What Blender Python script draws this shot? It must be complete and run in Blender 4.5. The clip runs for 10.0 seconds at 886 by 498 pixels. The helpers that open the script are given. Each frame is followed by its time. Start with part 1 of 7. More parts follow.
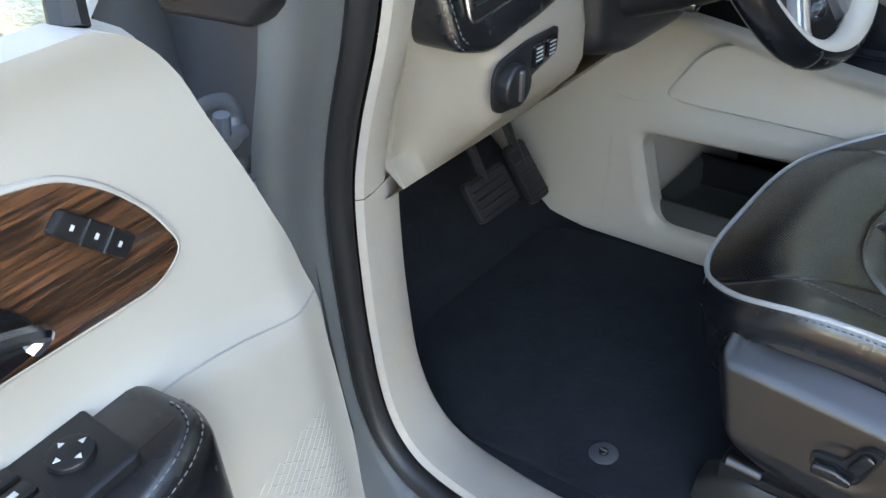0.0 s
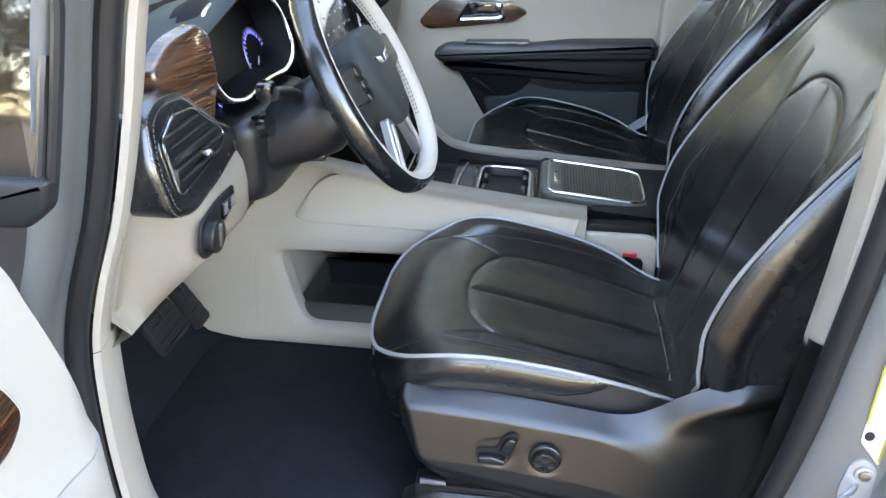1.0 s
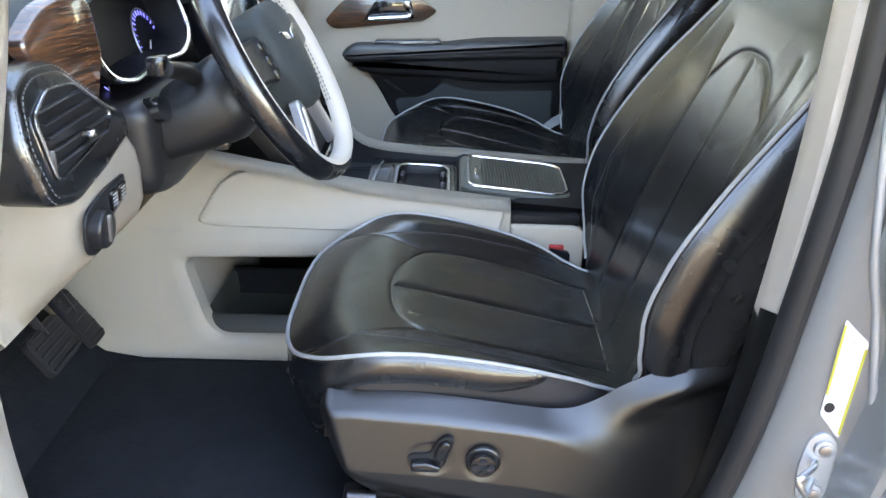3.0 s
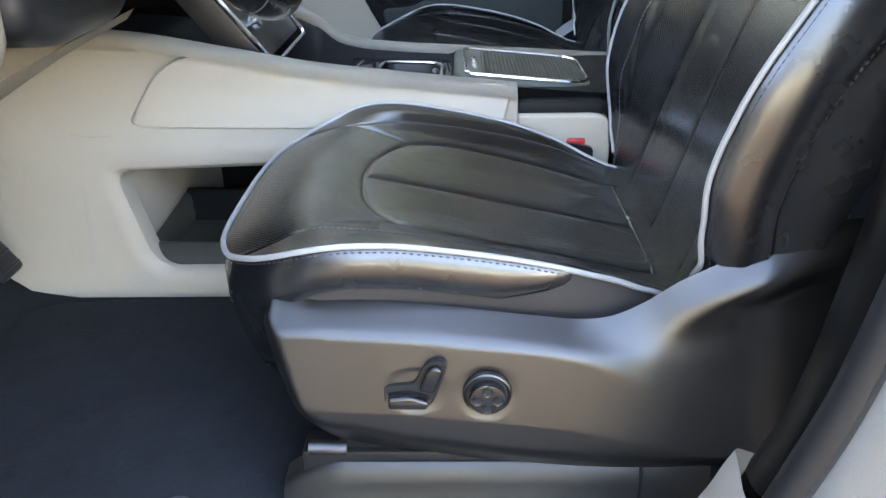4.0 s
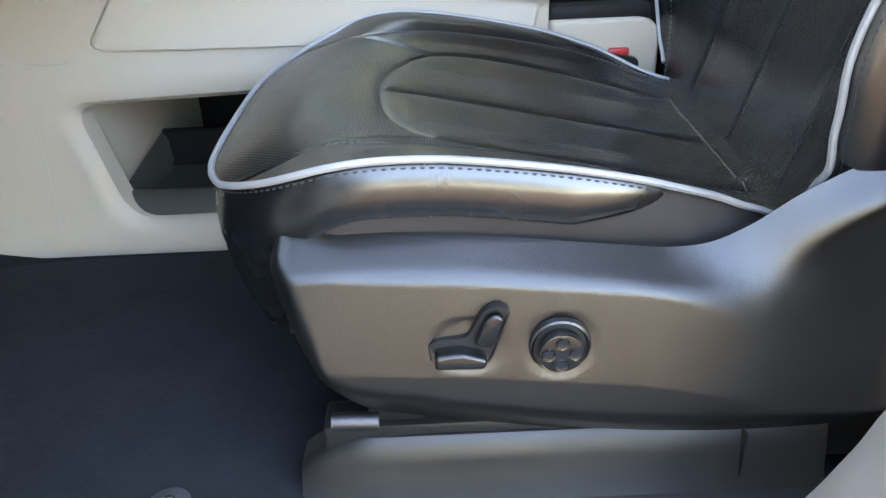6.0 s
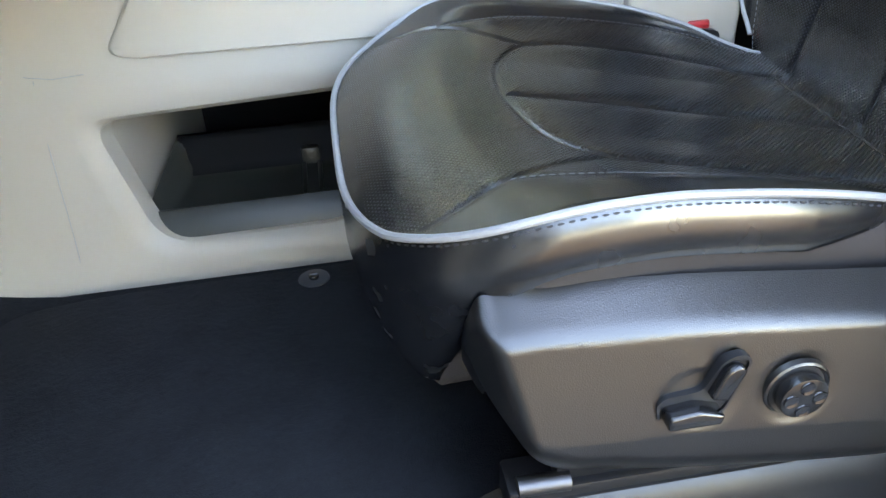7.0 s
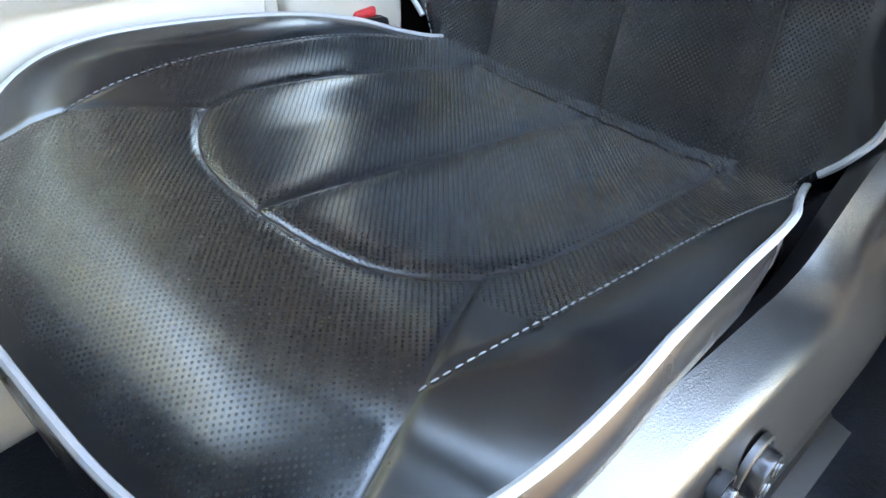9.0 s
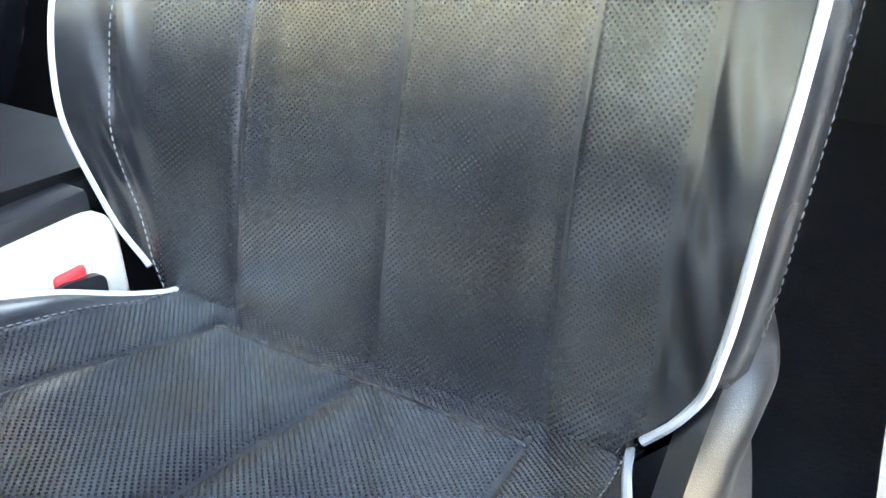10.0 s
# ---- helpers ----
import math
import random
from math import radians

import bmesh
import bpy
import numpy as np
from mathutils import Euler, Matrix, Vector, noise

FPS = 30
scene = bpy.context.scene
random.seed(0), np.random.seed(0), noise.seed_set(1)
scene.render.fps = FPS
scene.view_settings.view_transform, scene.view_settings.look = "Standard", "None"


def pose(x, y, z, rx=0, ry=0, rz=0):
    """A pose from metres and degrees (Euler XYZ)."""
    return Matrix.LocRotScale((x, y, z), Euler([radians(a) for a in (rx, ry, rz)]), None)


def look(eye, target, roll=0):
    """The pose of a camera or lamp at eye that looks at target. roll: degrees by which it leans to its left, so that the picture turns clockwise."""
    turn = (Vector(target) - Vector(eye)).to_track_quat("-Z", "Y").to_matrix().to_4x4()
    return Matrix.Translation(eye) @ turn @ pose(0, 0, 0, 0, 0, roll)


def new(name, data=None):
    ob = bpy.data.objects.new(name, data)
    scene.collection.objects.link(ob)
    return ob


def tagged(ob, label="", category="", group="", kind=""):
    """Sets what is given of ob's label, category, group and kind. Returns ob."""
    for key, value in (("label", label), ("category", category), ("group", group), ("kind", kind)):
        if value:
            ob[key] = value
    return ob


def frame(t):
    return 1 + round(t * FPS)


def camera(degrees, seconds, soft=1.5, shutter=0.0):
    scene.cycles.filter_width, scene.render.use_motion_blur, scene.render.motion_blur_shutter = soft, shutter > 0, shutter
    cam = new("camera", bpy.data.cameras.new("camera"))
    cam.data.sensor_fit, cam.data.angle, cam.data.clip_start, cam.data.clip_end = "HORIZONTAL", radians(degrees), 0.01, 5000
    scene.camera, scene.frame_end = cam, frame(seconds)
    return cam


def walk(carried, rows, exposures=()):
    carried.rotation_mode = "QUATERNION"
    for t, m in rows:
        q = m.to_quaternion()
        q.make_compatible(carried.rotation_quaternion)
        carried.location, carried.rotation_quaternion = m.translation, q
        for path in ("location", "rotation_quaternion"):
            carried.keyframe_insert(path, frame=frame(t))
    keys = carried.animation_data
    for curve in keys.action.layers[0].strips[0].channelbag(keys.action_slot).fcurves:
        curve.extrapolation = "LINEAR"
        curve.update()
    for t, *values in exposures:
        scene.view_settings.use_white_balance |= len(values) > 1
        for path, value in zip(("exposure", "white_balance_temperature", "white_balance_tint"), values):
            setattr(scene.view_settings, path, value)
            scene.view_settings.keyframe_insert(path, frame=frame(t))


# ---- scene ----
cam = camera(58.6, 10.0)
EXPOSURES = [(0.0, 4.02, 9200, 13), (0.5, 4.52, 9300, 14), (1.0, 4.60, 9250, 16), (2.0, 4.55, 9300, 17), (3.5, 4.82, 9500, 17), (4.5, 5.00, 9600, 17), (6.0, 4.84, 9600, 16), (7.5, 5.14, 9700, 14), (8.5, 5.40, 9600, 14), (9.0, 5.66, 9550, 13), (9.5, 6.10, 9350, 12), (10.0, 6.80, 9750, 13)]
PATH = [
    (0, (0.172, -0.956, 1.266), (-0.933, 0.301, 0.171), -4.1),
    (0.5, (0.199, -1.122, 1.337), (-0.44, 0.505, 0.366), -1.6),
    (1, (0.144, -1.221, 1.407), (-0.081, 0.558, 0.522), 0.6),
    (1.5, (0.109, -1.291, 1.456), (0.002, 0.517, 0.609), 1.8),
    (2, (0.103, -1.307, 1.46), (0.065, 0.515, 0.636), 2.3),
    (2.2, (0.101, -1.301, 1.456), (0.083, 0.522, 0.632), 2.3),
    (3.3, (0.136, -1.089, 1.26), (0.126, 0.723, 0.414), 0.8),
    (3.5, (0.143, -1.045, 1.219), (0.128, 0.759, 0.355), 0.3),
    (4, (0.154, -0.939, 1.085), (0.117, 0.857, 0.205), -0.9),
    (4.5, (0.169, -0.873, 0.989), (0.124, 0.917, 0.097), -1.8),
    (5, (0.196, -0.841, 0.973), (0.159, 0.929, 0.043), -1.9),
    (5.5, (0.185, -0.826, 0.97), (0.148, 0.94, 0.032), -2.2),
    (6, (0.091, -0.796, 0.974), (0.098, 0.957, 0.011), -2.4),
    (6.2, (0.046, -0.772, 0.973), (0.073, 0.975, -0.001), -2.7),
    (7.3, (-0.153, -0.611, 1.009), (0.171, 1.009, -0.118), -3.5),
    (7.5, (-0.174, -0.575, 1.012), (0.237, 1.005, -0.143), -3.4),
    (8, (-0.209, -0.486, 1.024), (0.448, 0.946, -0.209), -2.7),
    (8.5, (-0.204, -0.404, 1.02), (0.685, 0.853, -0.257), -1.4),
    (9, (-0.16, -0.354, 1.014), (0.942, 0.737, -0.25), 0.0),
    (9.5, (-0.07, -0.313, 1.017), (1.233, 0.654, -0.153), 0.4),
    (10, (0.018, -0.285, 1.017), (1.529, 0.599, 0.049), -0.2),
]
walk(cam, [(t, look(eye, target, roll)) for t, eye, target, roll in PATH], EXPOSURES)

# ---- light ----
SUN_ELEVATION, SUN_BEARING = 50.0, 2.0   # bearing of the sun from +x towards +y
world = bpy.data.worlds.new("sky")
scene.world = world
world.use_nodes = True
wn = world.node_tree.nodes
sky = wn.new("ShaderNodeTexSky")
sky.sky_type, sky.sun_disc = "NISHITA", False
sky.air_density, sky.dust_density, sky.ozone_density = 1.0, 0.12, 3.5
sky.sun_elevation, sky.sun_rotation = radians(SUN_ELEVATION), radians(90 - SUN_BEARING)
world.node_tree.links.new(sky.outputs[0], wn["Background"].inputs[0])
wn["Background"].inputs[1].default_value = 0.15
sun_dir = Vector((math.cos(radians(SUN_BEARING)) * math.cos(radians(SUN_ELEVATION)),
                  math.sin(radians(SUN_BEARING)) * math.cos(radians(SUN_ELEVATION)), math.sin(radians(SUN_ELEVATION))))
sun = new("sun", bpy.data.lights.new("sun", "SUN"))
sun.data.energy, sun.data.angle, sun.data.color = 2.3, radians(0.53), (1.0, 0.93, 0.82)
sun.matrix_world = look(sun_dir * 30, (0, 0, 0))


# ---- materials ----
class Nodes:
    """A small helper round one material's node tree."""

    def __init__(self, name):
        self.mat = bpy.data.materials.new(name)
        self.mat.use_nodes = True
        self.tree = self.mat.node_tree
        self.bsdf = self.tree.nodes["Principled BSDF"]

    def add(self, kind, **sockets):
        node = self.tree.nodes.new(kind)
        for key, value in sockets.items():
            self.put(node.inputs[key.replace("_", " ")], value)
        return node

    def put(self, socket, value):
        if isinstance(value, bpy.types.NodeSocket):
            self.tree.links.new(value, socket)
        else:
            socket.default_value = value

    def math(self, op, a, b=0.0, c=0.0):
        node = self.tree.nodes.new("ShaderNodeMath")
        node.operation = op
        for socket, value in zip(node.inputs, (a, b, c)):
            self.put(socket, value)
        return node.outputs[0]

    def coords(self, which="Object"):
        return self.tree.nodes.new("ShaderNodeTexCoord").outputs[which]

    def noise(self, scale, detail=3.0, vector=None, rough=0.55):
        node = self.add("ShaderNodeTexNoise", Scale=scale, Detail=detail, Roughness=rough)
        self.put(node.inputs["Vector"], vector or self.coords())
        return node.outputs["Fac"]

    def span(self, value, a, b, lo, hi):
        node = self.tree.nodes.new("ShaderNodeMapRange")
        for socket, v in zip(node.inputs, (value, a, b, lo, hi)):
            self.put(socket, v)
        return node.outputs[0]

    def mix(self, fac, a, b):
        node = self.tree.nodes.new("ShaderNodeMix")
        node.data_type = "RGBA"
        for socket, v in zip((node.inputs[0], node.inputs[6], node.inputs[7]), (fac, a, b)):
            self.put(socket, v)
        return node.outputs[2]

    def bump(self, height, strength, distance, normal=None):
        node = self.add("ShaderNodeBump", Height=height, Strength=strength, Distance=distance)
        if normal:
            self.put(node.inputs["Normal"], normal)
        return node.outputs[0]


def rgb(r, g, b):
    return (r, g, b, 1.0)


def surface(name, colour, rough=0.5, metal=0.0, spec=0.5, var=0.12, blotch=6.0, grain=900.0, relief=0.0003, strength=0.35,
            coat=0.0, cells=False, rough_var=0.08):
    """A plain coloured surface: blotches and fine grain in its colour, gloss and relief."""
    n = Nodes(name)
    big, fine = n.noise(blotch, 4), n.noise(grain, 2)
    dark = rgb(*(c * (1 - var) for c in colour))
    light = rgb(*(min(1, c * (1 + var)) for c in colour))
    n.put(n.bsdf.inputs["Base Color"], n.mix(n.math("ADD", n.math("MULTIPLY", big, 0.65), n.math("MULTIPLY", fine, 0.35)), dark, light))
    n.put(n.bsdf.inputs["Roughness"], n.span(big, 0.3, 0.7, rough - rough_var, rough + rough_var))
    n.bsdf.inputs["Metallic"].default_value = metal
    n.bsdf.inputs["Specular IOR Level"].default_value = spec
    n.bsdf.inputs["Coat Weight"].default_value = coat
    n.bsdf.inputs["Coat Roughness"].default_value = 0.06
    height = fine
    if cells:
        vor = n.add("ShaderNodeTexVoronoi", Scale=grain)
        vor.feature = "DISTANCE_TO_EDGE"
        n.put(vor.inputs["Vector"], n.coords())
        height = n.math("MINIMUM", vor.outputs["Distance"], 0.35)
    if relief:
        n.put(n.bsdf.inputs["Normal"], n.bump(height, strength, relief))
    return n.mat


def leather(name, colour, rough=0.36, holes=False):
    """Grained leather with soft creases; the holes of a perforated hide follow the 'holes' mask."""
    n = Nodes(name)
    big, crease = n.noise(7, 3), n.noise(32, 2)
    col = n.mix(big, rgb(*(c * 0.8 for c in colour)), rgb(*(c * 1.25 for c in colour)))
    rg = n.span(crease, 0.3, 0.7, rough - 0.015, rough + 0.035)
    nor = n.bump(crease, 0.10, 0.0012)
    if holes:
        uv = n.coords("UV")
        mp = n.add("ShaderNodeMapping", Vector=uv, Rotation=(0, 0, radians(45)), Scale=(290, 290, 290))
        fr = n.add("ShaderNodeVectorMath")
        fr.operation = "FRACTION"
        n.put(fr.inputs[0], mp.outputs[0])
        sb = n.add("ShaderNodeVectorMath")
        sb.operation = "SUBTRACT"
        n.put(sb.inputs[0], fr.outputs[0])
        sb.inputs[1].default_value = (0.5, 0.5, 0.0)
        ln = n.add("ShaderNodeVectorMath")
        ln.operation = "LENGTH"
        n.put(ln.inputs[0], sb.outputs[0])
        at = n.tree.nodes.new("ShaderNodeAttribute")
        at.attribute_name = "holes"
        hole = n.math("MULTIPLY", n.span(ln.outputs["Value"], 0.08, 0.30, 1.0, 0.0), at.outputs["Fac"])
        col = n.mix(hole, col, rgb(0.001, 0.001, 0.001))
        rg = n.math("ADD", rg, n.math("MULTIPLY", hole, 0.15))
        nor = n.bump(hole, -0.22, 0.0010, nor)
        n.put(n.bsdf.inputs["Specular IOR Level"], n.math("SUBTRACT", 1.0, n.math("MULTIPLY", hole, 0.4)))
    else:
        n.bsdf.inputs["Specular IOR Level"].default_value = 0.95
    n.put(n.bsdf.inputs["Base Color"], col)
    n.put(n.bsdf.inputs["Roughness"], rg)
    n.put(n.bsdf.inputs["Normal"], nor)
    return n.mat


def wood(name):
    """Dark lacquered striped veneer."""
    n = Nodes(name)
    mp = n.add("ShaderNodeMapping", Vector=n.coords(), Rotation=(radians(14), radians(-24), 0), Scale=(5, 5, 125))
    wob = n.noise(2.2, 3, mp.outputs[0])
    lines = n.noise(3.0, 6, mp.outputs[0], 0.7)
    mask = n.math("ADD", n.math("MULTIPLY", lines, 0.75), n.math("MULTIPLY", wob, 0.25))
    ramp = n.tree.nodes.new("ShaderNodeValToRGB")
    e = ramp.color_ramp.elements
    e[0].position, e[0].color = 0.43, rgb(0.012, 0.006, 0.004)
    e[1].position, e[1].color = 0.64, rgb(0.17, 0.064, 0.028)
    mid = e.new(0.5)
    mid.color = rgb(0.05, 0.023, 0.012)
    n.put(ramp.inputs[0], mask)
    n.put(n.bsdf.inputs["Base Color"], ramp.outputs[0])
    n.put(n.bsdf.inputs["Roughness"], n.span(lines, 0.3, 0.7, 0.34, 0.22))
    n.bsdf.inputs["Coat Weight"].default_value = 1.0
    n.bsdf.inputs["Coat Roughness"].default_value = 0.04
    n.put(n.bsdf.inputs["Normal"], n.bump(lines, 0.1, 0.0003))
    return n.mat


def paint(name, colour):
    """Metallic car paint under clear lacquer."""
    n = Nodes(name)
    vor = n.add("ShaderNodeTexVoronoi", Scale=2600.0)
    n.put(vor.inputs["Vector"], n.coords())
    fl = vor.outputs["Color"]
    sep = n.tree.nodes.new("ShaderNodeSeparateColor")
    n.put(sep.inputs[0], fl)
    n.put(n.bsdf.inputs["Base Color"], n.mix(sep.outputs[0], rgb(*(c * 0.92 for c in colour)), rgb(*(c * 1.08 for c in colour))))
    n.bsdf.inputs["Metallic"].default_value = 0.35
    n.put(n.bsdf.inputs["Roughness"], n.span(n.noise(3, 3), 0.3, 0.7, 0.36, 0.44))
    n.bsdf.inputs["Coat Weight"].default_value = 1.0
    n.put(n.bsdf.inputs["Coat Roughness"], n.span(n.noise(40, 4), 0.3, 0.8, 0.015, 0.05))
    return n.mat


def clear_glass(name, tint=(0.82, 0.9, 0.88), gloss=0.02):
    """Window glass: looks through, mirrors by its Fresnel share."""
    n = Nodes(name)
    n.tree.nodes.remove(n.bsdf)
    tr = n.add("ShaderNodeBsdfTransparent", Color=rgb(*tint))
    gl = n.add("ShaderNodeBsdfGlossy", Roughness=gloss)
    fr = n.add("ShaderNodeFresnel", IOR=1.5)
    mx = n.tree.nodes.new("ShaderNodeMixShader")
    for socket, v in zip(mx.inputs, (fr.outputs[0], tr.outputs[0], gl.outputs[0])):
        n.put(socket, v)
    n.put(n.tree.nodes["Material Output"].inputs[0], mx.outputs[0])
    return n.mat


BLACK_HIDE = leather("black perforated leather", (0.0034, 0.0042, 0.0052), 0.235, holes=True)
PLAIN_HIDE = leather("black smooth leather", (0.0036, 0.0042, 0.0054), 0.25)
DULL_HIDE = leather("dull black armrest leather", (0.006, 0.0064, 0.0072), 0.46)
PIPING = leather("pale grey piping leather", (0.215, 0.212, 0.207), 0.45)
THREAD = surface("grey thread", (0.105, 0.105, 0.104), 0.7, grain=2500, relief=0.0002)
BLACK_THREAD = surface("dark thread", (0.022, 0.022, 0.024), 0.7, grain=2500, relief=0.0002)
TWILL = surface("dark woven seat fabric", (0.034, 0.030, 0.030), 0.8, grain=1400, relief=0.0008, strength=0.6, spec=0.3)
GRAIN_BLACK = surface("black grained plastic", (0.0050, 0.0049, 0.0050), 0.31, spec=0.75, grain=560, relief=0.0006, strength=0.34, cells=True, rough_var=0.03)
SMOOTH_BLACK = surface("smooth black plastic", (0.009, 0.009, 0.010), 0.38, rough_var=0.05, spec=0.3, grain=600, relief=0.0001, strength=0.15)
BUTTON = surface("grey-black button plastic", (0.030, 0.032, 0.036), 0.4, grain=500, relief=0.0002, strength=0.2)
SWITCH = surface("satin black switch plastic", (0.0075, 0.0075, 0.008), 0.22, spec=0.6, grain=700, relief=0.0002, strength=0.15, rough_var=0.04)
DIAL_BLACK = surface("dull instrument black", (0.004, 0.004, 0.005), 0.5, spec=0.08, grain=600, relief=0.0)
PIANO = surface("gloss black plastic", (0.006, 0.006, 0.007), 0.12, grain=200, relief=0.00005, strength=0.1, coat=0.6, rough_var=0.03)
GREY_SOFT = surface("dark grey soft dashboard skin", (0.026, 0.031, 0.032), 0.6, spec=0.18, grain=800, relief=0.0004, strength=0.35, cells=True)
BEIGE = surface("light beige grained plastic", (0.345, 0.300, 0.246), 0.52, var=0.05, grain=900, relief=0.0003, strength=0.25, cells=True)
HEADLINER = surface("pale woven headliner", (0.64, 0.61, 0.56), 0.85, var=0.04, grain=900, relief=0.0004, strength=0.3)
BEIGE_HIDE = surface("pale beige trim skin", (0.50, 0.455, 0.40), 0.5, var=0.05, grain=700, relief=0.0004, strength=0.3, cells=True)
# Copy of the trim skin, darkened to offset the stronger light on the door.
DOOR_SKIN = surface("pale trim skin darkened for the door", (0.31, 0.293, 0.266), 0.5, var=0.05, grain=700, relief=0.0004, strength=0.3, cells=True)
CREAM = surface("cream leather", (0.43, 0.38, 0.325), 0.45, var=0.06, grain=700, relief=0.0004, strength=0.3, cells=True)
def carpet(name):
    """Short tufted pile with trodden patches and lint."""
    n = Nodes(name)
    patch, tuft, fuzz = n.noise(14, 5, None, 0.65), n.noise(160, 3), n.noise(620, 2)
    shade = n.math("ADD", n.math("MULTIPLY", patch, 0.55), n.math("ADD", n.math("MULTIPLY", tuft, 0.3), n.math("MULTIPLY", fuzz, 0.35)))
    col = n.mix(n.span(shade, 0.4, 0.8, 0.0, 1.0), rgb(0.0026, 0.0032, 0.0046), rgb(0.0115, 0.0135, 0.0170))
    lint = n.span(n.noise(95, 1), 0.79, 0.83, 0.0, 0.35)
    n.put(n.bsdf.inputs["Base Color"], n.mix(lint, col, rgb(0.07, 0.07, 0.07)))
    n.bsdf.inputs["Roughness"].default_value = 0.95
    n.bsdf.inputs["Specular IOR Level"].default_value = 0.15
    n.bsdf.inputs["Sheen Weight"].default_value = 0.025
    n.put(n.bsdf.inputs["Normal"], n.bump(tuft, 0.35, 0.003, n.bump(fuzz, 0.6, 0.0015)))
    return n.mat


CARPET = carpet("blue-black carpet")
# Black plastic with the olive light on the tray floor put into its base.
TRAY = surface("black tray plastic lifted to olive", (0.026, 0.027, 0.022), 0.40, spec=0.5, grain=900, relief=0.0003, strength=0.2)
RAIL = surface("dull black rail cover plastic", (0.011, 0.0105, 0.0102), 0.42, spec=0.45, grain=850, relief=0.0004, strength=0.15, cells=True)
DECK = surface("matt black deck plastic", (0.008, 0.008, 0.009), 0.55, spec=0.15, grain=800, relief=0.0003, strength=0.2)
RUBBER = surface("black rubber", (0.011, 0.011, 0.012), 0.45, spec=0.35, grain=400, relief=0.0002)
CHROME = surface("satin chrome", (0.72, 0.73, 0.75), 0.17, metal=1.0, var=0.04, grain=300, relief=0.00004, strength=0.1, rough_var=0.04)
STEEL = surface("zinc plated steel", (0.30, 0.31, 0.33), 0.36, metal=1.0, var=0.15, grain=300, relief=0.0001)
SATIN = surface("satin silver plastic", (0.33, 0.33, 0.34), 0.36, metal=0.9, var=0.05, grain=300, relief=0.0001)
ZINC = surface("bright zinc wire", (0.62, 0.64, 0.67), 0.26, metal=1.0, var=0.08, grain=300, relief=0.0001)
GUNMETAL = surface("dull dark steel", (0.09, 0.09, 0.095), 0.45, metal=1.0, var=0.2, grain=300, relief=0.0001)
HINGE_PAINT = surface("dark grey painted hinge steel", (0.085, 0.092, 0.105), 0.42, metal=0.2, var=0.2, blotch=14, grain=400, relief=0.0002)
WOOD = wood("dark striped wood veneer")
PAINT = paint("grey metallic car paint", (0.25, 0.26, 0.265))
# Hinge pillar paint, its grey darkened for the shade behind the open door.
SHADED_PAINT = surface("grey jamb paint darkened for shade", (0.085, 0.098, 0.116), 0.36, metal=0.2, var=0.12, blotch=9, grain=500, relief=0.0001, coat=0.35)
GLASS = clear_glass("tinted window glass", (0.88, 0.92, 0.87))
RED = surface("red plastic", (0.42, 0.02, 0.022), 0.4, grain=300, relief=0.0001)
WHITE_MARK = surface("white print", (0.42, 0.42, 0.41), 0.6, grain=300, relief=0.0)
YELLOW_MARK = surface("yellow print", (0.30, 0.265, 0.03), 0.5, grain=300, relief=0.0)
GREY_MARK = surface("grey print", (0.25, 0.25, 0.25), 0.6, grain=300, relief=0.0)
OLIVE_LID = surface("olive grey satin plastic", (0.060, 0.060, 0.046), 0.42, grain=700, relief=0.0002)


# ---- mesh helpers ----
BASE = {}


def thing(name, base, label, category, group="", kind=""):
    """An empty at the base of a thing, to which its parts are parented."""
    ob = tagged(new(name), label, category, group, kind)
    ob.location = base
    BASE[ob.name] = Vector(base)
    return ob


def root_base(ob):
    while ob.parent:
        ob = ob.parent
    return BASE.get(ob.name, Vector())


def to_object(name, bm, material, sharp=38.0):
    bmesh.ops.recalc_face_normals(bm, faces=bm.faces[:])
    me = bpy.data.meshes.new(name)
    bm.to_mesh(me)
    bm.free()
    for m in material if isinstance(material, (list, tuple)) else [material]:
        me.materials.append(m)
    me.polygons.foreach_set("use_smooth", [True] * len(me.polygons))
    me.set_sharp_from_angle(angle=radians(sharp))
    return new(name, me)


def part(name, bm, material, parent, label="", sharp=38.0):
    """One mesh, given in world places, as a part of a thing."""
    off = root_base(parent)
    bmesh.ops.translate(bm, vec=-off, verts=bm.verts[:])
    ob = to_object(name, bm, material, sharp)
    ob.parent = parent
    return tagged(ob, label)


def solid(name, bm, material, label, category, kind="structure", sharp=38.0):
    """One mesh as a top-level thing or piece of the setting; its origin at the middle of its foot."""
    lo = [min(v.co[i] for v in bm.verts) for i in range(3)]
    hi = [max(v.co[i] for v in bm.verts) for i in range(3)]
    base = Vector(((lo[0] + hi[0]) / 2, (lo[1] + hi[1]) / 2, lo[2]))
    bmesh.ops.translate(bm, vec=-base, verts=bm.verts[:])
    ob = to_object(name, bm, material, sharp)
    ob.location = base
    BASE[ob.name] = base
    return tagged(ob, label, category, "", kind)


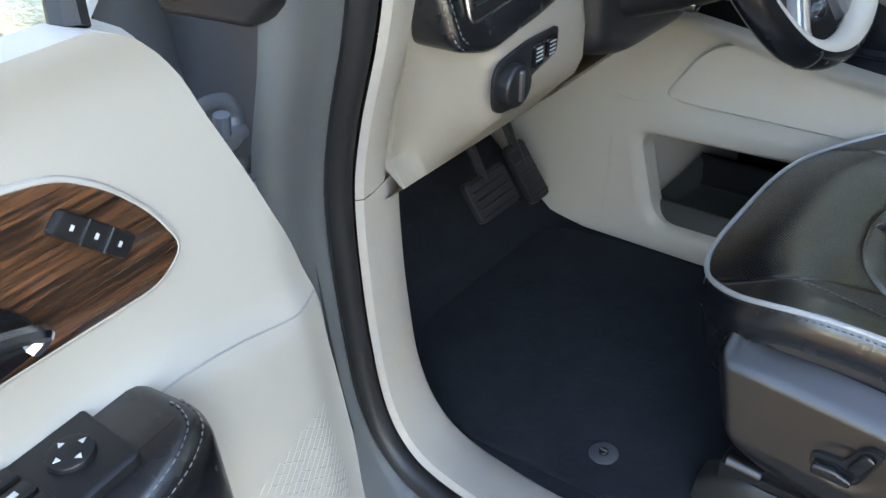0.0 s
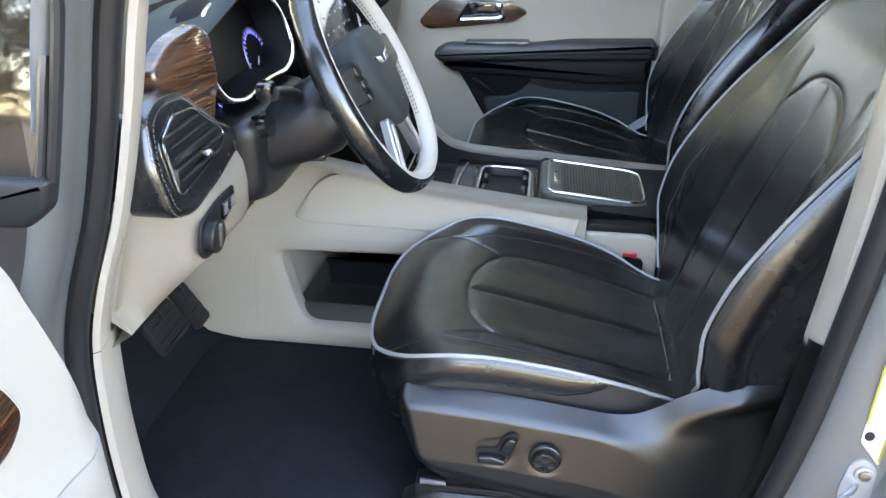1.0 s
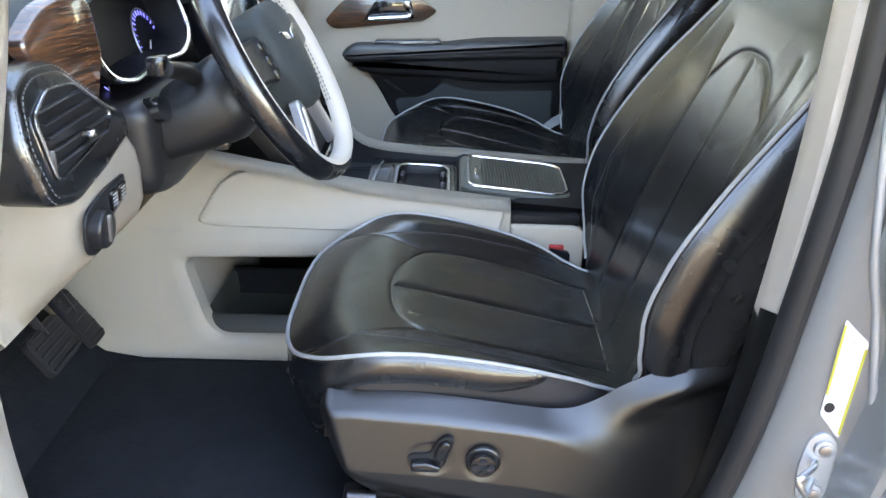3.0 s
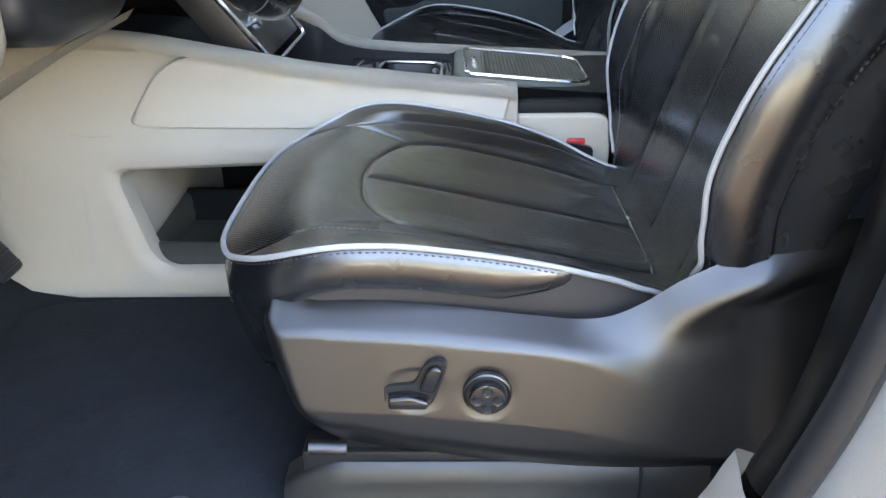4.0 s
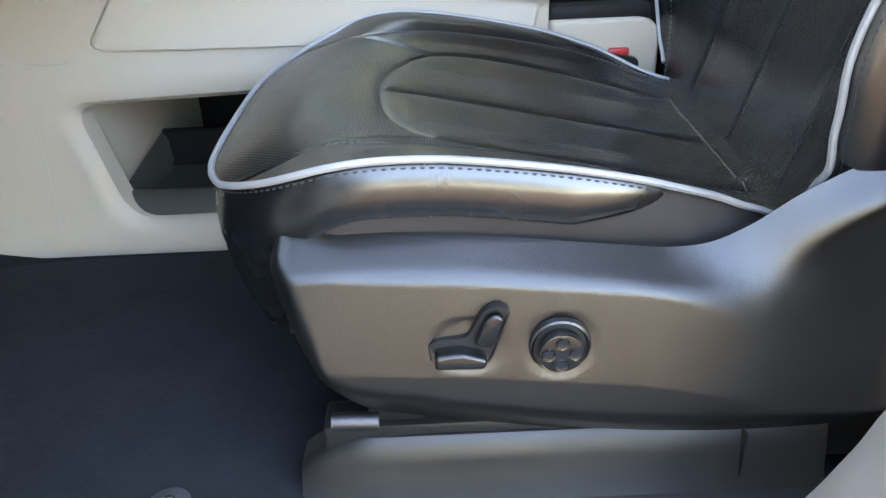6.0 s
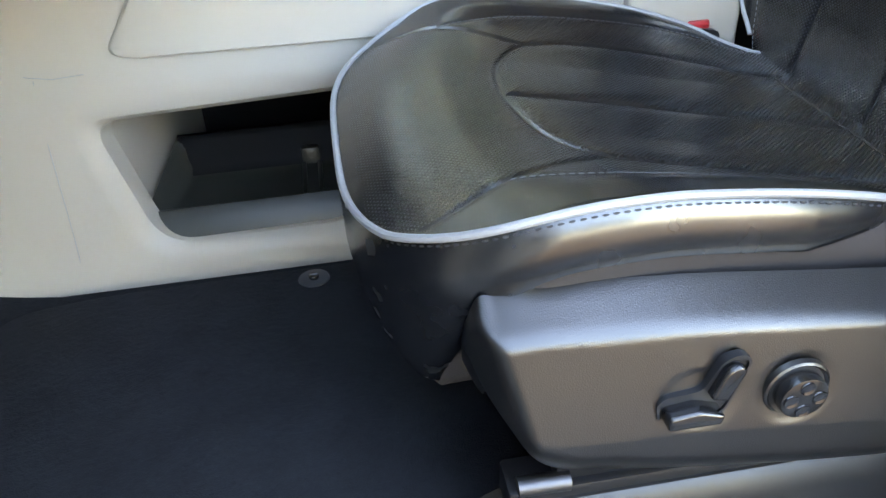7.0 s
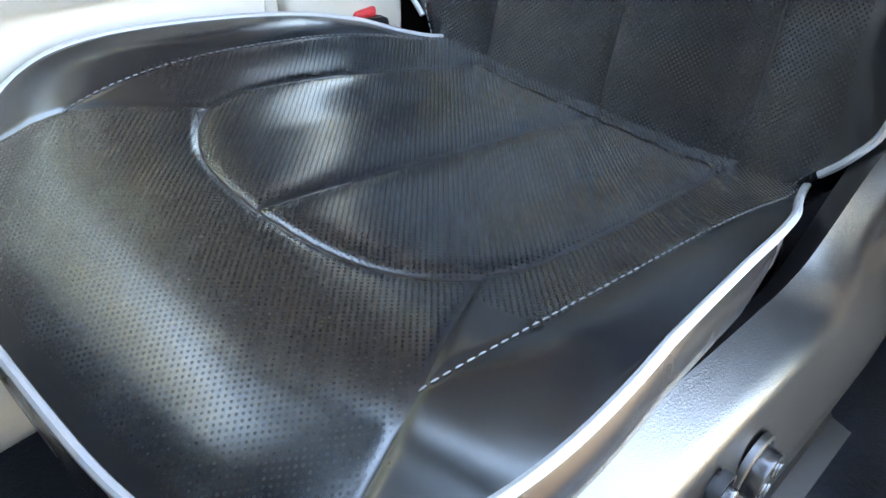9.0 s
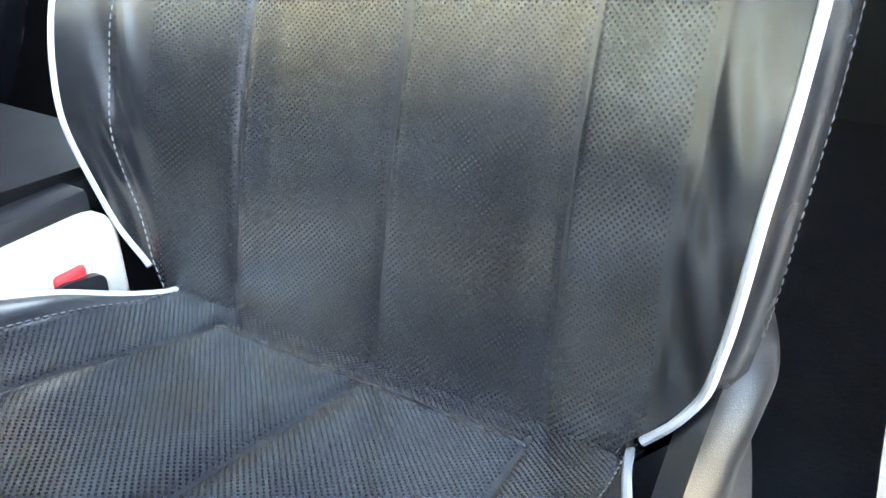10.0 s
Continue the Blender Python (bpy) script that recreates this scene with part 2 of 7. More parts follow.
def spline(x, knots):
    """A smooth curve through (x, value) knots, for a number or an array."""
    xs, ys = np.array([k[0] for k in knots], float), np.array([k[1] for k in knots], float)
    m = np.gradient(ys, xs)
    d = np.diff(ys) / np.diff(xs)
    m[0], m[-1] = d[0], d[-1]
    q = np.clip(np.asarray(x, float), xs[0], xs[-1])
    i = np.clip(np.searchsorted(xs, q) - 1, 0, len(xs) - 2)
    h = xs[i + 1] - xs[i]
    s = (q - xs[i]) / h
    return ((1 + 2 * s) * (1 - s) ** 2 * ys[i] + s * (1 - s) ** 2 * h * m[i] + s * s * (3 - 2 * s) * ys[i + 1] + s * s * (s - 1) * h * m[i + 1])


def step(a, b, x):
    s = np.clip((np.asarray(x, float) - a) / (b - a), 0, 1)
    return s * s * (3 - 2 * s)


def smin(a, b, k):
    h = np.clip(0.5 + 0.5 * (b - a) / k, 0, 1)
    return b * (1 - h) + a * h - k * h * (1 - h)


def curve(points, n=60, closed=False):
    """Points along a Catmull-Rom curve."""
    p = [Vector(q) for q in points]
    m = len(p)
    out = []
    spans = m if closed else m - 1
    per = max(2, n // spans)
    for i in range(spans):
        a, b, c, d = (p[(i + k) % m] if closed else p[min(max(i + k, 0), m - 1)] for k in (-1, 0, 1, 2))
        for j in range(per):
            t = j / per
            out.append(0.5 * (2 * b + (c - a) * t + (2 * a - 5 * b + 4 * c - d) * t * t + (3 * b - a - 3 * c + d) * t ** 3))
    if not closed:
        out.append(p[-1])
    return out


def ring_mesh(bm, rings, closed=True, ends=True):
    """Joins rings of points, one after the other, with quads."""
    rows = [[bm.verts.new(q) for q in r] for r in rings]
    n = len(rows[0])
    for a, b in zip(rows, rows[1:]):
        for i in range(n if closed else n - 1):
            j = (i + 1) % n
            bm.faces.new((a[i], a[j], b[j], b[i]))
    if ends and closed:
        bm.faces.new(rows[0])
        bm.faces.new(rows[-1])
    return rows


def tube(bm, points, radius, n=8, closed=False, flat=1.0, up=(0, 0, 1)):
    """A round bar along points; radius a number or one for each point; flat squeezes it along the up side."""
    pts = [Vector(p) for p in points]
    m = len(pts)
    rings = []
    side = None
    for i, p in enumerate(pts):
        a = pts[(i - 1) % m] if closed else pts[max(i - 1, 0)]
        b = pts[(i + 1) % m] if closed else pts[min(i + 1, m - 1)]
        t = (b - a).normalized()
        if side is None:
            side = t.cross(Vector(up))
            if side.length < 1e-4:
                side = t.cross(Vector((1, 0, 0)))
        side = (side - t * side.dot(t)).normalized()
        top = side.cross(t)
        r = radius[i] if isinstance(radius, (list, tuple)) else radius
        rings.append([p + side * (r * math.cos(w)) + top * (r * flat * math.sin(w)) for w in (2 * math.pi * k / n for k in range(n))])
    if closed:
        rings.append(rings[0])
        rows = [[bm.verts.new(q) for q in r] for r in rings[:-1]]
        rows.append(rows[0])
        for a, b in zip(rows, rows[1:]):
            for i in range(n):
                bm.faces.new((a[i], a[(i + 1) % n], b[(i + 1) % n], b[i]))
    else:
        ring_mesh(bm, rings)


def stitches(bm, points, length=0.0046, gap=0.0022, r=0.0006):
    """Short thread stitches along a line of points."""
    pts = [Vector(p) for p in points]
    dist = [0.0]
    for a, b in zip(pts, pts[1:]):
        dist.append(dist[-1] + (b - a).length)
    xs = np.array(dist)
    arr = np.array([tuple(p) for p in pts])

    def at(d):
        return Vector([float(np.interp(d, xs, arr[:, k])) for k in range(3)])
    d = 0.0
    while d + length < dist[-1]:
        a, b = at(d), at(d + length)
        t = (b - a).normalized()
        s = t.orthogonal().normalized()
        u = t.cross(s)
        rows = []
        for q, k in ((a, 0.45), (a + (b - a) * 0.25, 1.0), (a + (b - a) * 0.75, 1.0), (b, 0.45)):
            rows.append([q + (s * math.cos(w) + u * math.sin(w)) * r * k for w in (0, 2.1, 4.2)])
        ring_mesh(bm, rows)
        d += length + gap


def rounded(points, r=0.01, seg=5):
    """A plane outline with its corners rounded; r a number or one for each corner."""
    out = []
    m = len(points)
    for i in range(m):
        p, a, b = Vector(points[i]), Vector(points[i - 1]), Vector(points[(i + 1) % m])
        rr = r[i] if isinstance(r, (list, tuple)) else r
        da, db = a - p, b - p
        k = min(rr, da.length * 0.48, db.length * 0.48)
        s, e = p + da.normalized() * k, p + db.normalized() * k
        for j in range(seg + 1):
            t = j / seg
            out.append(s * (1 - t) ** 2 + p * 2 * t * (1 - t) + e * t * t)
    return out


def prism(bm, outline, place, depth, bevel=0.0, seg=2):
    """A plate: a plane outline (u, v), laid out by place(u, v, w), from w = 0 to depth, its front rim eased by bevel."""
    n = len(outline)
    c = sum((Vector(p).to_2d() for p in outline), Vector((0, 0))) / n
    rows = [[place(p[0], p[1], 0.0) for p in outline]]
    if bevel:
        for k in range(seg + 1):
            a = k / seg * math.pi / 2
            ins = bevel * (1 - math.cos(a))
            w = depth - bevel + bevel * math.sin(a)
            ring = []
            for i, p in enumerate(outline):
                q, q0, q1 = Vector(p).to_2d(), Vector(outline[i - 1]).to_2d(), Vector(outline[(i + 1) % n]).to_2d()
                t = (q1 - q0)
                nrm = Vector((-t.y, t.x)).normalized() if t.length > 1e-9 else (c - q).normalized()
                if turn_of(outline) < 0:
                    nrm = -nrm
                q = q + nrm * ins
                ring.append(place(q.x, q.y, w))
            rows.append(ring)
    else:
        rows.append([place(p[0], p[1], depth) for p in outline])
    ring_mesh(bm, rows)


def turn_of(outline):
    return sum(a[0] * b[1] - b[0] * a[1] for a, b in zip(outline, list(outline[1:]) + [outline[0]]))


def box(bm, x0, x1, y0, y1, z0, z1, bevel=0.0, seg=2):
    m = Matrix.LocRotScale(((x0 + x1) / 2, (y0 + y1) / 2, (z0 + z1) / 2), None, (abs(x1 - x0), abs(y1 - y0), abs(z1 - z0)))
    made = bmesh.ops.create_cube(bm, size=1.0, matrix=m)["verts"]
    if bevel:
        edges = list({e for v in made for e in v.link_edges})
        bmesh.ops.bevel(bm, geom=edges, offset=bevel, segments=seg, affect="EDGES", profile=0.5)


def boxed(*args, **kw):
    bm = bmesh.new()
    box(bm, *args, **kw)
    return bm


def sheet(bm, X, Y, Z, back=None):
    """A grid of points as a surface; back moves a second skin behind it and closes the rim."""
    nv, nu = X.shape
    front = [[bm.verts.new((X[j, i], Y[j, i], Z[j, i])) for i in range(nu)] for j in range(nv)]
    for j in range(nv - 1):
        for i in range(nu - 1):
            bm.faces.new((front[j][i], front[j][i + 1], front[j + 1][i + 1], front[j + 1][i]))
    if back is not None:
        rim = ([front[0][i] for i in range(nu)] + [front[j][nu - 1] for j in range(1, nv)] + [front[nv - 1][i] for i in range(nu - 2, -1, -1)]
               + [front[j][0] for j in range(nv - 2, 0, -1)])
        off = Vector(back)
        low = [bm.verts.new(v.co + off) for v in rim]
        for i in range(len(rim)):
            k = (i + 1) % len(rim)
            bm.faces.new((rim[i], low[i], low[k], rim[k]))
        bm.faces.new(low)
    return front


def seam_dist(X, Y, line):
    """How far each point lies from a line of points, in the plane."""
    best = np.full(np.shape(X), 1e9)
    for a, b in zip(line, line[1:]):
        dx, dy = b[0] - a[0], b[1] - a[1]
        L = dx * dx + dy * dy + 1e-12
        t = np.clip(((X - a[0]) * dx + (Y - a[1]) * dy) / L, 0, 1)
        best = np.minimum(best, np.hypot(X - a[0] - t * dx, Y - a[1] - t * dy))
    return best


def flat_curve(points, n=40, closed=False):
    return [(p.x, p.y) for p in curve([(q[0], q[1], 0) for q in points], n, closed)]


# ---- the ground and what stands round the car ----
MID = 0.47                       # the car's middle line
GROUND = surface("worn asphalt paving", (0.072, 0.055, 0.038), 0.85, var=0.25, blotch=0.8, grain=60, relief=0.004, strength=0.5, spec=0.3)
bm = bmesh.new()
R = [0, 2, 5, 10, 20, 45, 100, 260, 700, 2000]
rows = [[(r * math.cos(a), r * math.sin(a), 0.0) for a in (2 * math.pi * k / 48 for k in range(48))] for r in R[1:]]
ring_mesh(bm, rows, ends=False)
bm.faces.new([bm.verts.new(p) for p in rows[0]])
bmesh.ops.remove_doubles(bm, verts=bm.verts[:], dist=0.001)
solid("ground", bm, GROUND, "sunlit worn tarmac yard round the parked car", "ground")


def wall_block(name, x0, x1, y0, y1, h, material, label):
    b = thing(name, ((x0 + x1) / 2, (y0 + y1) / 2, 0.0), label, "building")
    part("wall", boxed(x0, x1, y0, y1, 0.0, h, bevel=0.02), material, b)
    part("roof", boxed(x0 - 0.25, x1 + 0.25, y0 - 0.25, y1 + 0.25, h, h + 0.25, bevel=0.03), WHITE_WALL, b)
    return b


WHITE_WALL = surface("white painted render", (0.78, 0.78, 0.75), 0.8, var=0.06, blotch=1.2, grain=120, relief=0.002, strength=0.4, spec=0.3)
# Unseen block, added behind the car to keep the sun off it.
yard = wall_block("shade_building", 3.2, 7.0, -1.05, 1.75, 6.5, WHITE_WALL, "unseen white building behind the car, added to shade it")
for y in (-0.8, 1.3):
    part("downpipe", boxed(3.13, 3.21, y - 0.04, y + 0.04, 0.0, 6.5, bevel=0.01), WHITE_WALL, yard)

side_wall = thing("white_wall", (0.0, 7.1, 0.0), "low white rendered yard wall with a drainpipe beyond the car", "wall")
part("wall", boxed(-7.0, 9.0, 7.0, 7.25, 0.0, 2.1, bevel=0.02), WHITE_WALL, side_wall)
part("coping", boxed(-7.05, 9.05, 6.95, 7.3, 2.1, 2.18, bevel=0.02), WHITE_WALL, side_wall)
part("pipe", boxed(0.62, 0.68, 6.93, 6.99, 0.0, 2.1, bevel=0.01), WHITE_WALL, side_wall)

# Third colour is raised above real foliage so the leather's reflections brighten.
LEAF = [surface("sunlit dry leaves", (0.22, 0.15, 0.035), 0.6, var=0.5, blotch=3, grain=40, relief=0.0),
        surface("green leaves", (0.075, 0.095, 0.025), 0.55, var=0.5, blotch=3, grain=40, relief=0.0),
        surface("leaves paled to brighten reflections", (0.35, 0.36, 0.29), 0.6, var=0.4, blotch=3, grain=40, relief=0.0)]
BARK = surface("grey brown bark", (0.10, 0.075, 0.055), 0.9, var=0.35, blotch=5, grain=50, relief=0.02, strength=0.8)


def tree(x, y, height, spread, seed, leaf, label):
    rnd = random.Random(seed)
    t = thing("tree", (x, y, 0), label, "tree", "trees round the yard")
    bm = bmesh.new()
    tips = []
    tube(bm, [(x, y, 0), (x + 0.1, y, height * 0.25), (x - 0.05, y + 0.1, height * 0.55), (x, y, height * 0.85)], [height * 0.035, height * 0.028, height * 0.018, height * 0.006], 8)
    for k in range(13):
        a, z0 = k * 2.4 + rnd.random(), height * (0.18 + 0.6 * k / 13)
        ln = spread * (0.55 + 0.5 * rnd.random()) * (1.1 - 0.5 * k / 13)
        tip = (x + ln * math.cos(a), y + ln * math.sin(a), z0 + ln * (0.25 + 0.4 * rnd.random()))
        half = (x + ln * 0.5 * math.cos(a + 0.15), y + ln * 0.5 * math.sin(a + 0.15), z0 + ln * 0.12)
        tube(bm, [(x, y, z0), half, tip], [height * 0.012, height * 0.008, height * 0.003], 5)
        tips += [(half, 0.55), (tip, 0.5)]
    part("trunk", bm, BARK, t)
    verts, faces = [], []
    tips.append(((x, y, height * 0.86), 0.6))
    for (cx, cy, cz), r in tips:
        r *= spread * 0.5
        for _ in range(170 if spread < 4 else 420):
            d = Vector((rnd.gauss(0, 1), rnd.gauss(0, 1), rnd.gauss(0, 0.75))).normalized() * r * rnd.random() ** 0.4
            c = Vector((cx, cy, cz)) + d
            s = (0.05 + 0.09 * rnd.random()) * spread / 2.8
            u = Vector((rnd.gauss(0, 1), rnd.gauss(0, 1), rnd.gauss(0, 1))).normalized()
            w = u.orthogonal().normalized()
            i = len(verts)
            verts += [c - u * s, c + w * s * 0.45, c + u * s, c - w * s * 0.45]
            faces.append((i, i + 1, i + 2, i + 3))
    me = bpy.data.meshes.new("crown")
    me.from_pydata([tuple(Vector(v) - Vector((x, y, 0))) for v in verts], [], faces)
    me.materials.append(leaf)
    crown = new("crown", me)
    crown.parent = t
    return t


# Trees at y > -3 are unseen, added to tint and dim reflections in the leather.
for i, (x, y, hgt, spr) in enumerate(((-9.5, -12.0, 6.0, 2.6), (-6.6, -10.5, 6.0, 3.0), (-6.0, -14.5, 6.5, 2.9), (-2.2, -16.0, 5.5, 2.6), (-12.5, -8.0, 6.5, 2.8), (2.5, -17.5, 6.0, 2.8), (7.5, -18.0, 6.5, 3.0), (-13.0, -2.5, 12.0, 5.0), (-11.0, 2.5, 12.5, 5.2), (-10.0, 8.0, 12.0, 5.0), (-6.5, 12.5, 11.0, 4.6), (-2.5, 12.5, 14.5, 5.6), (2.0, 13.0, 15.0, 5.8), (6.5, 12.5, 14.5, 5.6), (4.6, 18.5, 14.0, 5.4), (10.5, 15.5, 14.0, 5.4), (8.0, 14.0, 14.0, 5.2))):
    tree(x, y, hgt, spr, 11 + i, LEAF[2 if y > -3 else (i + 1) % 2 if i > 2 else 0], "broad autumn tree added round the yard for its reflections")

# ---- the car's shell ----
solid("floor", boxed(-1.05, 1.9, -0.37, 2 * MID + 0.37, 0.36, 0.42), CARPET, "blue-black carpet of the car floor", "car floor")
# toe board and foot rest
bm = bmesh.new()
rings = [[(x, y, z) for y in np.linspace(-0.40, 0.26, 12)] for x, z in ((-0.50, 0.4205), (-0.58, 0.432), (-0.66, 0.475), (-0.76, 0.57), (-0.86, 0.69), (-0.92, 0.86), (-0.94, 1.0))]
ring_mesh(bm, rings, closed=False, ends=False)
solid("toe_board", bm, CARPET, "dark carpeted toe board under the dashboard", "car floor")
mat = thing("floor_mat", (-0.28, -0.05, 0.42), "dark blue-black carpet floor mat with fixing buttons", "floor mat")
bm = bmesh.new()
prism(bm, rounded([(-0.56, 0.195), (-0.44, 0.215), (-0.06, 0.22), (0.02, 0.20), (0.02, -0.2), (-0.06, -0.325), (-0.34, -0.345), (-0.44, -0.335), (-0.56, -0.20)], 0.05), lambda u, v, w: Vector((u, v, 0.4205 + w)), 0.009, 0.004)
mat_body = part("mat", bm, CARPET, mat)
bm = bmesh.new()
tube(bm, [(p[0], p[1], 0.4265) for p in rounded([(-0.555, 0.19), (-0.44, 0.21), (-0.06, 0.215), (0.015, 0.195), (0.015, -0.195), (-0.06, -0.32), (-0.34, -0.34), (-0.44, -0.33), (-0.555, -0.195)], 0.05)], 0.003, 6, closed=True)
part("bound_edge", bm, CARPET, mat_body)
for bx, by in ((-0.168, -0.268), (-0.172, 0.19)):
    disc = lambda r, cx=bx, cy=by: [(cx + r * math.cos(a), cy + r * math.sin(a)) for a in (2 * math.pi * k / 28 for k in range(28))]
    bm = bmesh.new()
    prism(bm, disc(0.020), lambda u, v, w: Vector((u, v, 0.4293 + w)), 0.002, 0.001)
    button = part("fixing_button", bm, BUTTON, mat, "round black plastic fixing button")
    bm = bmesh.new()
    prism(bm, disc(0.0065), lambda u, v, w: Vector((u, v, 0.431 + w)), 0.005, 0.0015)
    part("button_knob", bm, PIANO, button)
    bm = bmesh.new()
    box(bm, bx - 0.005, bx + 0.005, by - 0.0012, by + 0.0012, 0.4358, 0.4372, bevel=0.0004)
    part("button_slot", bm, STEEL, button)
foot = boxed(-0.72, -0.50, -0.36, -0.27, 0.42, 0.50, bevel=0.02, seg=3)
for v in foot.verts:
    v.co.z += max(0, (-0.52 - v.co.x)) * 0.6
solid("foot_rest", foot, CARPET, "dark carpeted foot rest beside the sill", "foot rest", "")

# roof, headliner and closing panels
solid("ceiling", boxed(0.05, 2.0, -0.30, 2 * MID + 0.30, 1.72, 1.76), HEADLINER, "pale beige headliner", "ceiling")
roof = bmesh.new()
box(roof, 0.02, 2.2, -0.34, 2 * MID + 0.34, 1.765, 1.80, bevel=0.02)
solid("roof", roof, PAINT, "grey metallic car roof", "car roof")
solid("wall_rear", boxed(1.9, 1.95, -0.44, 2 * MID + 0.44, 0.2, 1.76), GREY_SOFT, "dark panel closing the rear of the cabin", "wall")
solid("wall_bulkhead", boxed(-1.1, -1.02, -0.5, 2 * MID + 0.5, 0.2, 1.1), SMOOTH_BLACK, "black bulkhead behind the dashboard", "wall")
bm = bmesh.new()
ring_mesh(bm, [[(-1.10, -0.42, 1.10), (-1.10, 2 * MID + 0.42, 1.10)], [(0.04, -0.33, 1.76), (0.04, 2 * MID + 0.33, 1.76)]], closed=False, ends=False)
bmesh.ops.solidify(bm, geom=bm.faces[:], thickness=0.005)
wind = solid("windscreen", bm, GLASS, "laminated windscreen glass", "window")
wind.visible_shadow = False
bm = bmesh.new()
box(bm, -2.05, -1.0, -0.42, 2 * MID + 0.42, 0.25, 1.0, bevel=0.12, seg=4)
solid("bonnet", bm, PAINT, "grey metallic bonnet ahead of the windscreen", "car body")

# sill and body side below the driver's door
APERTURE = [(-0.242, 1.322), (-0.270, 1.290), (-0.286, 1.235), (-0.303, 1.16), (-0.338, 1.035), (-0.378, 0.93), (-0.401, 0.84), (-0.408, 0.72), (-0.406, 0.62), (-0.398, 0.54), (-0.373, 0.480), (-0.325, 0.446), (-0.22, 0.434)]


def edge_ring(points, profile):
    """Sweeps a (out, across) profile along an opening's edge: across goes in y, out away from the opening."""
    rings = []
    pts = [Vector((p[0], 0, p[1])) for p in points]
    for i, p in enumerate(pts):
        t = (pts[min(i + 1, len(pts) - 1)] - pts[max(i - 1, 0)]).normalized()
        nrm = Vector((-t.z, 0, t.x))
        rings.append([p + nrm * o + Vector((0, y, 0)) for o, y in profile])
    return rings


front_edge = [(p.x, p.z) for p in curve([(a, 0, b) for a, b in [(0.16, 1.575), (0.03, 1.488), (-0.10, 1.412), (-0.19, 1.358)] + APERTURE + [(0.0, 0.438), (0.18, 0.44), (0.27, 0.452), (0.34, 0.49), (0.376, 0.545), (0.392, 0.582), (0.400, 0.598)]], 150)]
split = min(range(len(front_edge)), key=lambda i: (front_edge[i][0] + 0.405) ** 2 + (front_edge[i][1] - 0.838) ** 2)
PROFILE = [(0.0, -0.445), (-0.006, -0.437), (-0.004, -0.42), (0.004, -0.39), (0.010, -0.362), (0.016, -0.356), (0.04, -0.352)]
inv = lambda prof: [(-o, y) for o, y in prof]
bm = bmesh.new()
ring_mesh(bm, edge_ring(front_edge[:split + 1], inv([(0.0, -0.445), (-0.006, -0.437), (-0.004, -0.42), (0.002, -0.395), (0.02, -0.37), (0.05, -0.362)])), closed=False, ends=False)
bmesh.ops.solidify(bm, geom=bm.faces[:], thickness=0.003)
solid("a_pillar_trim", bm, BEIGE_HIDE, "pale beige plastic trim along the front pillar", "pillar trim")
bm = bmesh.new()
ring_mesh(bm, edge_ring([(front_edge[split][0], front_edge[split][1] - 0.0012)] + front_edge[split + 1:], inv(PROFILE)), closed=False, ends=False)
bmesh.ops.solidify(bm, geom=bm.faces[:], thickness=0.003)
solid("sill_trim", bm, BEIGE_HIDE, "pale beige plastic kick panel and sill trim", "sill trim")
seal_line = [(0.16, 1.575), (0.03, 1.488), (-0.10, 1.412), (-0.19, 1.358)] + APERTURE + [(0.0, 0.438), (0.18, 0.438), (0.28, 0.45), (0.35, 0.495), (0.397, 0.575), (0.42, 0.64), (0.445, 0.722), (0.465, 0.83), (0.478, 0.944), (0.492, 1.097), (0.495, 1.2), (0.494, 1.35), (0.485, 1.6)]
edge_line = [(p.x, p.z) for p in curve([(a, 0, b) for a, b in seal_line], 220)]
# along the front pillar and its foot the seal lies outside of the trim's edge
outer_line = [(x + (q[0][0] - x) * float(step(0.05, -0.22, x)), z + (q[0][2] - z) * float(step(0.05, -0.22, x))) for (x, z), q in zip(edge_line, edge_ring(edge_line, [(-0.0145, 0.0)]))]
bm = bmesh.new()
tube(bm, [(x, -0.456, z) for x, z in outer_line], 0.0165, 10, flat=0.85)
solid("door_seal", bm, RUBBER, "black rubber door seal round the opening", "door seal")
# painted jamb outside of the seal
bm = bmesh.new()
jamb_line = outer_line[:next(i for i, p in enumerate(outer_line) if p[0] > 0.25)]
wide_rings = edge_ring(jamb_line, inv([(0.004, -0.452), (0.012, -0.470), (0.010, -0.50), (0.004, -0.53), (0.006, -0.545), (0.014, -0.556), (0.03, -0.562), (0.06, -0.562), (0.07, -0.54)]))
slim_rings = edge_ring(jamb_line, inv([(0.004, -0.452), (0.011, -0.470), (0.006, -0.50), (-0.001, -0.525), (-0.001, -0.540), (0.004, -0.552), (0.012, -0.560), (0.0175, -0.561), (0.0185, -0.54)]))
rings = []
for wr, sr, (jx, jz) in zip(wide_rings, slim_rings, jamb_line):
    k = float(step(0.86, 0.80, jz))
    rings.append([b + (a - b) * k for a, b in zip(wr, sr)])
ring_mesh(bm, rings, closed=False, ends=False)
bmesh.ops.solidify(bm, geom=bm.faces[:], thickness=0.002)
solid("door_jamb", bm, PAINT, "grey metallic door jamb along the front pillar and sill", "car body")


# ---- the front seats ----
def flip(points, m):
    return [(p[0], p[1] * m) + tuple(p[2:]) for p in points]


BOLSTER_Z = [(-0.12, 0.716), (-0.09, 0.721), (-0.07, 0.726), (-0.05, 0.732), (-0.03, 0.740), (0.0, 0.748), (0.04, 0.752), (0.07, 0.751), (0.1, 0.748), (0.15, 0.741), (0.2, 0.732), (0.25, 0.720), (0.3, 0.703), (0.35, 0.684), (0.38, 0.675), (0.45, 0.662)]
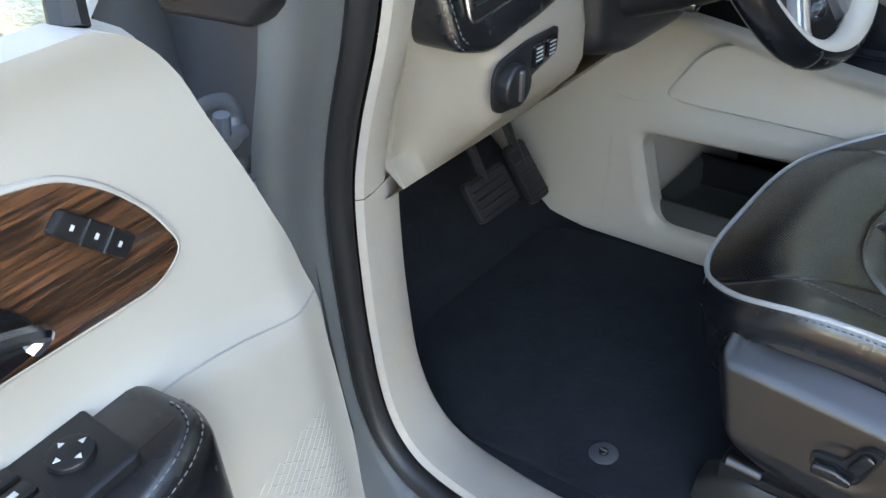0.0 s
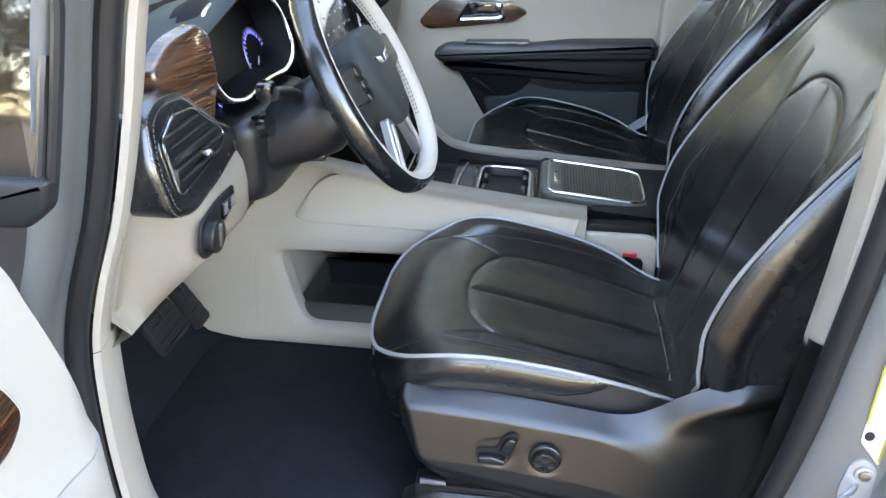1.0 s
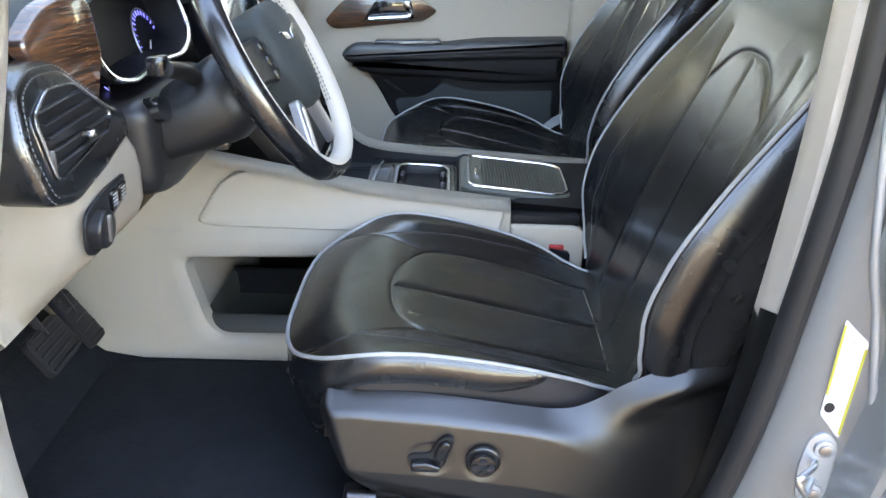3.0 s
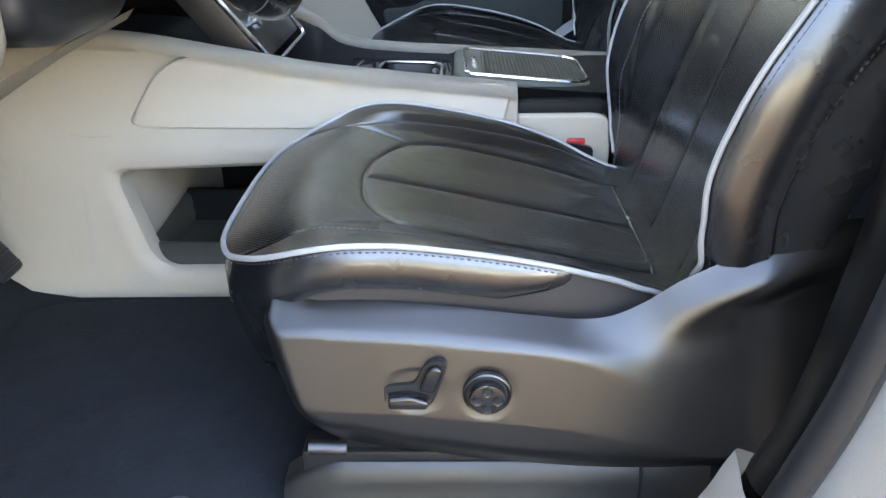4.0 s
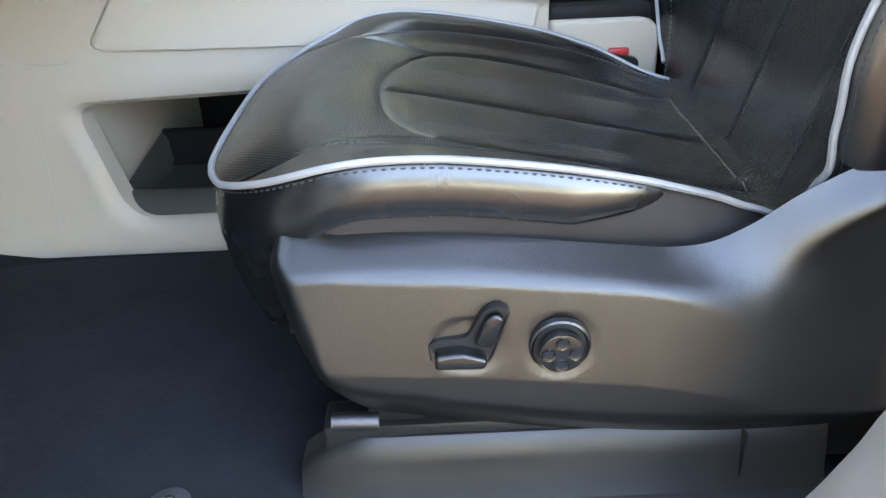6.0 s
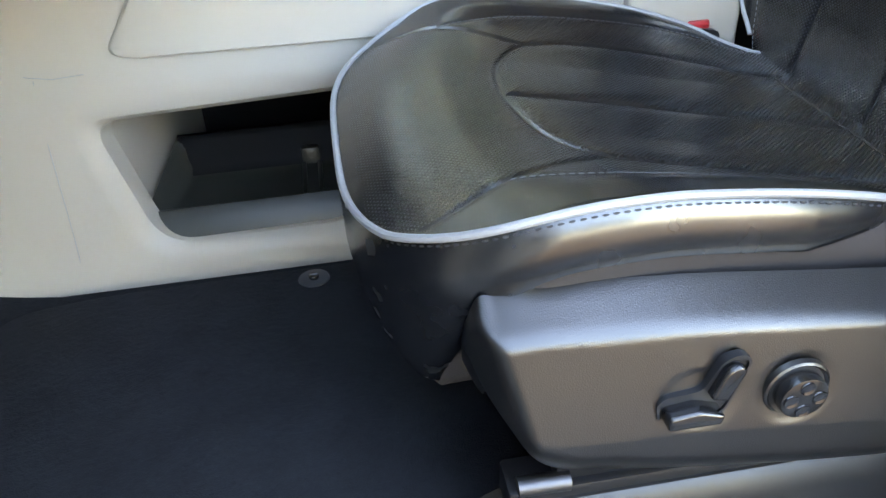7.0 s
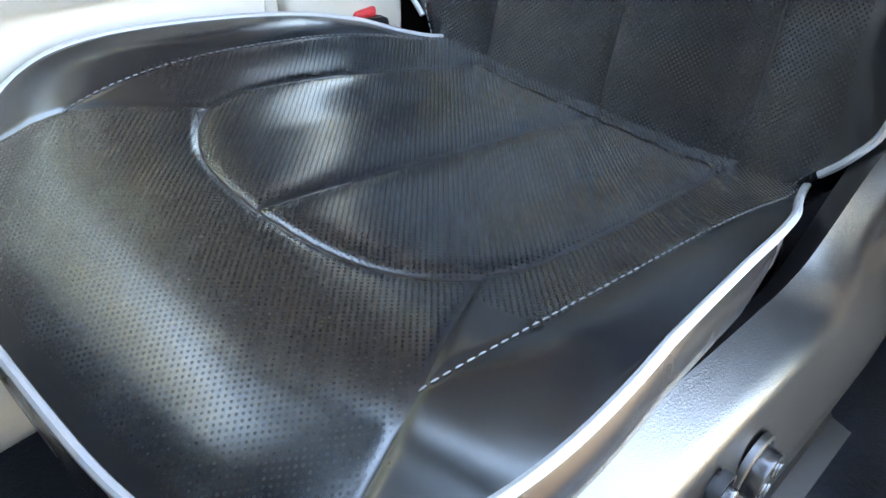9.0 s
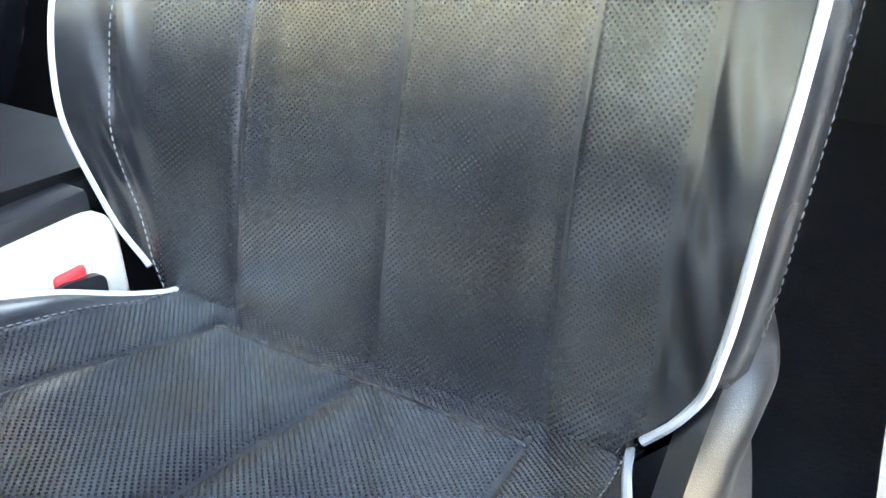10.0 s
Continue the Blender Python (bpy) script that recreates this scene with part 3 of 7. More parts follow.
MIDDLE_Z = [(-0.125, 0.697), (-0.105, 0.707), (-0.08, 0.719), (-0.05, 0.729), (-0.015, 0.733), (0.02, 0.731), (0.06, 0.724), (0.12, 0.712), (0.2, 0.694), (0.3, 0.672), (0.37, 0.656), (0.43, 0.650)]
HALF = [(0, 0.190), (0.03, 0.207), (0.068, 0.2235), (0.107, 0.2355), (0.165, 0.246), (0.26, 0.249), (0.36, 0.2445), (0.456, 0.2405), (0.553, 0.236), (0.65, 0.231), (0.748, 0.222), (0.845, 0.207), (0.9, 0.199), (1, 0.188)]
ARC = [(0.088, 0.137), (0.068, 0.117), (0.050, 0.085), (0.040, 0.048), (0.036, 0.0)]
CROSS = [(-0.068, 0.2), (-0.045, 0.195), (0.0, 0.18), (0.045, 0.158), (0.088, 0.137)]
FLANK = [(0.088, 0.137), (0.13, 0.148), (0.2, 0.150), (0.3, 0.143), (0.385, 0.135)]
WELT = [(0.0, 0.18), (0.05, 0.189), (0.12, 0.196), (0.2, 0.199), (0.3, 0.2), (0.4, 0.196)]
CUSHION_SEAMS = []
for m in (1, -1):
    CUSHION_SEAMS += [(flat_curve(flip(ARC, m)), 0.0055, 0.0045), (flat_curve(flip(CROSS, m)), 0.004, 0.004),
                      (flat_curve(flip(FLANK, m)), 0.0055, 0.006), (flat_curve(flip(WELT, m)), 0.0022, 0.003)]
CUSHION_SEAMS += [([(0.036, 0.0), (0.2, 0.0), (0.385, 0.0)], 0.0035, 0.004), ([(0.388, 0.137), (0.392, 0.0), (0.388, -0.137)], 0.002, 0.004)]


def cushion_z(X, Y):
    """The height of the cushion's cover above the ground."""
    a = np.abs(Y)
    xf = -0.116 + 0.031 * (np.minimum(a, 0.19) / 0.19) ** 4
    XX = X - (xf + 0.116) * np.clip((0.05 - X) / 0.16, 0, 1)
    mid, bol = spline(XX, MIDDLE_Z), spline(XX, BOLSTER_Z)
    s = np.clip((a - 0.085) / 0.16, 0, 1)
    Z = mid + (bol - mid) * s ** 1.35
    Z = Z + 0.006 * np.exp(-((a - 0.215) / 0.025) ** 2) * step(0.0, 0.08, X) * step(0.4, 0.3, X)
    groove = np.zeros(np.shape(X))
    for line, depth, wide in CUSHION_SEAMS:
        d = seam_dist(X, Y, line)
        groove = np.maximum(groove, depth * 0.42 * np.exp(-(d / 0.0032) ** 1.5))
    Z = Z - groove
    # the two middle lobes are padded up to their seams
    inside = (X > np.interp(a, [p[1] for p in ARC[::-1]], [p[0] for p in ARC[::-1]])) & (a < np.interp(X, [p[0] for p in FLANK], [p[1] for p in FLANK])) & (X < 0.385)
    rim = np.min([seam_dist(X, a, flat_curve(ARC)), seam_dist(X, a, flat_curve(FLANK)), a, np.abs(X - 0.388)], axis=0)
    Z = Z + np.where(inside, 0.0034 * (1 - np.exp(-(rim / 0.013) ** 1.4)), 0.0)
    wrinkle = 0.0006 * np.sin(X * 95 + 9 * np.sin(Y * 31)) * np.sin(Y * 70 + 3) * step(0.3, 0.36, X)
    return Z + wrinkle


def hide_mesh():
    bm = bmesh.new()
    bm.loops.layers.uv.new("UVMap")
    bm.verts.layers.float.new("holes")
    return bm


def uv_layers(bm, grid, U, V, holes):
    uv, mask = bm.loops.layers.uv["UVMap"], bm.verts.layers.float["holes"]
    look_up = {}
    for j, row in enumerate(grid):
        for i, v in enumerate(row):
            look_up[v] = (U[j, i], V[j, i])
            v[mask] = float(holes[j, i])
    for f in bm.faces:
        for lp in f.loops:
            if lp.vert in look_up:
                lp[uv].uv = look_up[lp.vert]


def mapped(bm, fn):
    for v in bm.verts:
        v.co = fn(v.co)


RECLINE = radians(20.0)
BACK_O = Vector((0.405, 0.0, 0.640))
BACK_U = Vector((math.sin(RECLINE), 0, math.cos(RECLINE)))
BACK_N = Vector((-math.cos(RECLINE), 0, math.sin(RECLINE)))
BACK_EDGE = [(-0.03, 0.012), (0.03, 0.022), (0.08, 0.039), (0.108, 0.053), (0.145, 0.070), (0.185, 0.078), (0.225, 0.081), (0.271, 0.078), (0.32, 0.070), (0.37, 0.059), (0.42, 0.045), (0.46, 0.032), (0.49, 0.022), (0.55, 0.004), (0.6, -0.01), (0.667, -0.036), (0.72, -0.06)]
BACK_HALF = [(0, 0.175), (0.05, 0.195), (0.113, 0.232), (0.15, 0.247), (0.2, 0.256), (0.26, 0.263), (0.35, 0.268), (0.6, 0.268), (0.8, 0.256), (0.9, 0.236), (1.0, 0.2)]
BACK_ARCH = [(0.0, 0.502), (0.045, 0.497), (0.085, 0.478), (0.112, 0.45), (0.13, 0.43)]
BACK_SIDE = [(0.13, 0.43), (0.134, 0.36), (0.138, 0.25), (0.14, 0.12), (0.139, 0.0)]
BACK_WELT = [(0.185, 0.0), (0.203, 0.04), (0.215, 0.1), (0.221, 0.16), (0.221, 0.25), (0.212, 0.36), (0.2, 0.5), (0.182, 0.62), (0.165, 0.68)]
BACK_YOKE = [(0.13, 0.43), (0.14, 0.48), (0.138, 0.52)]


def back_side(m, line):
    """The sewn line of the console side runs a little further out."""
    return 1.07 if m > 0 and line is BACK_WELT else m


BACK_SEAMS = [([(0.0, 0.0), (0.0, 0.25), (0.0, 0.49)], 0.004, 0.004)]
for m in (1, -1):
    for line, depth, wide in ((BACK_ARCH, 0.005, 0.006), (BACK_SIDE, 0.005, 0.006), (BACK_WELT, 0.0022, 0.003), (BACK_YOKE, 0.0045, 0.005)):
        BACK_SEAMS.append((flat_curve([(p[0] * back_side(m, line), p[1]) for p in line]), depth, wide))


def back_d(Y, H, half):
    """How far the backrest's cover stands out of its plane."""
    a = np.abs(Y)
    d0 = 0.004 + 0.006 * np.exp(-((H - 0.3) / 0.16) ** 2) - 0.03 * step(0.55, 0.72, H)
    dp = spline(H, BACK_EDGE)
    s = np.clip((a - 0.11) / (half - 0.11), 0, 1)
    D = d0 + (dp - d0) * s ** 1.5
    groove = np.zeros(np.shape(Y))
    for line, depth, wide in BACK_SEAMS:
        d = seam_dist(Y, H, line)
        groove = np.maximum(groove, depth * 0.55 * np.exp(-(d / 0.0036) ** 1.5) + depth * 0.2 * np.exp(-(d / 0.012) ** 2))
    D = D - groove
    D = D + 0.0016 * np.sin(H * 60 + 5 * np.sin(Y * 40)) * np.exp(-((a - 0.235) / 0.022) ** 2) * step(0.36, 0.2, H)
    return D


def back_shift(h):
    """The backrest sits a little towards the console on its cushion."""
    return 0.004 + 0.012 * step(0.0, 0.2, h)


def on_back(y, h, d):
    p = BACK_O + BACK_U * h + BACK_N * d
    return Vector((p.x, y + float(back_shift(h)), p.z))


def make_seat(name, dx, yc, m, label, switches):
    """A front seat; m = 1 with its outer side at -y, -1 mirrored."""
    seat = thing(name, (0.2 + dx, yc, 0.42), label, "car seat", "front seats")

    def put(part_name, bm, material, parent=None, text="", sharp=38.0):
        mapped(bm, lambda c: Vector((c.x + dx, c.y * m + yc, c.z)))
        return part(part_name, bm, material, parent or seat, text, sharp)

    # cushion cover
    nu, nv = 321, 301
    S, T = np.meshgrid(np.sin(np.linspace(-1, 1, nu) * math.pi / 2 * 0.9) / math.sin(math.pi / 2 * 0.9), np.linspace(0, 1, nv) ** 1.1)
    Y = S * spline(T, HALF)
    xf = -0.116 + 0.031 * (np.minimum(np.abs(Y), 0.19) / 0.19) ** 4
    X = xf + (0.43 - xf) * T
    Z = cushion_z(X, Y)
    holes = np.maximum(step(0.2, 0.19, np.abs(Y)) * step(-0.11, -0.09, X), 0) * np.where((np.abs(Y) > 0.15) & (X < 0.07) & (np.abs(Y) > 0.18 - (X) * 0.5), 0.0, 1.0)
    near = np.min([seam_dist(X, Y, q[0]) for q in CUSHION_SEAMS if q[1] > 0.003], axis=0)
    holes = holes * step(0.002, 0.004, near)
    bm = hide_mesh()
    g = sheet(bm, X, Y, Z)
    uv_layers(bm, g, X, Y, holes)
    cushion = put("seat_cushion", bm, BLACK_HIDE, None, "black perforated leather cushion with sewn channels", 60)
    loop = [(X[j, 0], Y[j, 0], Z[j, 0]) for j in range(nv - 1, 0, -2)] + [(X[0, i], Y[0, i], Z[0, i]) for i in range(0, nu, 2)] + [(X[j, nu - 1], Y[j, nu - 1], Z[j, nu - 1]) for j in range(1, nv, 2)]
    loop = [Vector(p) for p in loop]
    for _ in range(3):
        loop = [loop[i] if i < 7 or i > len(loop) - 8 else loop[i].lerp(sum(loop[i - 6:i + 7], Vector()) / 13, float(step(0.12, -0.02, loop[i].x))) for i in range(len(loop))]
    outs = []
    for i, p in enumerate(loop):
        t = loop[min(i + 2, len(loop) - 1)] - loop[max(i - 2, 0)]
        outs.append(Vector((t.y, -t.x, 0)).normalized())
    mid = Vector((0.15, 0, 0))
    outs = [o if o.dot(p - mid) > 0 else -o for o, p in zip(outs, loop)]
    bm = bmesh.new()
    tube(bm, [p + o * 0.0035 + Vector((0, 0, -0.0005)) for p, o in zip(loop, outs)], 0.0032, 8)
    put("piping", bm, PIPING, cushion, "pale grey leather piping")

    # leather band under the piping, fabric below it
    front = [max(0.0, min(1.0, (-o.x - 0.25) / 0.5)) for o in outs]
    front = [sum(front[max(0, i - 14):i + 15]) / len(front[max(0, i - 14):i + 15]) for i in range(len(front))]

    def tail(x):
        """The band runs out in a rounded tail ahead of the backrest."""
        return 0.06 + 0.94 * math.sqrt(max(0.0, min(1.0, (0.272 - x) / 0.075)))

    def skirt(levels, tailed=False):
        rings = []
        share = [f ** 1.5 for f in front] if tailed else front
        for side_out, side_drop, front_out, front_drop in levels:
            rings.append([p + o * (side_out + (front_out - side_out) * f) * (tail(p.x) if tailed else 1.0) - Vector((0, 0, (side_drop + (front_drop - side_drop) * f) * (tail(p.x) if tailed else 1.0))) for p, o, f in zip(loop, outs, share)])
        b = bmesh.new()
        ring_mesh(b, rings, closed=False, ends=False)
        return b
    put("side_band", skirt([(-0.001, 0.002, -0.001, 0.002), (0.002, 0.006, 0.001, 0.008), (0.0062, 0.014, 0.0055, 0.03), (0.0085, 0.026, 0.005, 0.058),
                            (0.0075, 0.038, 0.0, 0.088), (0.005, 0.046, -0.009, 0.122), (0.001, 0.049, -0.022, 0.152), (-0.005, 0.050, -0.04, 0.168)], True), PLAIN_HIDE, cushion, "smooth black leather side band")
    put("lower_cover", skirt([(-0.003, 0.003, -0.02, 0.01), (-0.001, 0.012, -0.02, 0.04), (0.001, 0.028, -0.03, 0.09), (0.0, 0.044, -0.03, 0.13), (-0.003, 0.054, -0.032, 0.15), (-0.011, 0.072, -0.04, 0.172), (-0.020, 0.12, -0.08, 0.188), (-0.03, 0.17, -0.14, 0.196)]), TWILL, cushion,
        "dark woven fabric under the cushion")
    bm = bmesh.new()
    stitches(bm, [p + o * (0.0034 - 0.002 * f) - Vector((0, 0, 0.0074)) for p, o, f in zip(loop, outs, front)][4:-4], 0.0042, 0.003, 0.0009)
    put("edge_stitching", bm, BLACK_THREAD, cushion)
    for k in (1, -1):
        bm = bmesh.new()
        line = flat_curve(flip(WELT, k), 60)
        zz = cushion_z(np.array([p[0] for p in line]), np.array([p[1] for p in line]))
        stitches(bm, [(p[0], p[1], z + 0.0006) for p, z in zip(line, zz)])
        put("bolster_stitching", bm, THREAD, cushion)
    # strap across the rear of the cushion
    bm = bmesh.new()
    line = [(0.381 - 0.003 * (y / 0.13) ** 2, y) for y in np.linspace(-0.136, 0.136, 30)]
    zz = cushion_z(np.array([p[0] for p in line]), np.array([p[1] for p in line]))
    tube(bm, [(p[0], p[1], z - 0.0006) for p, z in zip(line, zz)], 0.0024, 8)
    put("cross_strap", bm, PLAIN_HIDE, cushion)

    # backrest cover
    nu, nv = 221, 241
    S, T = np.meshgrid(np.linspace(-1, 1, nu), np.linspace(0, 1, nv))
    half = spline(T, BACK_HALF) * np.where(S < 0, 0.967, 1.02)
    Y = S * half
    top = 0.695 - 0.05 * (np.abs(Y) / 0.22) ** 4
    H = -0.02 + (top + 0.02) * T
    D = back_d(Y, H, half)
    PX = BACK_O.x + BACK_U.x * H + BACK_N.x * D
    PZ = BACK_O.z + BACK_U.z * H + BACK_N.z * D
    holes = step(0.214, 0.208, np.abs(Y)) * step(0.42, 0.40, H + 0.6 * np.clip(0.12 - np.abs(Y), 0, 0.1))
    near = np.min([seam_dist(Y, H, q[0]) for q in BACK_SEAMS if q[1] > 0.003], axis=0)
    holes = holes * step(0.002, 0.004, near)
    bm = hide_mesh()
    g = sheet(bm, PX, Y + back_shift(H), PZ)
    uv_layers(bm, g, Y, H, holes)
    back = put("backrest", bm, BLACK_HIDE, None, "black perforated leather backrest with sewn channels", 60)
    edge = [(Y[j, 0], H[j, 0], D[j, 0]) for j in range(0, nv, 2)] + [(Y[nv - 1, i], H[nv - 1, i], D[nv - 1, i]) for i in range(1, nu - 1, 2)] + [(Y[j, nu - 1], H[j, nu - 1], D[j, nu - 1]) for j in range(nv - 1, -1, -2)]
    eo = []
    for i in range(len(edge)):
        a, b = edge[max(i - 2, 0)], edge[min(i + 2, len(edge) - 1)]
        o = Vector((-(b[1] - a[1]), b[0] - a[0])).normalized()
        eo.append(o if o.dot(Vector((edge[i][0], edge[i][1] - 0.33))) > 0 else -o)
    bm = bmesh.new()
    tube(bm, [on_back(e[0] + o.x * 0.0035, e[1] + o.y * 0.0035, e[2]) for e, o in zip(edge, eo) if e[1] > 0.035], 0.0032, 8)
    put("piping", bm, PIPING, back, "pale grey leather piping")
    rings = []
    for out, dd in ((-0.001, -0.002), (0.003, -0.006), (0.011, -0.02), (0.017, -0.045), (0.016, -0.068), (0.0125, -0.074)):
        rings.append([on_back(e[0] + o.x * out, e[1] + o.y * out, e[2] + dd * (0.45 + 0.55 * min(1, abs(e[0]) / 0.24))) for e, o in zip(edge, eo)])
    bm = bmesh.new()
    ring_mesh(bm, rings, closed=False, ends=False)
    put("side_bolster", bm, PLAIN_HIDE, back, "smooth black leather bolster side")
    rings = []
    for out, level in ((0.0125, None), (0.014, -0.01), (0.012, -0.05), (0.004, -0.085), (-0.03, -0.11), (-0.08, -0.118)):
        rings.append([on_back(e[0] + o.x * out, e[1] + o.y * out, e[2] - 0.074 * (0.45 + 0.55 * min(1, abs(e[0]) / 0.24)) if level is None else level - 0.02 * max(0, (e[1] - 0.4) / 0.3) + 0.02) for e, o in zip(edge, eo)])
    bm = bmesh.new()
    ring_mesh(bm, rings, closed=False, ends=False)
    rear = rings[-1]
    box_pts = [bm.verts.new(q) for q in rear]
    bm.faces.new(box_pts)
    put("back_shell", bm, PLAIN_HIDE, back, "smooth black leather rear cover")
    bm = bmesh.new()
    stitches(bm, [on_back(e[0] + o.x * 0.0053, e[1] + o.y * 0.0053, e[2] - 0.0095 * (0.45 + 0.55 * min(1, abs(e[0]) / 0.24))) for e, o in zip(edge, eo)])
    put("edge_stitching", bm, BLACK_THREAD, back)
    bm = bmesh.new()
    stitches(bm, [on_back(e[0] + o.x * 0.0165, e[1] + o.y * 0.0165, e[2] - 0.068 * (0.45 + 0.55 * min(1, abs(e[0]) / 0.24))) for e, o in zip(edge, eo)])
    put("side_stitching", bm, BLACK_THREAD, back)
    for k in (1, -1):
        bm = bmesh.new()
        line = flat_curve([(q[0] * back_side(k, BACK_WELT), q[1]) for q in BACK_WELT], 80)
        ys, hs = np.array([p[0] for p in line]), np.array([p[1] for p in line])
        tt = (hs + 0.02) / (0.675 + 0.02)
        dd = back_d(ys, hs, spline(tt, BACK_HALF))
        stitches(bm, [on_back(y, h, d + 0.0006) for y, h, d in zip(ys, hs, dd)])
        put("bolster_stitching", bm, THREAD, back)

    # headrest on two posts
    rings = []
    for k in range(17):
        w = -math.pi / 2 + math.pi * k / 16
        hh, rr = 0.758 + 0.092 * math.copysign(abs(math.sin(w)) ** 0.8, math.sin(w)), max(0.02, math.cos(w)) ** 0.55
        ring = []
        for i in range(32):
            v = 2 * math.pi * i / 32
            cy, cd = math.copysign(abs(math.cos(v)) ** 0.6, math.cos(v)), math.copysign(abs(math.sin(v)) ** 0.75, math.sin(v))
            ring.append(on_back(0.138 * rr * cy, hh, 0.0 + 0.055 * rr * cd + 0.02 * (abs(cy) ** 2)))
        rings.append(ring)
    bm = bmesh.new()
    ring_mesh(bm, rings)
    head = put("headrest", bm, PLAIN_HIDE, None, "black leather headrest with pale stitching")
    bm = bmesh.new()
    stitches(bm, curve([on_back(-0.112, 0.773, 0.062), on_back(-0.108, 0.708, 0.062), on_back(-0.08, 0.685, 0.058), on_back(0, 0.679, 0.056), on_back(0.08, 0.685, 0.058), on_back(0.108, 0.708, 0.062), on_back(0.112, 0.773, 0.062)], 60))
    put("headrest_stitching", bm, THREAD, head)
    for y in (-0.06, 0.06):
        bm = bmesh.new()
        tube(bm, [on_back(y, 0.62, -0.035), on_back(y, 0.74, -0.01)], 0.006, 10)
        put("headrest_post", bm, CHROME, None, "chrome post")

    # side shield
    SHIELD_Y = -0.242
    nx, nz = 161, 111
    xs = np.concatenate([np.linspace(-0.047, 0.05, 40), np.linspace(0.055, 0.629, nx - 40)])
    XS, V = np.meshgrid(xs, np.linspace(0, 1, nz))
    zt = spline(XS, [(-0.0471, 0.6614), (-0.041, 0.6798), (-0.0256, 0.6859), (0.003, 0.6869), (0.1062, 0.6818), (0.1338, 0.6787), (0.2391, 0.6654), (0.282, 0.6614), (0.3126, 0.6654), (0.3433, 0.6808), (0.375, 0.7043), (0.4067, 0.7227), (0.4496, 0.7441), (0.4864, 0.7554), (0.5273, 0.7595), (0.5784, 0.7523), (0.6295, 0.7298)])
    zb = spline(XS, [(-0.0471, 0.643), (-0.041, 0.6246), (-0.0144, 0.5776), (0.004, 0.5408), (0.0224, 0.5162), (0.0531, 0.5029), (0.2258, 0.4866), (0.4179, 0.4927), (0.5068, 0.5152), (0.6295, 0.551)])
    zc = spline(XS, [(-0.0471, 0.6654), (-0.0042, 0.6675), (0.0439, 0.6644), (0.1072, 0.6603), (0.1706, 0.6532), (0.2707, 0.6399), (0.3413, 0.6225), (0.4036, 0.6082), (0.5068, 0.597), (0.6295, 0.5919)])
    zc = np.minimum(zc, zt - 0.012)
    zd = spline(XS, [(-0.0471, 0.6225), (-0.0011, 0.5714), (0.0602, 0.551), (0.1522, 0.5326), (0.2738, 0.5162), (0.6295, 0.5203)])
    ZS = zb + (zt - zb) * V
    # a shelf on top, a crease, an upright face and a tucked foot
    h = smin(-0.002 + 0.034 * (zt - ZS) / (zt - zc), 0.0325 + 0.0105 * np.clip((zc - ZS) / 0.06, 0, 1.4), 0.010)
    h = smin(h, 0.044 + 0.85 * (ZS - zd), 0.010)
    h = smin(h, 1.30 * (XS + 0.047) + 0.25 * (ZS - zb) - 0.004, 0.013)
    # rounded shoulder beside the backrest
    h = h + 0.021 * np.exp(-((zt - ZS - 0.030) / 0.024) ** 2) * step(0.33, 0.47, XS)
    # the rear end turns in behind the backrest
    h = h - 0.085 * np.clip((XS - 0.45) / 0.18, 0, 1) ** 1.5
    for cx, cz, r in ((0.183, 0.600, 0.024), (0.110, 0.604, 0.026)):
        rr = np.hypot(XS - cx, (ZS - cz) * (1.0 if cx > 0.15 else 1.25))
        h = h - 0.0013 * step(r + 0.007, r, rr)
    bm = bmesh.new()
    sheet(bm, XS, SHIELD_Y - h, ZS, None)
    rim = [e for e in bm.edges if e.is_boundary]
    for y_in, drop in ((-0.238, 0.003), (-0.222, 0.022)):
        made = bmesh.ops.extrude_edge_only(bm, edges=rim)["geom"]
        for v in made:
            if isinstance(v, bmesh.types.BMVert):
                v.co.y = max(v.co.y, y_in)
                v.co.z -= drop if v.co.z > 0.6 else 0.0
        rim = [e for e in made if isinstance(e, bmesh.types.BMEdge)]
    shield = put("side_shield", bm, GRAIN_BLACK, None, "black grained plastic shield beside the cushion", 62)
    if switches:
        face = lambda u, v, w: Vector((u, SHIELD_Y - 0.0420 - w, v - 0.008))
        rim = rounded([(0.079, 0.595), (0.078, 0.615), (0.084, 0.620), (0.110, 0.622), (0.122, 0.646), (0.134, 0.651), (0.144, 0.645), (0.130, 0.602), (0.124, 0.594)], 0.006)
        hollow = [(0.111 + (p[0] - 0.111) * 0.94, 0.620 + (p[1] - 0.620) * 0.93) for p in rim]
        bm = bmesh.new()
        ring_mesh(bm, [[face(p[0], p[1], w) for p in ring] for ring, w in ((rim, -0.004), (rim, 0.0026), (hollow, 0.0026), (hollow, -0.006))], ends=False)
        bm.faces.new([bm.verts.new(face(p[0], p[1], 0.0006)) for p in hollow])
        put("switch_rim", bm, RUBBER, shield, "recessed black rim")
        bm = bmesh.new()
        prism(bm, rounded([(0.083, 0.5985), (0.083, 0.611), (0.105, 0.6135), (0.1245, 0.607), (0.1225, 0.598)], 0.0035), face, 0.0145, 0.003, 3)
        put("slide_switch", bm, SWITCH, shield, "black seat slide switch")
        bm = bmesh.new()
        prism(bm, rounded([(0.114, 0.617), (0.1235, 0.641), (0.1325, 0.6455), (0.139, 0.640), (0.128, 0.613)], 0.004), face, 0.0085, 0.003, 3)
        put("recline_switch", bm, SWITCH, shield, "black backrest switch")
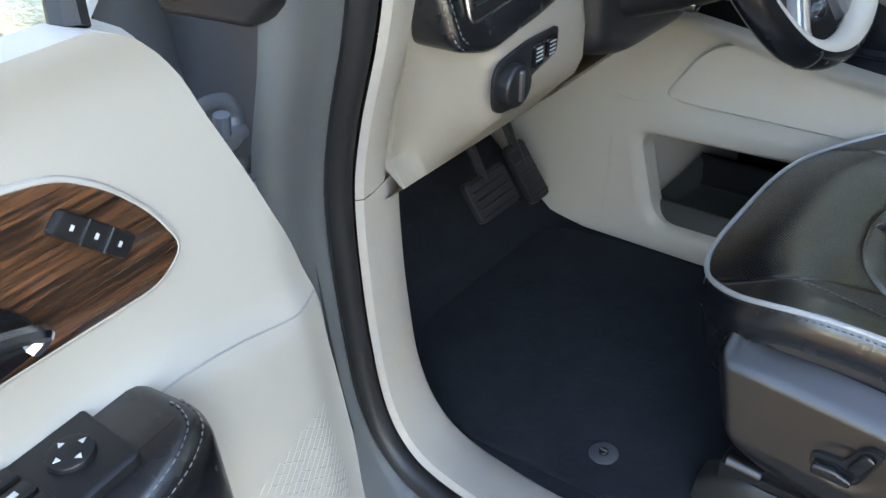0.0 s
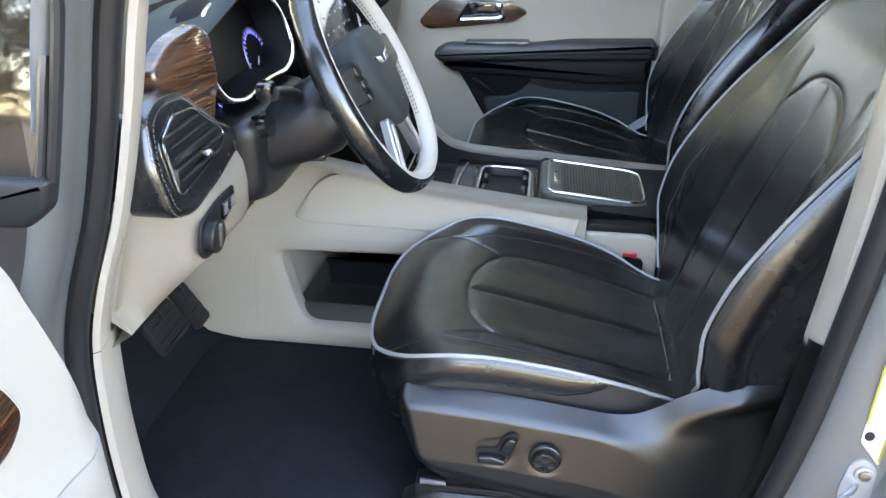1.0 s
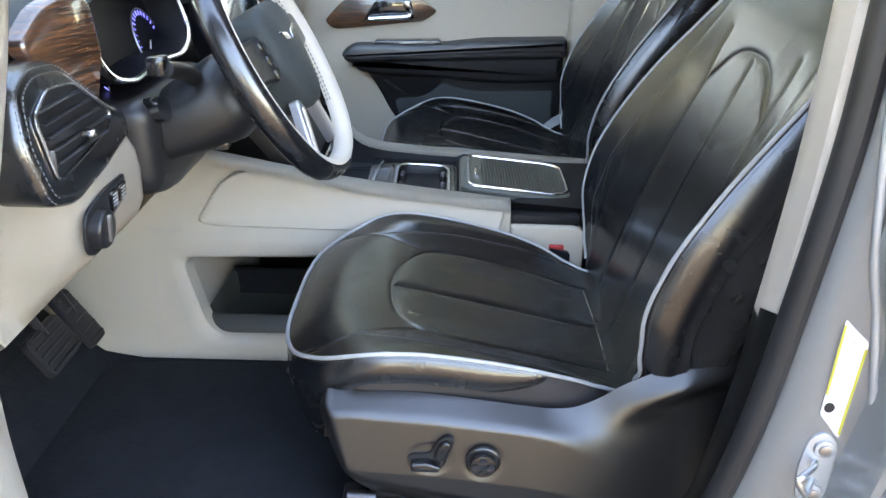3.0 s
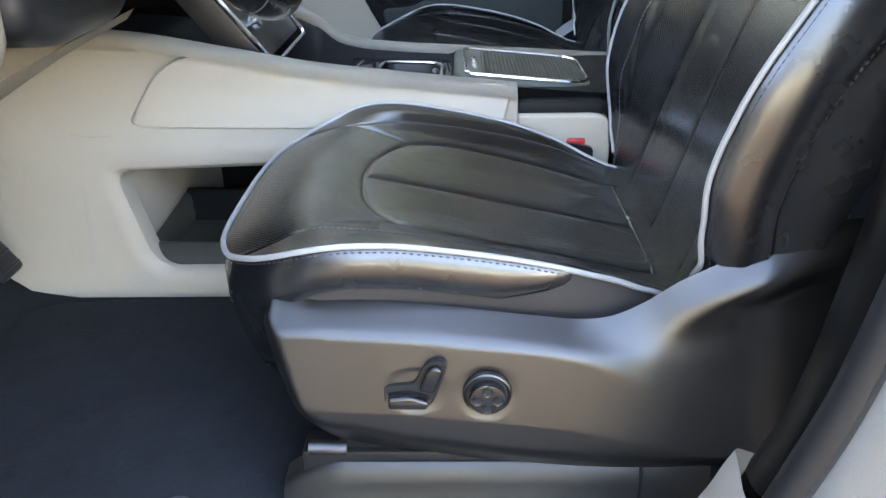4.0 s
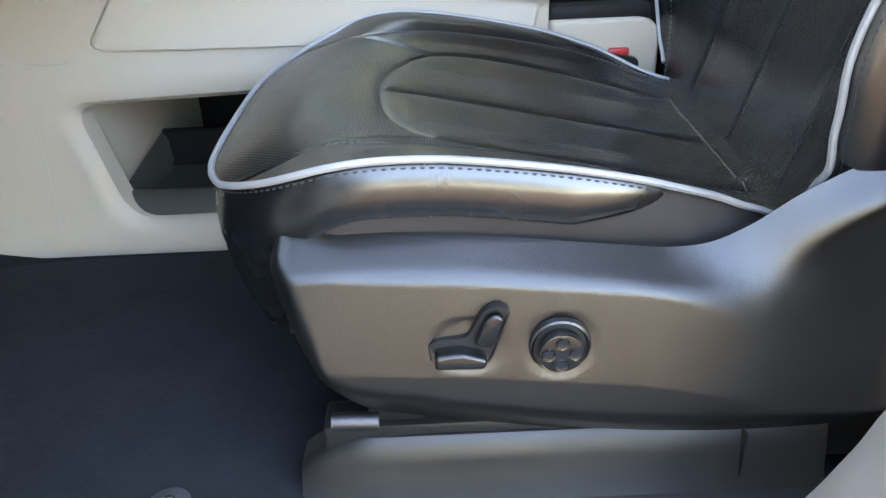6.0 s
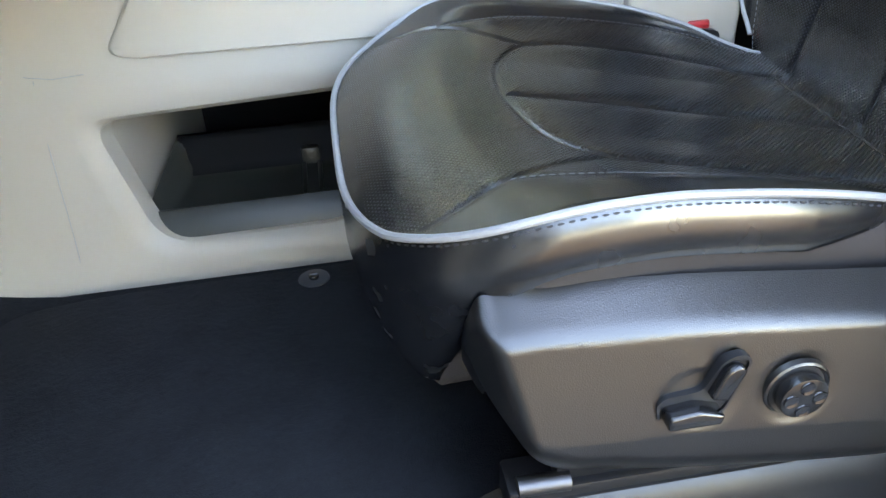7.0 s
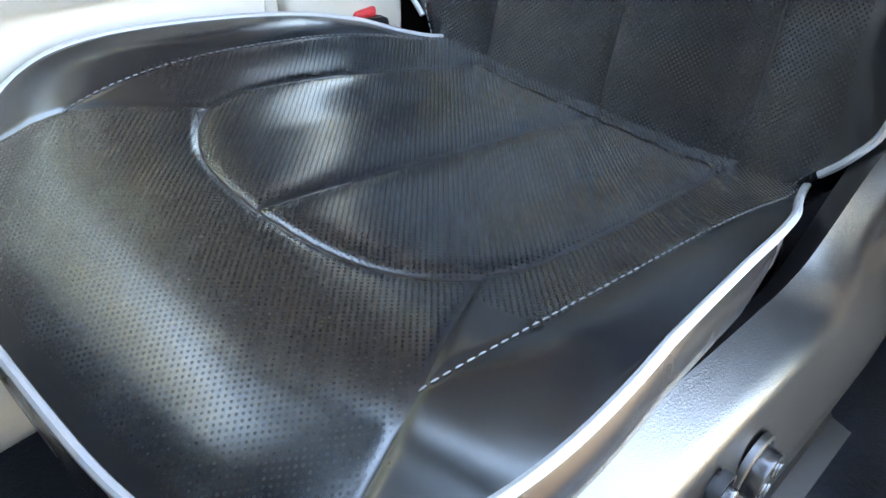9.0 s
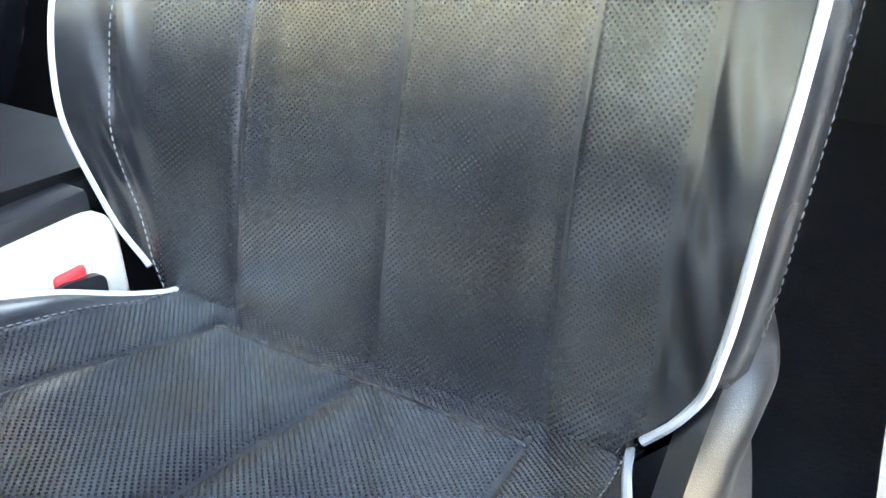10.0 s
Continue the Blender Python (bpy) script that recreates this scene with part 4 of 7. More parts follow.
        circle = lambda r: [(0.183 + r * math.cos(a), 0.608 + r * math.sin(a)) for a in (2 * math.pi * k / 40 for k in range(40))]
        bm = bmesh.new()
        ring_mesh(bm, [[face(p[0], p[1], w) for p in circle(r)] for r, w in ((0.0255, -0.003), (0.0245, 0.0012), (0.0228, 0.0022), (0.0212, 0.0012), (0.0205, -0.004))], ends=False)
        put("dial_rim", bm, GRAIN_BLACK, shield, "raised round rim")
        bm = bmesh.new()
        prism(bm, circle(0.0208), face, 0.0006)
        put("dial_gap", bm, RUBBER, shield, "dark gap round the dial")
        bm = bmesh.new()
        ring_mesh(bm, [[face(p[0], p[1], w) for p in circle(r)] for r, w in ((0.0182, -0.003), (0.0182, 0.009), (0.0174, 0.0112), (0.0164, 0.0116), (0.006, 0.0122))])
        dial = put("lumbar_dial", bm, SWITCH, shield, "round black four-way lumbar dial")
        for k in range(4):
            a = math.pi / 2 * k
            cx, cz = 0.183 + 0.0104 * math.cos(a), 0.608 + 0.0104 * math.sin(a)
            bm = bmesh.new()
            rows = []
            for r, w in ((1.0, 0.0121), (0.94, 0.0127), (0.7, 0.0122), (0.3, 0.0119)):
                rows.append([face(cx + 0.0058 * r * math.cos(q), cz + 0.0058 * r * math.sin(q), w) for q in (2 * math.pi * j / 20 for j in range(20))])
            ring_mesh(bm, rows)
            put("dial_pad", bm, PIANO, dial, "glossy hollow finger pad")

    # rails and their covers
    bm = bmesh.new()
    nu = 40
    xs = np.linspace(-0.045, 0.43, nu)
    prof = [(-0.225, 0.487), (-0.245, 0.491), (-0.258, 0.489), (-0.264, 0.482), (-0.268, 0.465), (-0.272, 0.445), (-0.280, 0.428), (-0.30, 0.4225)]
    rings = []
    for x in xs:
        k = min(1, max(0.0, (x + 0.05) / 0.065)) ** 0.5
        rings.append([(x, y + 0.012 * (1 - k), 0.4215 + (z - 0.4215) * (0.25 + 0.75 * k)) for y, z in prof])
    ring_mesh(bm, rings, closed=False, ends=False)
    put("rail_cover", bm, RAIL, None, "black plastic seat rail cover")
    put("rail_cover", boxed(0.352, 0.3535, -0.2755, -0.2, 0.43, 0.4905), SMOOTH_BLACK, None, "dark joint of the rail cover")
    for y in (-0.235, 0.2):
        put("seat_rail", boxed(-0.02, 0.5, y - 0.02, y + 0.02, 0.44, 0.50, bevel=0.004), SMOOTH_BLACK, None, "dark seat rail")
        put("seat_riser", boxed(0.02, 0.45, y - 0.012, y + 0.012, 0.495, 0.62, bevel=0.004), SMOOTH_BLACK, None, "black seat frame side")
    bm = bmesh.new()
    tube(bm, [(-0.012, -0.25, 0.503), (0.005, -0.25, 0.503), (0.03, -0.25, 0.502)], 0.0085, 10)
    put("rail_end", bm, GUNMETAL, None, "dull steel end of the seat rail")
    foot_cover = boxed(-0.088, 0.03, 0.105, 0.178, 0.4215, 0.468, bevel=0.016, seg=3)
    put("rail_cover", foot_cover, BUTTON, None, "black plastic front cover of the inner rail")
    put("seat_pan", boxed(-0.03, 0.42, -0.2, 0.2, 0.54, 0.625, bevel=0.03, seg=3), SMOOTH_BLACK, None, "black pan under the cushion")
    return seat


make_seat("driver_seat", 0.0, 0.0, 1, "black leather car seat with pale grey piping, standing on the carpet", True)
make_seat("passenger_seat", 0.065, 0.93, -1, "black leather car seat with pale piping beyond the console", False)


# ---- the middle console ----
def side_y(x, z):
    """The plan of the console's side wall: leaning out at the top, swung to the toe board ahead."""
    return 0.250 + 0.032 * step(0.66, 0.78, z) + 0.012 * step(0.5, 0.42, z) * -1 + 0.06 * step(-0.55, -0.85, x)


CON_TOP = [(-0.95, 0.90), (-0.6, 0.87), (-0.45, 0.86), (-0.35, 0.852), (-0.2, 0.826), (-0.08, 0.804), (0.05, 0.788), (0.15, 0.777), (0.25, 0.767), (0.5, 0.750)]
CON_FAR = [(-0.95, 0.90), (-0.45, 0.885), (-0.25, 0.866), (-0.17, 0.845), (-0.12, 0.819), (-0.086, 0.788), (-0.038, 0.772), (0.023, 0.765), (0.147, 0.757), (0.233, 0.752), (0.5, 0.735)]
console = thing("centre_console", (0.0, MID, 0.42), "light beige centre console with black trays between the seats", "car console")
# side wall with the open tray mouth
mouth = rounded([(-0.405, 0.642), (-0.362, 0.468), (-0.085, 0.470), (-0.058, 0.652)], [0.035, 0.045, 0.06, 0.03], 8)
mc = Vector((-0.2, 0.54))
rim_n = len(mouth)


def to_edge(p):
    """From the mouth's rim outwards to the wall's border."""
    d = (Vector((p[0], p[1])) - mc).normalized()
    k = 0.0
    while True:
        k += 0.004
        q = mc + d * k
        if q.x < -0.95 or q.x > 0.25 or q.y < 0.40 or q.y > float(spline(q.x, CON_TOP)):
            return q - d * 0.004


for side in (1, -1):
    yy = (lambda y: y) if side == 1 else (lambda y: 2 * MID - y)
    rings = []
    if side == 1:
        outer = [to_edge(p) for p in mouth]
        corners = [Vector((-0.95, 0.40)), Vector((-0.95, 0.90)), Vector((0.25, 0.40)), Vector((0.25, 0.757))]
        for c in corners:
            i = min(range(rim_n), key=lambda k: (outer[k] - c).length)
            outer[i] = c
        rings.append([(p[0], 0.292, p[1]) for p in [mc + (Vector((q[0], q[1])) - mc) * 0.965 for q in mouth]])
        for k, dy in ((0.0, 0.012), (0.012, 0.003), (0.03, 0.0)):
            rings.append([(q[0], side_y(q[0], q[1]) + dy, q[1]) for q in [Vector((p[0], p[1])) + (o - Vector((p[0], p[1]))).normalized() * k for p, o in zip(mouth, outer)]])
        for f in (0.12, 0.25, 0.4, 0.55, 0.7, 0.85, 1.0):
            ring = []
            for p, o in zip(mouth, outer):
                a = Vector((p[0], p[1])) + (o - Vector((p[0], p[1]))).normalized() * 0.03
                q = a + (o - a) * f
                ring.append((q.x, float(side_y(q.x, q.y)), q.y))
            rings.append(ring)
        bm = bmesh.new()
        ring_mesh(bm, rings, ends=False)
    else:
        xs = np.linspace(-0.95, 0.52, 60)
        bm = bmesh.new()
        ring_mesh(bm, [[(x, yy(float(side_y(x, z))), z) for z in np.linspace(0.40, float(spline(x, CON_FAR)), 12)] for x in xs], closed=False, ends=False)
    part("side_wall", bm, BEIGE, console, "light beige grained side wall", 30)
    if side == -1:
        continue
    # padded upper panel
    outline = rounded([(-0.366, 0.722), (-0.34, 0.714), (0.226, 0.708), (0.236, 0.74), (0.243, 0.772), (0.1, 0.784), (-0.1, 0.806), (-0.22, 0.832), (-0.31, 0.81)], [0.02, 0.03, 0.01, 0.02, 0.012, 0.05, 0.05, 0.04, 0.07], 6)
    bm = bmesh.new()
    n = len(outline)
    c = Vector((-0.06, 0.745))
    rows = []
    for k, w in ((1.0, 0.003), (1.0, -0.003), (0.985, -0.0065), (0.93, -0.0085), (0.7, -0.0095), (0.35, -0.0098)):
        rows.append([(c.x + (p[0] - c.x) * k, yy(float(side_y(c.x + (p[0] - c.x) * k, c.y + (p[1] - c.y) * k)) + w), c.y + (p[1] - c.y) * k) for p in outline])
    ring_mesh(bm, rows)
    part("side_panel", bm, BEIGE, console, "padded beige upper panel", 30)
# seam of the wall's front section
bm = bmesh.new()
tube(bm, [(x, float(side_y(x, z)) - 0.0002, z) for x, z in ((-0.45, 0.70), (-0.455, 0.62), (-0.462, 0.5), (-0.466, 0.405))], 0.0006, 5)
tube(bm, [(x, float(side_y(x, z)) - 0.0002, z) for x, z in ((-0.46, 0.705), (-0.43, 0.700), (-0.394, 0.702))], 0.0006, 5)
part("wall_seam", bm, GREY_MARK, console, "thin dark seam")
# open tray in the wall
bm = bmesh.new()
# the tray's cross section: front strip, lip, floor and the higher rear wall
SECTION = [(0.263, 0.466), (0.276, 0.486), (0.284, 0.498), (0.288, 0.501), (0.292, 0.500), (0.297, 0.493), (0.303, 0.489), (0.313, 0.487), (0.372, 0.494), (0.388, 0.498), (0.397, 0.507), (0.404, 0.544), (0.408, 0.549), (0.414, 0.549), (0.418, 0.543), (0.420, 0.47)]
rings = []
for x in np.linspace(-0.379, -0.088, 44):
    flat_in = float(step(-0.379, -0.346, x) * step(-0.088, -0.100, x))
    ring = []
    for k, (y, z) in enumerate(SECTION + [(0.420, 0.446), (0.264, 0.446)]):
        if 4 < k < 12:
            edge = 0.500 + 0.049 * (y - 0.290) / 0.118
            z = edge + (z - edge) * flat_in
        ring.append((x + 0.30 * max(0.0, y - 0.290) * (1 - float(step(-0.379, -0.30, x))), y, z))
    rings.append(ring)
ring_mesh(bm, rings)
tray = part("lower_tray", bm, TRAY, console, "black plastic tray inside the console mouth")
# Thin sheet added over the tray's rear wall and lip to darken them.
bm = bmesh.new()
ring_mesh(bm, [[(x, y, z) for y, z in ((0.386, 0.4990), (0.3945, 0.508), (0.4015, 0.545), (0.4075, 0.5515), (0.4145, 0.5515))] for x in np.linspace(-0.343, -0.10, 12)], closed=False, ends=False)
bmesh.ops.solidify(bm, geom=bm.faces[:], thickness=0.001)
part("tray_wall_cover", bm, DECK, tray, "thin dull black sheet darkening the tray's rear wall")
for x in (-0.172, -0.150):
    part("tray_divider", boxed(x - 0.003, x + 0.003, 0.302, 0.398, 0.466, 0.501, bevel=0.0025), TRAY, tray)
part("tray_boss", boxed(-0.175, -0.147, 0.386, 0.408, 0.466, 0.522, bevel=0.006), TRAY, tray)
bm = bmesh.new()
prism(bm, [(-0.084, 0.284), (-0.074, 0.284), (-0.092, 0.60), (-0.102, 0.60)], lambda u, v, w: Vector((u, v, 0.43 + w)), 0.24)
part("tray_end", bm, BEIGE, console, "beige rear end of the tray space")
part("tray_back", boxed(-0.42, 0.08, 0.60, 0.61, 0.42, 0.72), SMOOTH_BLACK, console, "black rear of the tray space")
part("tray_roof", boxed(-0.42, 0.08, 0.30, 0.60, 0.665, 0.675), BEIGE, console)
bm = bmesh.new()
prism(bm, [(-0.400, 0.280), (-0.375, 0.36), (-0.345, 0.55), (-0.335, 0.60), (-0.36, 0.60), (-0.42, 0.280)], lambda u, v, w: Vector((u, v, 0.43 + w)), 0.26)
part("tray_front", bm, BEIGE, console, "beige front end of the tray space")
# top deck: a black trough between the two edges
bm = bmesh.new()
rings = []
for x in np.linspace(-0.62, 0.5, 90):
    near_z, far_z = float(spline(x, CON_TOP)), float(spline(x, CON_FAR))
    low_z = 0.718 + (near_z - 0.03 - 0.718) * max(float(step(-0.18, -0.38, x)), float(step(0.143, 0.150, x)))
    rings.append([(x, y, z) for y, z in ((0.300, near_z - 0.004), (0.306, near_z - 0.008), (0.311, low_z + 0.01), (0.318, low_z), (MID, low_z), (0.622, low_z), (0.631, low_z + 0.008), (0.636, min(far_z - 0.014, low_z + 0.08)), (0.642, far_z - 0.012))])
ring_mesh(bm, rings, closed=False, ends=False)
part("top_deck", bm, DECK, console, "black trough along the console top")
bm = bmesh.new()
ring_mesh(bm, [[(x, y, float(spline(x, CON_TOP)) + dz) for y, dz in ((0.2665, -0.014), (0.2675, -0.004), (0.272, 0.0015), (0.278, 0.0035), (0.294, 0.0060), (0.301, 0.0045), (0.304, -0.003), (0.305, -0.03))] for x in np.linspace(-0.62, 0.2485, 50)], closed=False, ends=False)
bmesh.ops.solidify(bm, geom=bm.faces[:], thickness=0.002)
part("top_edge", bm, BEIGE, console, "rounded beige top edge of the console", 50)
bm = bmesh.new()
ring_mesh(bm, [[(x, y, float(spline(x, CON_FAR)) + dz) for y, dz in ((0.641, -0.026), (0.638, -0.020), (0.637, -0.008), (0.641, -0.001), (0.650, 0.001), (0.664, 0.0), (0.671, -0.006), (0.673, -0.03))] for x in np.linspace(-0.55, 0.45, 60)], closed=False, ends=False)
bmesh.ops.solidify(bm, geom=bm.faces[:], thickness=0.002)
part("edge_rail", bm, BEIGE, console, "rounded beige far edge of the console", 50)
# cup holders: one wide well with a chrome rim and spring fingers
CUP = lambda u, v, w: Vector((u, v, 0.7365 - 0.03 * (u - 0.06) + w))
plate_out = rounded([(-0.050, 0.320), (0.147, 0.320), (0.147, 0.630), (-0.050, 0.630)], 0.02, 6)
well_out = rounded([(0.010, 0.352), (0.127, 0.352), (0.127, 0.590), (0.010, 0.590)], 0.036, 8)
bm = bmesh.new()
ring_mesh(bm, [[CUP(p[0], p[1], w) for p in ring] for ring, w in ((plate_out, -0.03), (plate_out, -0.004), (plate_out, 0.0))], ends=False)
edge_out = [CUP(p[0], p[1], 0.0) for p in plate_out]
inner_ring = [CUP(p[0], p[1], 0.002) for p in well_out]
near_of = [min(edge_out, key=lambda q: (q - CUP(p[0] + (p[0] - 0.0685) * 0.6, p[1] + (p[1] - 0.471) * 0.35, 0.0)).length) for p in well_out]
ring_mesh(bm, [near_of, inner_ring], ends=False)
holder = part("cup_holder", bm, PIANO, console, "gloss black cup holder plate")
bm = bmesh.new()
inner = [(0.0685 + (p[0] - 0.0685) * 0.94, 0.471 + (p[1] - 0.471) * 0.96) for p in well_out]
ring_mesh(bm, [[CUP(p[0], p[1], w) for p in ring] for ring, w in ((well_out, 0.0), (inner, -0.012), (inner, -0.06))], ends=False)
bm.faces.new([bm.verts.new(CUP(p[0], p[1], -0.06)) for p in inner])
part("cup_well", bm, RUBBER, holder, "dark rubber-lined cup well")
bm = bmesh.new()
tube(bm, [CUP(p[0], p[1], 0.0025) for p in well_out], 0.0042, 8, closed=True, flat=0.7)
part("chrome_rim", bm, CHROME, holder, "chrome rim of the cup well")
for cy in (0.402, 0.471, 0.540):
    for k in (-1, 1):
        bm = bmesh.new()
        box(bm, 0.0685 + k * 0.046 - 0.006, 0.0685 + k * 0.046 + 0.006, cy - 0.014, cy + 0.014, 0.708, 0.7365, bevel=0.005, seg=3)
        part("cup_finger", bm, GUNMETAL, holder, "sprung metal finger")
bm = bmesh.new()
tube(bm, curve([CUP(-0.040, 0.345, 0.002), CUP(-0.036, 0.50, 0.003), CUP(-0.027, 0.600, 0.002)], 14), 0.0036, 8, flat=0.6)
part("chrome_strip", bm, CHROME, holder, "chrome strip beside the well")
for k in (-1, 1):
    bm = bmesh.new()
    prism(bm, rounded([(0.0685 + k * 0.062, 0.37), (0.0685 + k * 0.074, 0.37), (0.0685 + k * 0.074, 0.57), (0.0685 + k * 0.062, 0.57)], 0.004, 3), lambda u, v, w: CUP(u, v, 0.001 + w), 0.006, 0.0025)
    part("well_shoulder", bm, PIANO, holder, "gloss black shoulder of the well")
# sliding bin lid
LID = lambda u, v, w: Vector((u, v, 0.752 - 0.095 * (u - 0.19) + w))
bm = bmesh.new()
prism(bm, rounded([(0.150, 0.380), (0.388, 0.380), (0.388, 0.594), (0.150, 0.594)], 0.03), lambda u, v, w: LID(u, v, w - 0.03), 0.04, 0.010, 3)
lid = part("bin_lid", bm, OLIVE_LID, console, "olive grey sliding lid with ribbed shutter")
# Dark plate added under the slats as the shade in their gaps.
bm = bmesh.new()
prism(bm, rounded([(0.198, 0.396), (0.372, 0.396), (0.372, 0.580), (0.198, 0.580)], 0.02), lambda u, v, w: LID(u, v, w + 0.0098), 0.0008)
part("rib_shade_plate", bm, SMOOTH_BLACK, lid, "dark plate for the shade between the ribs")
bm = bmesh.new()
tube(bm, [LID(p[0], p[1], 0.0105) for p in rounded([(0.170, 0.390), (0.380, 0.390), (0.380, 0.586), (0.170, 0.586)], [0.014, 0.04, 0.04, 0.014], 7)], 0.0038, 8, closed=True)
part("lid_frame", bm, CHROME, lid, "satin chrome frame of the shutter")
for k in range(26):
    x = 0.203 + k * 0.0066
    bm = bmesh.new()
    cut_in = 0.012 * max(0.0, (k - 22) / 3.0)
    tube(bm, [LID(x, 0.397 + cut_in, 0.0112), LID(x, 0.579 - cut_in, 0.0112)], 0.0021, 6)
    part("slat", bm, OLIVE_LID, lid)
bm = bmesh.new()
tube(bm, [LID(0.186, 0.448, 0.0115), LID(0.184, 0.475, 0.015), LID(0.186, 0.503, 0.0115)], 0.0046, 8)
part("pull", bm, CHROME, lid, "small chrome pull")
part("rear_box", boxed(0.262, 0.5, 0.300, 2 * MID - 0.31, 0.45, 0.742, bevel=0.012), DECK, console, "black rear end of the console")
bm = bmesh.new()
prism(bm, rounded([(0.2495, 0.43), (0.2495, 0.730), (0.398, 0.730), (0.392, 0.43)], [0.008, 0.008, 0.035, 0.008], 8), lambda u, v, w: Vector((u, 0.30 - w, v)), 0.042, 0.006, 4)
part("rear_panel", bm, BEIGE, console, "light beige rear side panel")
part("rear_shoulder", boxed(0.2505, 0.384, 0.268, 0.302, 0.722, 0.747, bevel=0.006), DECK, console, "black shoulder above the side panel")

# belt buckles
for yb in (0.262, 2 * MID - 0.262):
    b = thing("belt_buckle", (0.342, yb, 0.58), "black seat belt buckle with a red button beside the console", "belt buckle", "belt buckles")
    bm = bmesh.new()
    prism(bm, rounded([(0.312, 0.57), (0.365, 0.57), (0.369, 0.678), (0.327, 0.687)], 0.008), lambda u, v, w: Vector((u, yb - 0.012 + w, v)), 0.026, 0.005)
    part("housing", bm, SMOOTH_BLACK, b)
    part("button", boxed(0.327, 0.357, yb - 0.008, yb + 0.008, 0.680, 0.692, bevel=0.004), RED, b, "red release button")
    part("stalk", boxed(0.325, 0.357, yb - 0.006, yb + 0.006, 0.45, 0.61, bevel=0.003), SMOOTH_BLACK, b)


# ---- the dashboard ----
dash = thing("dashboard", (-0.55, MID, 0.42), "grey and beige dashboard with wood trim, vents and instruments", "dashboard")
WIDE = 2 * MID + 0.385
# upper body with the hood over the instruments
bm = bmesh.new()
rings = []
for y in np.concatenate([np.linspace(-0.40, 0.45, 70), np.linspace(0.47, WIDE, 24)]):
    a = abs(y - 0.015)
    hood = float(step(0.33, 0.20, a)) if y > 0 else max(0.0, 1.0 - a / 0.36) ** 0.8
    over = float(step(0.25, 0.17, a)) if y < 0 else hood
    zh = 1.135 + (0.102 - (0.06 * (a / 0.30) ** 2.2 if y > 0 else 0.0)) * hood
    xh = -0.335 - (0.038 * (1 - over) if y < 0 else 0.0) + (0.012 - 0.008 * (a / 0.3) ** 2) * over
    end = float(step(-0.34, -0.40, y)) + float(step(WIDE - 0.06, WIDE, y))
    zh, xh = zh - 0.05 * end, xh - 0.06 * end
    rings.append([(xh - 0.11, y, zh - 0.050), (xh - 0.03, y, zh - 0.022), (xh - 0.002, y, zh - 0.015), (xh + 0.004, y, zh - 0.008), (xh - 0.001, y, zh - 0.001), (xh - 0.02, y, zh + 0.003), (xh - 0.10, y, 0.5 * (zh + 1.165) + 0.008), (xh - 0.22, y, 1.168 - 0.03 * end), (-0.72, y, 1.165 - 0.03 * end), (-0.88, y, 1.145 - 0.03 * end), (-1.03, y, 1.10)])
ring_mesh(bm, rings, closed=False, ends=False)
part("dash_top", bm, GREY_SOFT, dash, "dark grey soft-skinned dashboard top with instrument hood", 50)
bm = bmesh.new()
ring_mesh(bm, [[(-0.47, y, 1.20), (-0.42, y, 1.06), (-0.40, y, 0.98), (-0.55, y, 0.95)] for y in np.linspace(-0.385, WIDE, 40)], closed=False, ends=False)
part("dash_front", bm, SMOOTH_BLACK, dash, "black front of the dashboard behind the trims")
# knee panel: beige face over the lamp switch, and the sloping panel under it
bm = bmesh.new()
rings = []
for y in [-0.3945] + list(np.linspace(-0.39, -0.14, 24)) + [-0.132, -0.130]:
    e = float(step(-0.145, -0.130, y))
    a = float(step(-0.31, -0.378, y))
    low_z = 0.812 + 0.02 * (y + 0.35)
    tuck = 0.02 if y < -0.392 else 0.0
    rings.append([((x - 0.03 * e) * (1 - a) + a * (-0.337 - 0.305 * (1.06 - z)) - tuck, y, z) for x, z in ((-0.36, 1.03), (-0.305, 1.02), (-0.294, 1.0), (-0.290, 0.97), (-0.292, 0.93), (-0.302, 0.908), (-0.322, 0.890), (-0.345, 0.868))] + [(-0.375, y, 0.838 + 0.01 * (y + 0.35)), (-0.412, y, low_z), (-0.420, y, low_z - 0.004), (-0.432, y, low_z + 0.004)])
ring_mesh(bm, rings, closed=False, ends=False)
bmesh.ops.solidify(bm, geom=bm.faces[:], thickness=0.004)
part("knee_panel", bm, BEIGE, dash, "light beige knee panel round the lamp switch", 50)
bm = bmesh.new()
ring_mesh(bm, [[(-0.325, y, 0.885 + 0.03 * (y + 0.13)), (-0.34, y, 0.868 + 0.03 * (y + 0.13)), (-0.375, y, 0.842 + 0.06 * (y + 0.13)), (-0.412, y, 0.816 + 0.08 * (y + 0.13)), (-0.43, y, 0.82 + 0.08 * (y + 0.13))] for y in np.linspace(-0.13, 0.27, 14)], closed=False, ends=False)
bmesh.ops.solidify(bm, geom=bm.faces[:], thickness=0.004)
part("lower_panel", bm, BEIGE, dash, "light beige panel under the steering column", 50)
# black vent pod with a stitched edge
POD = [(-0.385, 1.005), (-0.395, 1.07), (-0.375, 1.128), (-0.335, 1.145), (-0.27, 1.140), (-0.185, 1.075), (-0.125, 1.045), (-0.135, 1.018), (-0.25, 0.998), (-0.33, 0.988)]
pod = rounded(POD, 0.02, 5)
POD_X = lambda u, v: -0.289 - 0.20 * (v - 0.99) - 0.05 * max(0, u + 0.2)
bm = bmesh.new()
prism(bm, pod, lambda u, v, w: Vector((POD_X(u, v) - 0.14 + w, u, v)), 0.14, 0.014, 4)
